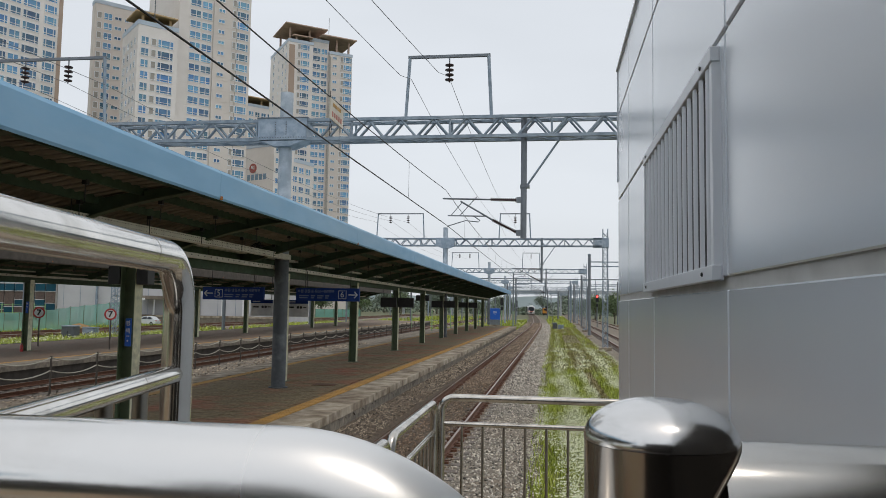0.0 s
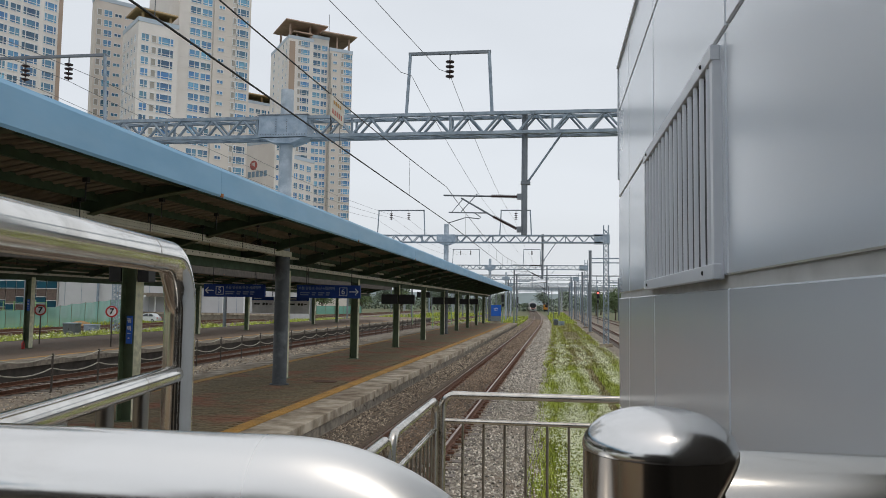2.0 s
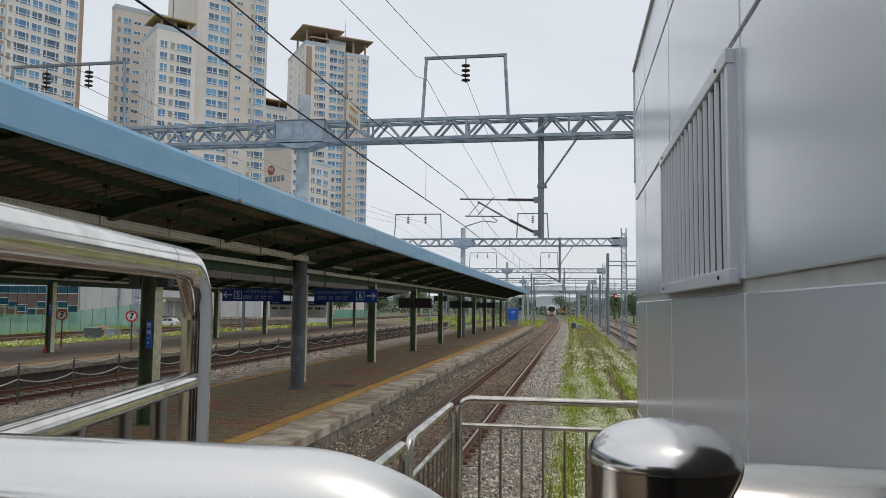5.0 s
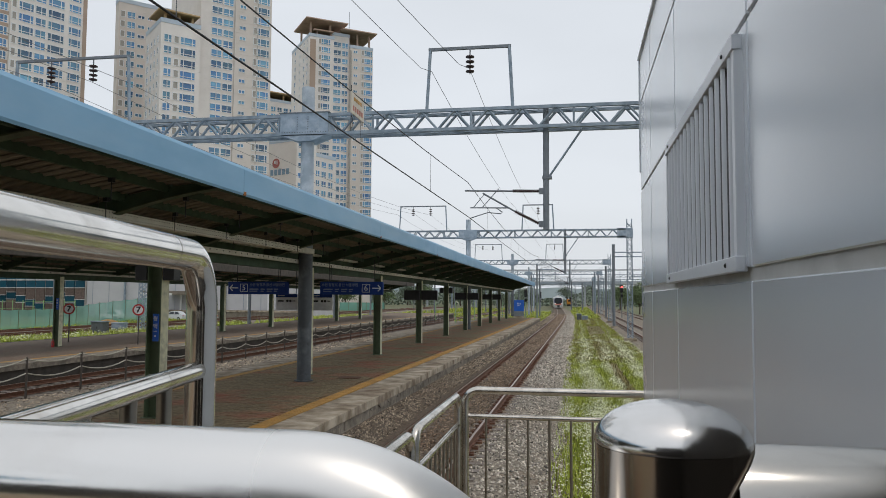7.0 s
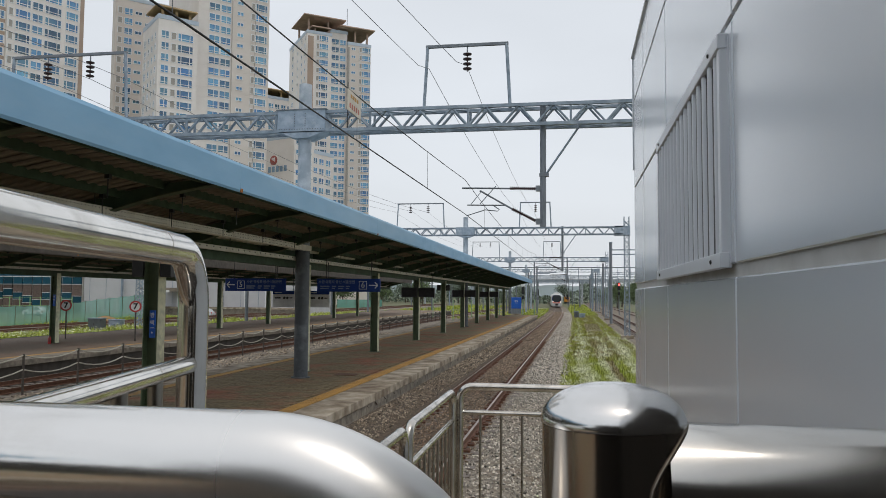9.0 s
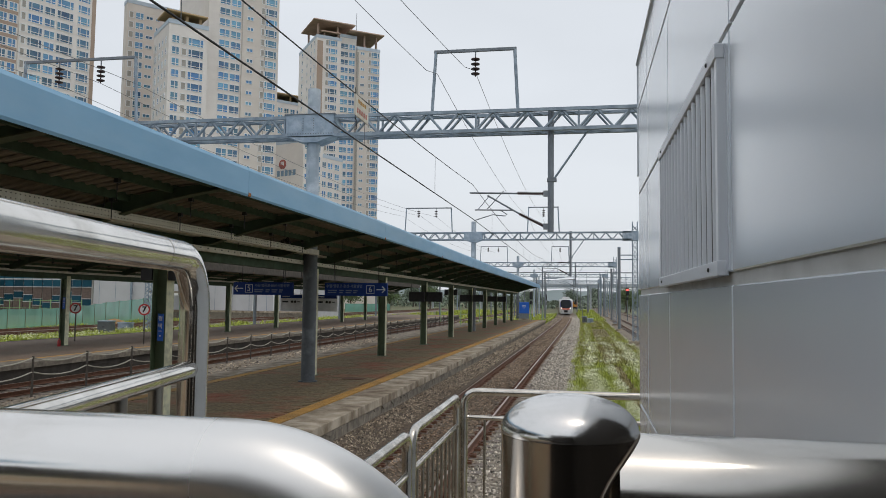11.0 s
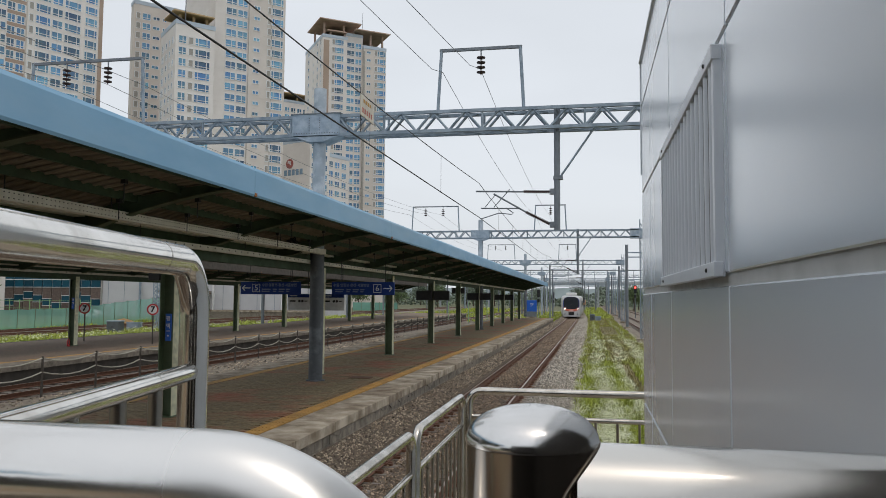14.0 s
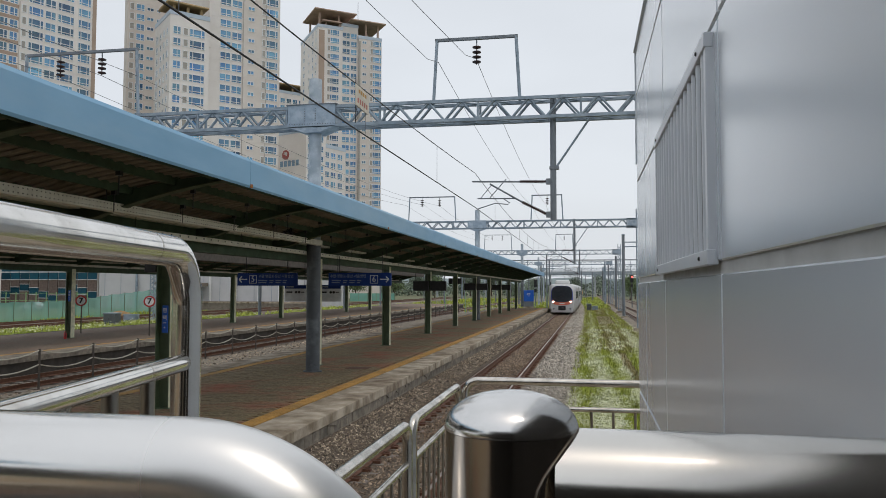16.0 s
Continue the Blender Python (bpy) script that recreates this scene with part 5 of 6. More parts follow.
rope = thing("rope_fence", "brown post and pale rope fence along the track", "fence")
RX = -16.15
ry = [17.7 + 2.55 * k for k in range(32)]
for y in ry:
    part("post", tubem([(RX, y, -0.85), (RX, y, 0.55)], 0.035, 7), CONCPOST, rope)
for a, b in zip(ry, ry[1:]):
    for z, d in ((0.5, 0.16), (0.08, 0.17)):
        part("rope", tubem(sag((RX, a, z), (RX, b, z), d, 6), 0.021, 5, caps=False), ROPE, rope)

P2R, P2L = -19.2, -29.2
ys2 = list(np.arange(-10, 121, 10.0))
bm = bmesh.new()
slab(bm, lambda y: P2L, lambda y: P2R - 0.06, ys2, -1.0, -0.02)
# near-black colour holds the shade on the face below the edge blocks
CONC_SHADE = mat("shade_dark_concrete", (0.07, 0.06, 0.05), 0.95, 0, (0.045, 0.04, 0.034), 3, (0.1, 0.085, 0.07), 0.6, 0.5)
plat2 = tagged(part("platform_far", bm, CONC_SHADE), "second island platform with brown paving and concrete edge", "platform", kind="structure")
bm = bmesh.new()
strip(bm, lambda y: P2L + 0.6, lambda y: P2R - 1.3, ys2, -0.008)
part("paving", bm, mat("dull_brown_paving", (0.21, 0.155, 0.108), 0.85, 0, (0.15, 0.112, 0.08), 9, (0.2, 0.115, 0.075), 0.5, 0.7, bump=0.2), plat2)
bm = bmesh.new()
strip(bm, lambda y: P2R - 1.3, lambda y: P2R - 0.95, ys2, -0.006)
part("tactile_strip", bm, YELLOW, plat2)
for k in range(65):
    y = -10 + 2.0 * k
    part("edge_block", boxm(P2R - 0.94, P2R + 0.02, y + 0.006, y + 1.994, -0.2, 0.0), CONC_D, plat2)

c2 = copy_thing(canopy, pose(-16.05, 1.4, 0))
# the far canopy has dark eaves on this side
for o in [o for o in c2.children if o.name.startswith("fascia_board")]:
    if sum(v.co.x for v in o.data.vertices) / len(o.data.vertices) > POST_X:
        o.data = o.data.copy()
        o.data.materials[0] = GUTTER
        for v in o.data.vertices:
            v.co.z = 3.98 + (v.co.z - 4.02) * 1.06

cable_tray(POST_X - 15.75, 5.0, 96.0, 3.42, 3.52, 0.1, "cream steel cable tray under the second canopy", [10 + 4.28 * k for k in range(18)], (0.9, 0.02, 0.014, (0.012,)))


def seven_sign(x, y):
    t = thing("stop_marker", "round white sign with red rim and black numeral seven", "sign", "round stop signs")
    part("post", tubem([(x, y, -0.02), (x, y, 1.5)], 0.035, 8), CONCPOST, t)
    bm = bmesh.new()
    lathe(bm, [(0.285, 0), (0.285, 0.02)], 28)
    ob = part("rim", bm, RED, t, "red rim")
    m = pose(x, y - 0.05, 1.72, 90, 0, math.degrees(math.atan2(-x, y)) * 0.9)
    ob.matrix_basis = m
    bm = bmesh.new()
    lathe(bm, [(0.21, 0), (0.21, 0.004)], 28)
    part("face", bm, WHITEP, ob, "white face").matrix_basis = pose(0, 0, 0.021)
    words("7", 0.4, BLACK, ob, pose(0, 0, 0.027, -90, 0, 0), "numeral", "black numeral", 0.016)


seven_sign(-26.2, 35.9)
seven_sign(-21.6, 34.9)
t = thing("fire_extinguisher", "small red extinguisher at the foot of a post", "extinguisher")
bm = bmesh.new()
lathe(bm, [(0.06, 0), (0.07, 0.03), (0.07, 0.26), (0.03, 0.32), (0.03, 0.37)], 12, (-24.14, 31.95, -0.01))
part("cylinder", bm, RED, t)
part("hose", tubem([(-24.12, 31.89, 0.35), (-24.05, 31.86, 0.28), (-24.07, 31.86, 0.1)], 0.012, 6), BLACK, t)

# ---- yard beyond: tracks, cabinets, mesh fence, sheds ----
for xc, lab in ((-43.0, "far siding with rusty rails"), (-47.6, "far siding with rusty rails beside the fence")):
    ballast_bank("ballast_siding", lambda y, q=xc: q, 10, 260, 1.7, 25, "pale stone bed of a far siding")
    rails_of(lambda y, q=xc: q, 10, 260, 50, lab, sleepers=0)


def cabinet(x, y, w, h, d, material, label):
    t = thing("equipment_cabinet", label, "cabinet", "trackside cabinets")
    part("body", boxm(x - w / 2, x + w / 2, y, y + d, -0.97, h - 0.1, 0.02), material, t)
    part("lid", boxm(x - w / 2 - 0.05, x + w / 2 + 0.05, y - 0.05, y + d + 0.05, h - 0.1, h, 0.02), GALV, t)
    part("door_handle", boxm(x - 0.03, x + 0.03, y - 0.03, y, h - 0.6, h - 0.45), BLACK, t)


cabinet(-38.8, 56.7, 1.1, 0.35, 0.8, CAB, "slate grey trackside cabinet in the grass")
cabinet(-41.4, 63.5, 1.2, 0.0, 0.7, GALV, "pale grey trackside cabinet in the grass")
t = thing("lattice_mast", "galvanised lattice mast beside the yard tracks", "mast")
lattice_mast(t, -38.3, 62.6, 8.0, 0.3)

MESH = bpy.data.materials.new("green_debris_netting")
MESH.use_nodes = True
nt = MESH.node_tree
pb = nt.nodes["Principled BSDF"]
pb.inputs["Base Color"].default_value = (0.2, 0.46, 0.38, 1)
pb.inputs["Roughness"].default_value = 0.9
tp = nt.nodes.new("ShaderNodeBsdfTransparent")
ms = nt.nodes.new("ShaderNodeMixShader")
nz = nt.nodes.new("ShaderNodeTexNoise")
nz.inputs["Scale"].default_value = 0.7
mr = nt.nodes.new("ShaderNodeMapRange")
mr.inputs[3].default_value, mr.inputs[4].default_value = 0.42, 0.9
nt.links.new(nz.outputs[0], mr.inputs[0])
nt.links.new(mr.outputs[0], ms.inputs[0])
nt.links.new(tp.outputs[0], ms.inputs[1])
nt.links.new(pb.outputs[0], ms.inputs[2])
nt.links.new(ms.outputs[0], nt.nodes["Material Output"].inputs[0])

fence_pts = [(-51, 22), (-51.5, 40), (-52, 57), (-52.6, 67), (-54.5, 80), (-54.0, 92)]
mf = thing("mesh_fence", "green netting fence on thin posts along the yard", "fence")
for k, (a, b) in enumerate(zip(fence_pts, fence_pts[1:])):
    n = max(2, int(math.dist(a, b) / 2.4))
    for j in range(n):
        p, q = [(a[0] + (b[0] - a[0]) * s / n, a[1] + (b[1] - a[1]) * s / n) for s in (j, j + 1)]
        zt = 1.15 + 0.07 * max(0, p[1] - 72)
        part("post", boxm(p[0] - 0.03, p[0] + 0.03, p[1] - 0.03, p[1] + 0.03, -0.97, zt), GREENP, mf)
        bm = bmesh.new()
        zq = 1.15 + 0.07 * max(0, q[1] - 72)
        v = [bm.verts.new(c) for c in ((p[0], p[1], -0.9), (q[0], q[1], -0.9), (q[0], q[1], zq - 0.05), (p[0], p[1], zt - 0.05))]
        mid = [bm.verts.new(c) for c in (((p[0] + q[0]) / 2 + 0.08, (p[1] + q[1]) / 2, -0.9), ((p[0] + q[0]) / 2 + 0.08, (p[1] + q[1]) / 2, (zt + zq) / 2 - 0.12))]
        bm.faces.new((v[0], mid[0], mid[1], v[3]))
        bm.faces.new((mid[0], v[1], v[2], mid[1]))
        part("netting", bm, MESH, mf)

# panelled building and white sheds behind the fence
TEAL = mat("teal_glass_panel", (0.006, 0.055, 0.09), 0.4, 0, (0.008, 0.07, 0.105), 1, piece=0.3, spec=0.2)
BRICKP = mat("brown_panel", (0.14, 0.1, 0.085), 0.8, 0, (0.1, 0.072, 0.06), 4, piece=0.2)
PALEF = mat("pale_frame", (0.5, 0.49, 0.46), 0.7)
SHED = mat("white_shed_sheet", (0.54, 0.54, 0.55), 0.65, 0, (0.49, 0.49, 0.5), 0.5, (0.6, 0.6, 0.59), 0.15, 0.5)
ob_b = tagged(part("panelled_building", boxm(-100, -81.2, 115.3, 130, -0.97, 9.0), PALEF), "building faced with teal glass and brown panels", "building")
# even top rows of glass, below them glass set at stepping heights among brown panels
STEP = (1.95, 1.25, 0.75, 1.35, 1.95, 2.6, 1.4, 0.8, 1.35, 1.95)
for c in range(10):
    x0 = -99.85 + 1.86 * c
    cells = [(8.6, 7.5, TEAL), (7.35, 6.45, BRICKP), (6.3, 5.25, TEAL), (5.05, 3.9, TEAL)]
    zt = 3.78 - STEP[c]
    cells += [(3.75, zt + 0.09, BRICKP), (zt, zt - 1.08, TEAL), (zt - 1.2, -0.9, BRICKP)]
    for za, zb, material in cells:
        part("facade_panel", boxm(x0 + 0.1, x0 + 1.76, 115.1, 115.32, zb, za), material, ob_b)
        if material is TEAL:
            for z in (za + 0.02, zb - 0.09):
                part("ledge", boxm(x0 + 0.09, x0 + 1.77, 114.98, 115.3, z, z + 0.07), WHITEP, ob_b)
yr = thing("yard_railing", "light green steel railing before the panelled building", "railing")
LIME = mat("light_green_paint", (0.3, 0.5, 0.22), 0.6)
for k in range(11):
    part("post", boxm(-99 + 1.9 * k - 0.05, -99 + 1.9 * k + 0.05, 110.95, 111.05, -0.97, 1.75), LIME, yr)
for z in (0.3, 1.55):
    part("rail", boxm(-99, -80, 110.97, 111.03, z - 0.03, z + 0.03), LIME, yr)
shed = thing("warehouse", "long white sheet metal warehouse with loading dock", "warehouse")
part("wall", boxm(-81.1, -42, 115.5, 130, -0.97, 6.5), SHED, shed)
part("roof", boxm(-81.4, -41.7, 115.2, 130.3, 6.5, 6.8), GALV, shed)
for k in range(13):
    x = -80 + 3.0 * k
    part("seam", boxm(x - 0.03, x + 0.03, 115.46, 115.5, -0.5, 6.4), GALV, shed)
for x in (-73.8, -60.5, -56, -52, -48.5):
    part("pillar", boxm(x - 0.14, x + 0.14, 114.9, 115.2, -0.5, 6.4), WHITEP if x > -62 else GALV, shed)
part("dock", boxm(-68, -42, 111.5, 115.4, -0.97, 0.3), CONC_D, shed)
part("dock_edge", boxm(-68, -42, 111.4, 111.5, 0.05, 0.32), CONC, shed)
t = thing("gravel_pile", "low pile of orange-brown sand by the fence", "pile")
bm = bmesh.new()
lathe(bm, [(1.9, -0.97), (1.4, -0.6), (0.7, -0.25), (0.1, -0.1)], 14, (-51.0, 76.5, 0))
part("heap", bm, mat("ochre_sand", (0.32, 0.2, 0.08), 0.95, 0, (0.26, 0.16, 0.065), 3, bump=0.6), t)


def car(x, y, rz, label, paint):
    """A small hatchback; its nose points along its own x."""
    t = thing("passing_car", label, "car", "passing cars", m=pose(x, y, -0.97, 0, 0, rz))
    bm = bmesh.new()
    prof = [(-2.05, 0.28), (-2.12, 0.62), (-2.05, 0.92), (-1.72, 1.0), (-1.35, 1.4), (-0.9, 1.5), (0.15, 1.5), (0.5, 1.42), (1.2, 1.0), (1.75, 0.9), (2.05, 0.72), (2.12, 0.5), (2.05, 0.28)]
    a = [bm.verts.new((px, -0.85 + (0.16 if pz > 1.1 else 0), pz)) for px, pz in prof]
    b = [bm.verts.new((px, 0.85 - (0.16 if pz > 1.1 else 0), pz)) for px, pz in prof]
    for k in range(len(prof)):
        q = (k + 1) % len(prof)
        bm.faces.new((a[k], a[q], b[q], b[k]))
    bm.faces.new(a[::-1])
    bm.faces.new(b)
    bmesh.ops.recalc_face_normals(bm, faces=bm.faces)
    part("body", bm, paint, t)
    for s in (-1, 1):
        for w in (((-1.35, 1.02), (-1.2, 1.38), (-0.5, 1.42), (-0.5, 1.02)), ((-0.4, 1.02), (-0.4, 1.42), (0.2, 1.4), (0.85, 1.02))):
            bm = bmesh.new()
            o = [bm.verts.new((px, s * (0.865 if pz < 1.1 else 0.715), pz)) for px, pz in w]
            n = [bm.verts.new(v.co - Vector((0, s * 0.03, 0))) for v in o]
            bm.faces.new(o)
            bm.faces.new(n[::-1])
            for k in range(4):
                bm.faces.new((o[k], n[k], n[(k + 1) % 4], o[(k + 1) % 4]))
            part("side_window", bm, CAR_GLASS, t)
        part("headlight", boxm(1.82, 2.09, s * 0.6 - 0.16, s * 0.6 + 0.16, 0.62, 0.76, 0.02), WHITEP, t)
        part("tail_light", boxm(-2.13, -2.0, s * 0.66 - 0.12, s * 0.66 + 0.12, 0.7, 0.92, 0.02), RED, t)
        for wx in (-1.28, 1.28):
            wh = part("wheel", tubem([(wx, s * 0.66, 0.31), (wx, s * 0.87, 0.31)], 0.31, 16), BLACK, t)
            part("hubcap", tubem([(wx, s * 0.868, 0.31), (wx, s * 0.885, 0.31)], 0.19, 12), GALV, wh)
    bm = bmesh.new()
    bm.faces.new([bm.verts.new(p) for p in ((0.53, -0.66, 1.425), (1.16, -0.78, 1.045), (1.16, 0.78, 1.045), (0.53, 0.66, 1.425))])
    part("windscreen", bm, CAR_GLASS, t).location = (0.012, 0, 0.012)
    t.scale = (0.78, 0.84, 0.88)
    return t


CAR_GLASS = mat("car_glass", (0.05, 0.06, 0.07), 0.08, world_space=False)
CARS = [car(-61.0, 100, 180, "white hatchback driving behind the green netting", WHITEP),
        car(-56.3, 100, 180, "silver white hatchback driving behind the green netting", mat("silver_car_paint", (0.68, 0.7, 0.71), 0.35, 0.2, world_space=False)),
        car(-51.6, 100, 180, "pale grey hatchback driving behind the green netting", mat("pale_grey_car_paint", (0.6, 0.62, 0.62), 0.35, 0.1, world_space=False))]

dc = thing("dock_canopy", "low dark loading canopy with pale edge along the warehouse", "canopy")
part("roof", boxm(-66, -61, 107.5, 115.3, 2.75, 3.3), SOFFIT, dc)
part("edge_strip", boxm(-66, -61, 107.3, 107.49, 2.62, 2.95), WHITEP, dc)
for k in range(2):
    part("post", boxm(-65.6 + 3.6 * k, -65.4 + 3.6 * k, 111.6, 111.8, 0.3, 2.75), WHITEP, dc)
fn = thing("site_fence", "short green netting fence far across the yard", "fence")
for k in range(6):
    x = -60.5 + 2.4 * k
    part("post", boxm(x - 0.04, x + 0.04, 189.9, 190.1, -0.97, 1.3), GREENP, fn)
    if k < 5:
        part("netting", boxm(x + 0.04, x + 2.36, 189.98, 190.02, -0.9, 1.2), MESH, fn)


# ---- tracks and masts on the other side ----
rails_of(lambda y: 5.9, 20, 400, 20, "side track with rusty rails beyond the flowers", sleepers=130)
ballast_bank("ballast_right", lambda y: 8.0, 10, 400, 3.8, 30, "pale crushed stone bed of the side tracks")
rails_of(lambda y: 10.4, 20, 400, 40, "outer side track with rusty rails", sleepers=0)


def pole(x, y, h, r, label="grey round steel mast beside the track", arms=()):
    t = thing("trackside_mast", label, "mast", "trackside masts")
    part("shaft", tubem([(x, y, -0.97), (x, y, h)], r, 12), GREYP, t)
    part("footing", boxm(x - 0.35, x + 0.35, y - 0.35, y + 0.35, -0.98, -0.6), CONC, t)
    part("cap", tubem([(x, y, h), (x, y, h + 0.08)], r * 1.15, 12), GALV, t)
    for z, dx in arms:
        part("arm", boxm(min(x, x + dx), max(x, x + dx), y - 0.05, y + 0.05, z - 0.06, z + 0.06), GALV, t)
    return t


for (x, y, h, r, arms) in ((4.16, 86.3, 8.4, 0.17, ((7.1, 9), (7.6, 9))), (4.9, 128, 7.8, 0.17, ((7.0, 1.2),)), (4.72, 165, 7.5, 0.17, ((6.8, 1.5),)), (4.3, 200, 7.5, 0.16, ((6.8, 1.5),)),
                           (0.2, 150, 3.0, 0.05, ()), (-6.3, 135, 7.5, 0.13, ((6.6, 3.5),)), (-5.9, 118, 7.6, 0.12, ((6.9, 2.6), (5.9, 2.4))), (-9.5, 165, 7.5, 0.14, ((6.8, 3),)),
                           (-13, 150, 7.5, 0.14, ((6.8, -3),)), (-20, 170, 7.5, 0.14, ((6.8, 3),)), (-28, 150, 7.5, 0.14, ((6.8, 3),)), (-15.5, 210, 7.6, 0.15, ((6.8, 3),)),
                           (2.0, 235, 7.6, 0.15, ((6.8, -3),)), (-1.2, 215, 7.6, 0.14, ((6.8, -2),)), (8.3, 180, 7.6, 0.15, ((6.8, 2),)), (12.6, 150, 7.6, 0.15, ((6.8, -2),)), (-33, 120, 8, 0.15, ()), (-31, 95, 8, 0.14, ()),
                           (-30.6, 68, 8.0, 0.16, ()), (-82.3, 109, 9.0, 0.2, ()), (-13.5, 245, 7.5, 0.16, ()), *[(-44 + 4.7 * k + 1.5 * math.sin(k * 2.3), 205 + 90 * ((k * 0.618) % 1), 7.2 + 0.5 * math.sin(k), 0.13, ((6.6, 2.5 if k % 2 else -2.5),)) for k in range(13) if k not in (7, 8)], (-24, 245, 7.5, 0.16, ()), (6.9, 245, 7.5, 0.16, ())):
    pole(x, y, h, r, arms=arms)
for k, (y, x0, x1) in enumerate(((225.0, -30, 8), (245.0, -40, 14), (262.0, -34, 8), (283.0, -46, 20), (165.5, 4, 16), (205.0, 4.5, 18))):
    t = thing("line_gantry", "distant galvanised lattice gantry over the tracks", "gantry", "overhead line gantries")
    truss(t, x0, x1, y)
    for x in (x0, x1):
        part("leg", tubem([(x, y, -0.97), (x, y, 8.3)], 0.16, 10), GALV, t)

# colour light signals
SIG_RED = glow("signal_red", (1.0, 0.05, 0.04), 6.0)


def signal(x, y, z, red):
    t = thing("railway_signal", "black colour light signal on a post" + (", showing red" if red else ", unlit"), "signal", "railway signals")
    part("post", tubem([(x, y, -0.97), (x, y, z)], 0.07, 8), GREYP, t)
    part("head", boxm(x - 0.25, x + 0.25, y - 0.2, y + 0.1, z - 0.7, z + 0.55, 0.05), BLACK, t)
    bm = bmesh.new()
    lathe(bm, [(0.16, 0), (0.15, 0.05), (0.02, 0.07)], 12)
    ob = part("lamp", bm, SIG_RED if red else DARK, t, "red lamp" if red else "")
    ob.matrix_basis = pose(x, y - 0.2, z + 0.2, 90, 0, 0)
    part("marker", boxm(x - 0.2, x + 0.2, y - 0.15, y - 0.05, z - 1.5, z - 1.0, 0.03), BLACK, t)


signal(7.55, 130, 4.2, True)
signal(-8.3, 128, 3.4, False)
signal(-6.9, 150, 3.2, False)
signal(-2.2, 300, 2.5, False)

# green pickets by the platform end
for x, y in ((-9.6, 100.5), (-6.6, 101), (-13.0, 98), (-5.2, 104), (-14.5, 92), (-18.3, 99)):
    t = thing("marker_post", "pale green marker post by the platform end", "post", "marker posts")
    part("post", boxm(x - 0.05, x + 0.05, y - 0.05, y + 0.05, -0.98, 1.9), mat("pale_green_post", (0.3, 0.45, 0.25), 0.6), t)
    part("foot", boxm(x - 0.12, x + 0.12, y - 0.12, y + 0.12, -0.98, -0.8), CONC, t)

cabinet(0.5, 118.0, 0.7, 0.15, 0.7, CAB, "black trackside cabinet in the flowers")
cabinet(1.35, 117.6, 0.9, -0.15, 0.7, GALV, "pale grey trackside cabinet in the flowers")

# yellow track machine far down the line
t = thing("track_machine", "orange-yellow track maintenance machine standing on a far track", "rail vehicle")
part("body", boxm(-3.9, -1.6, 330, 336, 0.1, 2.2, 0.1), ORANGE, t)
part("window", boxm(-3.4, -2.1, 329.95, 330.02, 1.3, 2.0), TR_GLASS, t)
part("chassis", boxm(-3.8, -1.7, 330.2, 335.8, -0.5, 0.12), BLACK, t)

# station concourse bridge across all tracks
br = thing("concourse_bridge", "grey steel and glass bridge building across all tracks", "bridge")
BY0, BY1 = 304.0, 312.0
# deck and pier steel paled, distance haze put into its colour
HAZE = mat("hazed_bridge_steel", (0.42, 0.45, 0.48), 0.7, 0, (0.36, 0.39, 0.42), 0.4)
part("deck", boxm(-160, 120, BY0, BY1, 8.2, 9.0), HAZE, br)
part("fascia", boxm(-160, 120, BY0 - 0.3, BY0 - 0.02, 8.3, 9.3), mat("pale_bridge_fascia", (0.5, 0.53, 0.56), 0.6), br)
part("roof", boxm(-160, 120, BY0 - 0.6, BY0 + 2.4, 13.7, 14.0), GREYP, br)
for k in range(56):
    x = -158 + 5.0 * k
    part("mullion", boxm(x - 0.1, x + 0.1, BY0 + 0.02, BY0 + 0.25, 9.2, 13.6), GALV, br)
for z in (10.3, 12.0):
    part("rail", boxm(-160, 120, BY0 + 0.04, BY0 + 0.2, z - 0.07, z + 0.07), GALV, br)
for x in (-150, -120, -90, -60, -40, -25, -14, 3.5, 14, 30, 60, 90, 115):
    part("pier", boxm(x - 0.35, x + 0.35, BY0 + 1, BY0 + 2, -0.97, 8.2), HAZE, br)

# dark depot building and trees beside the far tracks
t = thing("depot_building", "dark depot building behind the side tracks", "building")
part("wall", boxm(15.5, 40, 118, 140, -0.97, 7.0), mat("dark_depot", (0.05, 0.055, 0.06), 0.7, 0, (0.07, 0.075, 0.08), 0.4), t)
part("roof", boxm(15.2, 40.3, 117.6, 140.4, 7.0, 7.4), GALV, t)
for k in range(5):
    part("door", boxm(17 + 4.5 * k, 20 + 4.5 * k, 117.9, 118.0, -0.9, 3.6), GREYP, t)


# ---- plants ----
def leaf_mat(name, c1, c2, trans=0.25):
    m = mat(name, c1, 0.7, 0, c2, 3.0, island=0.45)
    b = m.node_tree.nodes["Principled BSDF"]
    b.inputs["Subsurface Weight"].default_value = 0.0
    return m


GRASS = leaf_mat("fresh_grass", (0.29, 0.355, 0.035), (0.41, 0.455, 0.07))
DRYGRASS = leaf_mat("dry_grass", (0.3, 0.24, 0.1), (0.24, 0.2, 0.08))
PETAL = mat("white_petals", (0.76, 0.77, 0.58), 0.8, 0, (0.6, 0.63, 0.36), 4, island=0.18)
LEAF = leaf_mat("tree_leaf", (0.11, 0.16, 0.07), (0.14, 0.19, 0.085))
# far leaves paled and greyed, distance haze mixed into the colour
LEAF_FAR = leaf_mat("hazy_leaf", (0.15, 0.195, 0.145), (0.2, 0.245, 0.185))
BARK = mat("bark", (0.1, 0.075, 0.055), 0.95, 0, (0.07, 0.052, 0.04), 6)


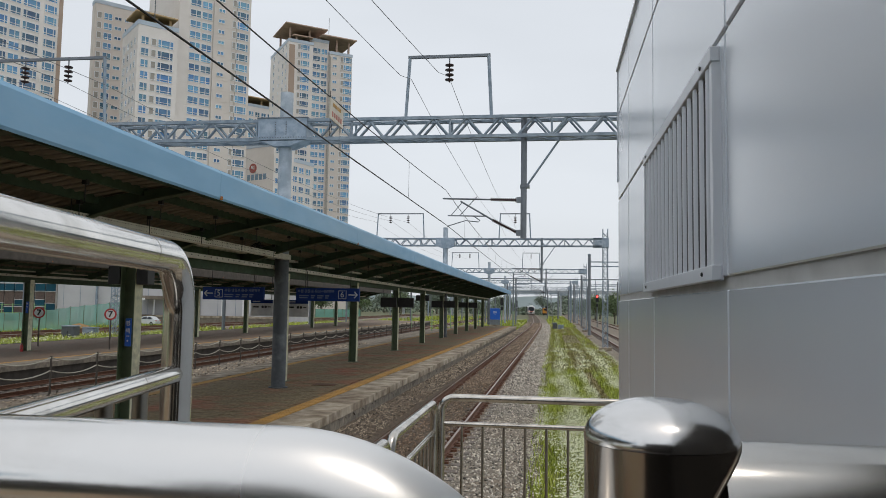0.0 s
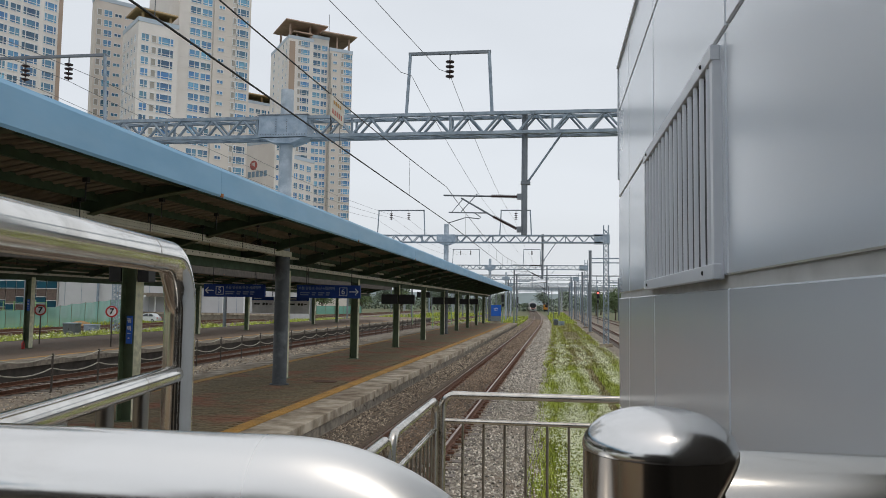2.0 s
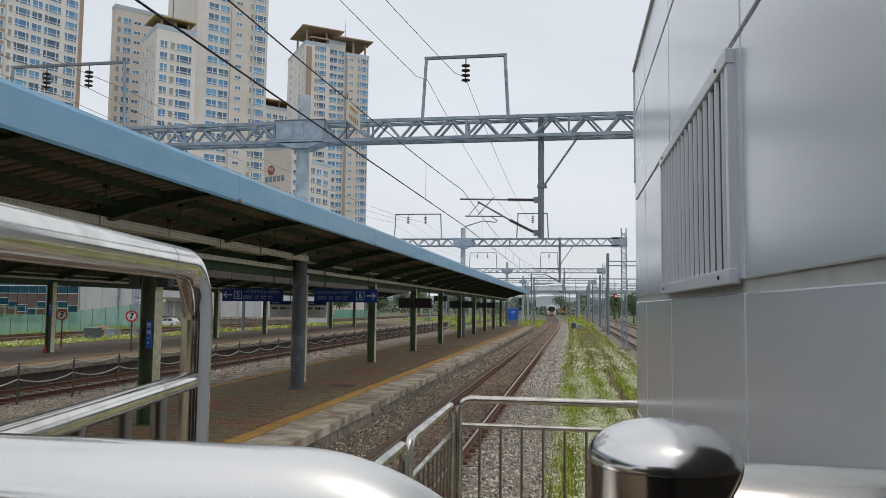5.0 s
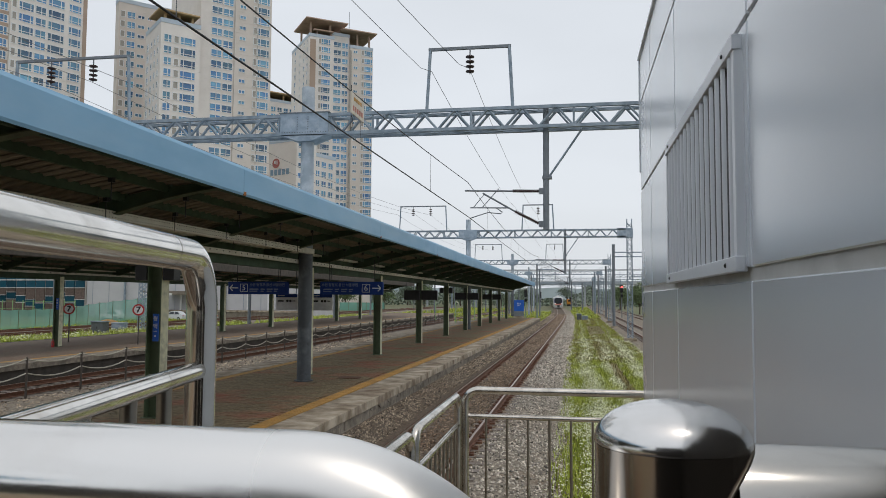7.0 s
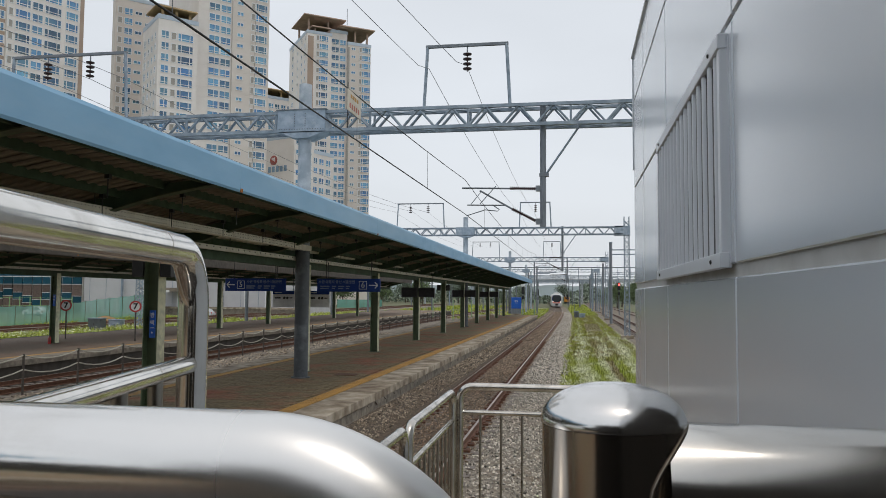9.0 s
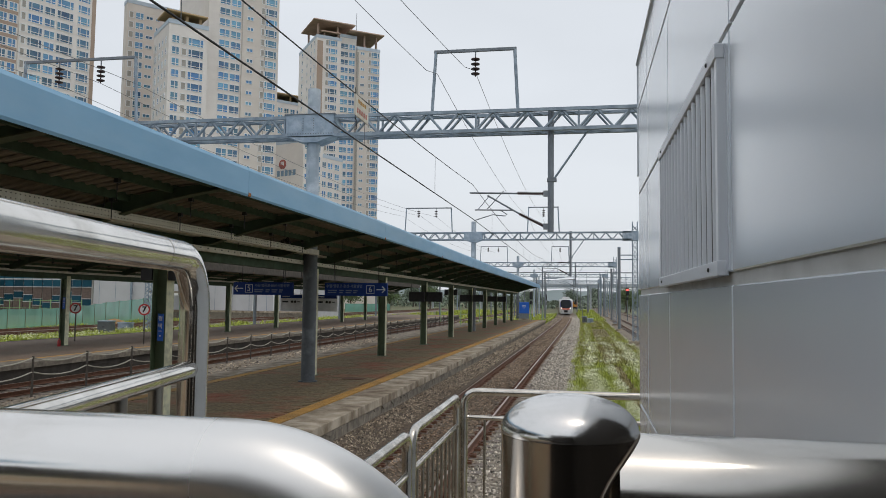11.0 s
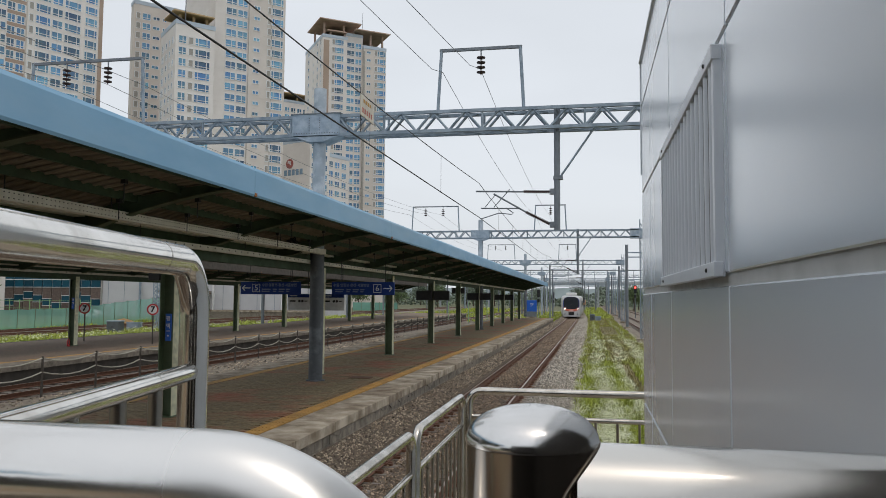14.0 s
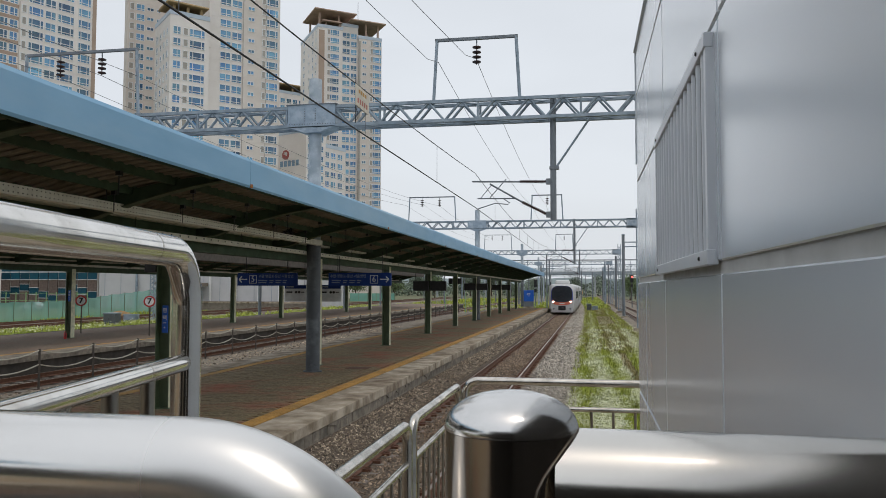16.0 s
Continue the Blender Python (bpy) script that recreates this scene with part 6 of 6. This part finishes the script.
def stuff_mesh(name, verts, faces, material, label, category):
    me = bpy.data.meshes.new(name)
    me.from_pydata([tuple(v) for v in verts], [], faces)
    me.materials.append(material)
    ob = new(name, me)
    return tagged(ob, label, category, kind="stuff")


def blades(name, pts, heights, lean, width, material, label, seed):
    """Bent tapering blades, two faces each."""
    rg = np.random.default_rng(seed)
    n = len(pts)
    a = rg.uniform(0, 2 * np.pi, n)
    l = rg.uniform(0.2, 1, n) * lean
    d = np.stack([np.cos(a), np.sin(a), np.zeros(n)], 1)
    s = np.stack([-np.sin(a), np.cos(a), np.zeros(n)], 1) * width * rg.uniform(0.6, 1.4, n)[:, None]
    up = np.array([0, 0, 1.0])
    h = heights[:, None]
    mid = pts + up * h * 0.6 + d * (l * heights * 0.35)[:, None]
    tip = pts + up * h + d * (l * heights)[:, None]
    v = np.stack([pts - s, pts + s, mid + s * 0.8, mid - s * 0.8, tip], 1).reshape(-1, 3)
    f = []
    for k in range(n):
        b = 5 * k
        f += [(b, b + 1, b + 2, b + 3), (b + 3, b + 2, b + 4)]
    return stuff_mesh(name, v, f, material, label, "grass")


def petals(name, pts, size, material, label, seed):
    rg = np.random.default_rng(seed)
    n = len(pts)
    a = rg.uniform(0, 2 * np.pi, n)
    r = size * rg.uniform(0.6, 1.3, n)
    tx, ty = rg.uniform(-0.6, 0.6, (2, n))
    u = np.stack([np.cos(a), np.sin(a), tx], 1) * r[:, None]
    w = np.stack([-np.sin(a), np.cos(a), ty], 1) * r[:, None]
    v = np.stack([pts - u, pts - w, pts + u, pts + w], 1).reshape(-1, 3)
    f = [(4 * k, 4 * k + 1, 4 * k + 2, 4 * k + 3) for k in range(n)]
    return stuff_mesh(name, v, f, material, label, "flowers")


rg = np.random.default_rng(7)


def flower_density(x, y):
    """Lengthwise drifts of flowers with green lanes between."""
    lane = 0.5 + 0.5 * math.cos((x - 0.55 + 0.12 * math.sin(y * 0.21)) * 2 * math.pi / 1.15)
    nz = noise.noise((x * 0.9, y * 0.35, 2.0))
    d = lane * 0.95 + nz * 0.75 + 0.02
    if y > 62:
        d -= (y - 62) * 0.012
    return d


def bare(x, y):
    c = 1.35 + 0.012 * y + 0.25 * math.sin(y * 0.08)
    return abs(x - c) < 0.22 + 0.1 * noise.noise((x, y * 0.3, 9)) and y < 40 or (abs(x - 2.0) < 0.8 and 70 < y < 95)


gp, gh, fp, dp, dh = [], [], [], [], []
for y0, y1, n in ((9, 20, 15000), (20, 35, 18000), (35, 60, 16000), (60, 130, 14000)):
    xs = rg.uniform(-0.45, 3.9, n)
    yy = rg.uniform(y0, y1, n)
    for x, y in zip(xs, yy):
        if x < -0.2 + 0.25 * noise.noise((y * 0.7, 1, 1)) and rg.random() > 0.25:
            continue
        if bare(x, y):
            if rg.random() < 0.3:
                dp.append((x, y, -0.93))
                dh.append(rg.uniform(0.05, 0.2))
            continue
        if y > 40 and rg.random() < 0.3 + 0.5 * (abs(x - 1.9) < 0.7):
            dp.append((x, y, -0.94))
            dh.append(rg.uniform(0.15, 0.32))
        h = 0.1 + 0.13 * rg.random() + 0.1 * noise.noise((x, y * 0.5, 5))
        gp.append((x, y, -0.95))
        gh.append(h)
        d = flower_density(x, y)
        if rg.random() < d * (1.0 if y < 24 else 0.7 if y < 40 else 0.3):
            for _ in range(5 if y < 50 else 3):
                fp.append((x + rg.normal(0, 0.06), y + rg.normal(0, 0.08), -0.95 + h + rg.uniform(0.0, 0.13)))
scale_far = lambda p: 0.006 + 0.00022 * p[:, 1]
gp, gh, fp = np.array(gp), np.array(gh), np.array(fp)
near_g = gp[:, 1] < 40
blades("meadow_grass", gp[near_g], gh[near_g], 0.7, 0.011, GRASS, "fresh green meadow grass between the tracks", 1)
blades("meadow_grass", gp[~near_g], gh[~near_g], 0.7, 0.024, GRASS, "fresh green meadow grass between the tracks", 2)
near_f = fp[:, 1] < 40
petals("meadow_flowers", fp[near_f], 0.016, PETAL, "dense small white meadow flowers between the tracks", 3)
petals("meadow_flowers", fp[~near_f], 0.03, PETAL, "dense small white meadow flowers between the tracks", 4)
blades("dry_grass", np.array(dp), np.array(dh), 0.9, 0.015, DRYGRASS, "dry straw-coloured grass on a bare patch", 5)
sheet("meadow_soil", [-0.35, 1, 2.4, 3.95], [5, 20, 40, 80, 140], lambda x, y: -0.945, mat("meadow_soil", (0.1, 0.13, 0.03), 1.0, 0, (0.2, 0.15, 0.08), 1.2, (0.26, 0.18, 0.1), 0.5, 0.6), "soil of the flowering strip between the tracks", "ground")

gp, gh, fp = [], [], []
for (x0, x1, y0, y1, n, fl) in ((-40.5, -29.3, 22, 70, 13000, 0.8), (-40.5, -29.3, 70, 130, 5000, 0.5), (-50.8, -49.2, 20, 90, 1500, 0.1), (-16, -9, 99, 175, 5000, 0.2), (-9.4, -4.8, 98, 190, 6000, 0.4), (-60, -52.5, 30, 100, 4000, 0.1), (-1.2, 4.2, 130, 300, 5000, 0.3), (-36, -19, 125, 250, 5000, 0.1)):
    xs, yy = rg.uniform(x0, x1, n), rg.uniform(y0, y1, n)
    for x, y in zip(xs, yy):
        nzv = noise.noise((x * 0.25, y * 0.15, 3.0))
        if nzv < -0.15 or abs(x - track_x(y)) < 2.3:
            continue
        h = (0.25 + 0.5 * max(0, nzv) + 0.2 * rg.random()) * (1.35 if -41 < x < -29 else 1.0)
        gp.append((x, y, -0.97))
        gh.append(h)
        if rg.random() < fl * (nzv + 0.4):
            fp.append((x, y, -0.95 + h))
blades("wayside_grass", np.array(gp), np.array(gh), 0.8, 0.07, GRASS, "tufted green wayside grass beside the yard", 11)
petals("wayside_flowers", np.array(fp), 0.045, PETAL, "scattered white flowers in the wayside grass", 12)


# far trees: trunk, limbs and a crown of loose leaf clumps
def tree(x, y, h, r, seed, material):
    t = thing("tree", "leafy green tree beyond the station", "tree", "far trees", pose(x, y, -0.97))
    rr = np.random.default_rng(seed)
    part("trunk", tubem([(0, 0, 0), (0.1, 0.05, h * 0.3), (0, 0.1, h * 0.6)], 0.2, 7, radii=[0.03 * h, 0.02 * h, 0.008 * h]), BARK, t)
    bm = bmesh.new()
    cents = []
    for k in range(7):
        a = rr.uniform(0, 6.28)
        e = (math.cos(a) * r * rr.uniform(0.3, 0.75), math.sin(a) * r * rr.uniform(0.3, 0.75), h * rr.uniform(0.45, 0.9))
        cents.append(e)
        tube(bm, [(0, 0, h * 0.3), (e[0] * 0.5, e[1] * 0.5, h * 0.5), e], 0.05, 5, radii=[0.014 * h, 0.009 * h, 0.003 * h])
    part("limbs", bm, BARK, t)
    v, f = [], []
    for e in cents + [(0, 0, h * 0.8), (0, 0, h * 0.6)]:
        for _ in range(130):
            p = np.array(e) + rr.normal(0, 1, 3) * np.array((r * 0.3, r * 0.3, h * 0.1))
            u, w = rr.normal(0, 1, 3), rr.normal(0, 1, 3)
            u *= 0.04 * h / np.linalg.norm(u)
            w *= 0.03 * h / np.linalg.norm(w)
            b = len(v)
            v += [tuple(p - u), tuple(p + w), tuple(p + u), tuple(p - w)]
            f.append((b, b + 1, b + 2, b + 3))
    me = bpy.data.meshes.new("crown")
    me.from_pydata(v, [], f)
    me.materials.append(material)
    ob = new("crown", me)
    ob.parent = t


rt = np.random.default_rng(21)
for k in range(34):
    x = -150 + 8.2 * k + rt.uniform(-3, 3)
    y = rt.uniform(335, 420)
    if abs(x - track_x(y)) < 5:
        continue
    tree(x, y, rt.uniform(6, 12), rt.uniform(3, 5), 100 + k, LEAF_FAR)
for k, (x, y, h) in enumerate(((14, 175, 6), (17, 190, 7.5), (20, 205, 7), (12.5, 112, 4), (24, 170, 8), (-55, 215, 7), (-70, 225, 8), (-48, 240, 7), (-110, 150, 9), (-104, 135, 8), (-101, 110, 7), (13.5, 240, 7), (16, 260, 8))):
    tree(x, y, h, h * 0.42, 300 + k, LEAF)
# low hills on the horizon, their blue haze put into the colour
bm = bmesh.new()
n = 90
lo, hi = [], []
for k in range(n + 1):
    x = -2200 + 4400 * k / n
    h = 38 + 30 * noise.noise((x * 0.0021, 3, 1)) + 16 * noise.noise((x * 0.008, 7, 2))
    lo.append(bm.verts.new((x, 2500, -2)))
    hi.append(bm.verts.new((x, 2650, max(8, h))))
for k in range(n):
    bm.faces.new((lo[k], lo[k + 1], hi[k + 1], hi[k]))
tagged(part("backdrop", bm, mat("hazy_hill", (0.235, 0.28, 0.285), 1.0, 0, (0.2, 0.245, 0.24), 0.01)), "low hazy blue-green hills on the horizon", "hills", kind="structure")

# dense hazy belt of trees and shrubs along the horizon
rb = np.random.default_rng(77)
v, f = [], []
for k in range(17000):
    x = rb.uniform(-260, 200)
    y = rb.uniform(345, 385)
    top = 5.6 + 3.0 * noise.noise((x * 0.06, 1, 4)) + 1.5 * noise.noise((x * 0.21, 5, 2))
    if abs(x - track_x(y)) < 7:
        top *= 0.6
    z = -0.97 + rb.random() ** 0.8 * max(0.6, top)
    u, w = rb.normal(0, 1, 3), rb.normal(0, 1, 3)
    u *= 0.75 / np.linalg.norm(u)
    w *= 0.55 / np.linalg.norm(w)
    p = np.array((x, y, z))
    b = len(v)
    v += [p - u, p + w, p + u, p - w]
    f.append((b, b + 1, b + 2, b + 3))
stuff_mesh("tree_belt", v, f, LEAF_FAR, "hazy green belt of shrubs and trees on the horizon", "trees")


# ---- ballast stones ----
def stones(name, fx0, fx1, y0, y1, density, size, zf, label, seed, skip=None, grow=0.0, material=None):
    rs = np.random.default_rng(seed)
    n = int((fx1(y0) - fx0(y0)) * (y1 - y0) * density)
    # more stones close by
    y = y0 + (y1 - y0) * rs.random(n) ** (1.5 if grow else 1.0)
    u = rs.random(n)
    x = np.array([fx0(q) + (fx1(q) - fx0(q)) * w for q, w in zip(y, u)])
    keep = np.ones(n, bool) if skip is None else np.array([not skip(a, b) for a, b in zip(x, y)])
    x, y = x[keep], y[keep]
    n = len(x)
    z = np.array([zf(a, b) for a, b in zip(x, y)]) + rs.uniform(-0.015, 0.02, n)
    sz = size * rs.uniform(0.55, 1.35, n) * (1 + grow * (y - y0) / (y1 - y0))
    base = np.array([(1, 0, 0), (0, 1, 0), (-1, 0, 0), (0, -1, 0), (0, 0, 0.8), (0, 0, -0.6)])
    v = base[None] * sz[:, None, None] * rs.uniform(0.6, 1.25, (n, 6, 1)) + rs.normal(0, 0.16, (n, 6, 3)) * sz[:, None, None]
    a = rs.uniform(0, 6.28, n)
    c, s = np.cos(a)[:, None], np.sin(a)[:, None]
    tilt = rs.normal(0, 0.5, n)[:, None]
    vx, vy, vz = v[..., 0], v[..., 1], v[..., 2]
    vx, vz = vx * np.cos(tilt) - vz * np.sin(tilt), vx * np.sin(tilt) + vz * np.cos(tilt)
    v = np.stack([vx * c - vy * s + x[:, None], vx * s + vy * c + y[:, None], vz + z[:, None]], 2).reshape(-1, 3)
    tri = ((0, 1, 4), (1, 2, 4), (2, 3, 4), (3, 0, 4), (1, 0, 5), (2, 1, 5), (3, 2, 5), (0, 3, 5))
    f = [tuple(6 * k + i for i in q) for k in range(n) for q in tri]
    return stuff_mesh(name, v, f, material or STONE, label, "ballast")


def on_rail(x, y):
    d = abs(x - track_x(y))
    return 0.66 < d < 0.84


def bank_z(x, y):
    s = x - track_x(y)
    d = abs(s)
    if s < -1.15:
        return -0.62 - (s + 1.15) * 0.375 if s > -1.55 else -0.47 - (s + 1.55) * 0.11
    return -0.68 if d < 0.75 else (-0.68 - 0.03 * (d - 0.75) if d < 2.0 else -0.72 - 0.4 * min(0.55, d - 2.0))


for y0, y1, den, size, gr, sd in ((9.5, 30, 250, 0.0275, 0.0, 31), (30, 75, 105, 0.038, 0.7, 41), (75, 150, 26, 0.07, 0.6, 51)):
    stones("ballast_stones", lambda y: edge_x(y) + 0.02, lambda y: track_x(y) - 1.05, y0, y1, den * 1.35, size, bank_z, "loose brown-grey ballast stones heaped by the platform", sd, None, gr, STONE_DARK)
    stones("track_stones", lambda y: track_x(y) - 1.05, lambda y: track_x(y) + 1.0, y0, y1, den, size, bank_z, "rust-stained ballast stones between the rails", sd + 1, on_rail, gr, STONE_RUST)
    stones("ballast_stones", lambda y: track_x(y) + 1.0, lambda y: track_x(y) + 2.75, y0, y1, den, size, bank_z, "loose grey ballast stones beside the meadow", sd + 2, None, gr)
stones("ballast_stones", lambda y: -16.3, lambda y: ISL_L - 0.05, 15, 60, 70, 0.05, lambda x, y: -0.71, "loose grey ballast stones between the platforms", 33, None, 0.5, STONE_DARK)

# ---- rail clips beside the near rails ----
bm = bmesh.new()
box(bm, -0.07, 0.07, -0.05, 0.05, -0.665, -0.62)
tube(bm, [(-0.09, -0.04, -0.63), (-0.05, 0.05, -0.6), (0.0, -0.03, -0.6), (0.05, 0.05, -0.61)], 0.012, 4)
me = bpy.data.meshes.new("rail_clip")
bm.to_mesh(me)
bm.free()
me.materials.append(RUST)
trk = bpy.data.objects["railway_track"]
for k in range(70):
    y = -20 + 0.62 * (45 + k)
    for s in (-1, 1):
        for q in (-1, 1):
            ob = new("rail_clip", me)
            ob.parent = trk
            ob.matrix_basis = pose(track_x(y) + s * 0.752 + q * 0.12, y, 0)

# ---- platform edge blocks, tactile tiles and pavers ----
def shared(name, bm, material):
    me = bpy.data.meshes.new(name)
    bm.to_mesh(me)
    bm.free()
    me.materials.append(material)
    return me


def put(name, me, parent, m):
    ob = new(name, me)
    ob.parent = parent
    ob.matrix_basis = m
    return ob


rk = random.Random(9)
coping = shared("coping_slab", boxm(-0.84, 0.0, 0.005, 1.995, -0.2, 0.0, 0.012), CONC)
y = -12.0
while y < PLAT_Y1 - 1.9:
    a = -math.degrees(math.atan2(edge_x(y + 2) - edge_x(y), 2))
    put("coping_slab", coping, island, pose(edge_x(y), y, rk.uniform(-0.004, 0.004), 0, 0, a))
    put("coping_slab", coping, island, pose(ISL_L, y + 1.999, rk.uniform(-0.006, 0.0), 0, 0, 180))
    y += 2.0
blockm = shared("wall_block", boxm(-0.12, 0.0, 0.004, 0.386, 0.0, 0.19, 0.006), CONC_D)
y = 6.0
while y < 60:
    for r in range(2):
        yy = y + (0.195 if r % 2 else 0)
        put("wall_block", blockm, island, pose(edge_x(yy) - 0.035 - rk.uniform(0, 0.008), yy, -0.21 - 0.195 * (r + 1)))
    y += 0.39
# crumbling mortar under the coping
y = 9.0
while y < 75:
    ln = rk.uniform(0.25, 1.3)
    if rk.random() < 0.6:
        d = rk.uniform(0.04, 0.16)
        bm = bmesh.new()
        n = max(2, int(ln / 0.16))
        top, low = [], []
        for k in range(n + 1):
            yy = y + ln * k / n
            q = d * rk.uniform(0.35, 1.0) * (0.3 if k in (0, n) else 1)
            for ox, ring in ((-0.06, low), (-0.004 - rk.uniform(0, 0.012), top)):
                ring.append([bm.verts.new((edge_x(yy) + ox, yy, -0.202)), bm.verts.new((edge_x(yy) + ox, yy, -0.205 - q))])
        for k in range(n):
            bm.faces.new((top[k][0], top[k + 1][0], top[k + 1][1], top[k][1]))
            bm.faces.new((top[k][1], top[k + 1][1], low[k + 1][1], low[k][1]))
            bm.faces.new((low[k][0], low[k + 1][0], top[k + 1][0], top[k][0]))
        part("mortar_patch", bm, CONC_D, island)
    y += ln + 0.05
bm = bmesh.new()
box(bm, -0.145, 0.145, 0.005, 0.295, -0.05, 0.003)
for k in range(4):
    box(bm, -0.12 + 0.07 * k, -0.09 + 0.07 * k, 0.02, 0.28, 0.003, 0.009)
tile = shared("tactile_tile", bm, YELLOW)
y = 10.0
n = 0
while y < 70:
    put("tactile_tile", tile, island, pose(edge_x(y) - 1.02, y, 0))
    y += 0.3
bm = bmesh.new()
ysr = [70] + list(np.arange(72, PLAT_Y1, 4)) + [PLAT_Y1]
strip(bm, lambda y: edge_x(y) - 1.16, lambda y: edge_x(y) - 0.87, ysr, 0.004)
strip(bm, lambda y: ISL_L + 0.95, lambda y: ISL_L + 1.24, [-10, 20, 50, PLAT_Y1], 0.004)
part("tactile_strip", bm, YELLOW, island)

# pavers in running bond; the nearest as single pieces, the rest joined
paver = shared("paver", boxm(-0.108, 0.108, -0.053, 0.053, -0.05, 0.0), PAVER)
vs, fs = [], []
count = 0
row = 0
y = 12.0
while y < 46:
    x = ISL_L + 1.3 + (0.11 if row % 2 else 0)
    while x < edge_x(y) - 1.3:
        dz = rk.uniform(-0.003, 0.003)
        if count < 280 and y > 17.0 and x > -7.4:
            put("paver", paver, island, pose(x, y, dz))
            count += 1
        else:
            b = len(vs)
            for px, py in ((-0.108, -0.053), (0.108, -0.053), (0.108, 0.053), (-0.108, 0.053)):
                vs.append((x + px, y + py, dz))
            for px, py in ((-0.108, -0.053), (0.108, -0.053), (0.108, 0.053), (-0.108, 0.053)):
                vs.append((x + px, y + py, -0.012))
            fs += [(b, b + 1, b + 2, b + 3)] + [(b + i, b + 4 + i, b + 4 + (i + 1) % 4, b + (i + 1) % 4) for i in range(4)]
        x += 0.22
    y += 0.11
    row += 1
pv = stuff_mesh("pavers", vs, fs, mat("brick_paver_field", (0.275, 0.21, 0.115), 0.85, 0, (0.165, 0.127, 0.07), 12, (0.33, 0.108, 0.06), 0.5, 1.0, bump=0.2, bump_scale=60, island=0.16), "", "")
pv.parent = island


def motions():
    rows = [(0.0, 338), (2.0, 312), (4.2, 283.5), (6.3, 250), (8.0, 224), (9.2, 203), (11.3, 166), (12.5, 145), (13.5, 127.5), (14.5, 110.8), (15.25, 99.2), (16.0, 88.6)]
    out = []
    for t, y in rows:
        dx = track_x(y + 3) - track_x(y - 3)
        out.append((t, pose(track_x(y) - 0.16, y, RAIL_Z, 0, 0, -math.degrees(math.atan2(dx, 6)))))
    walk(train, out)
    drives = (((0, -61), (5.8, -61), (6.2, -61.3), (7, -66), (9, -78), (12, -94.8), (16, -117.2)),
              ((0, -56.3), (8, -56.3), (8.4, -56.6), (9.2, -61.5), (12.5, -81.9), (16, -101.5)),
              ((0, -51.6), (10.2, -51.6), (10.6, -51.9), (11.4, -56.5), (16, -81.2)))
    for c, rows in zip(CARS, drives):
        walk(c, [(t, pose(x, 100, -0.97, 0, 0, 180)) for t, x in rows])


motions()
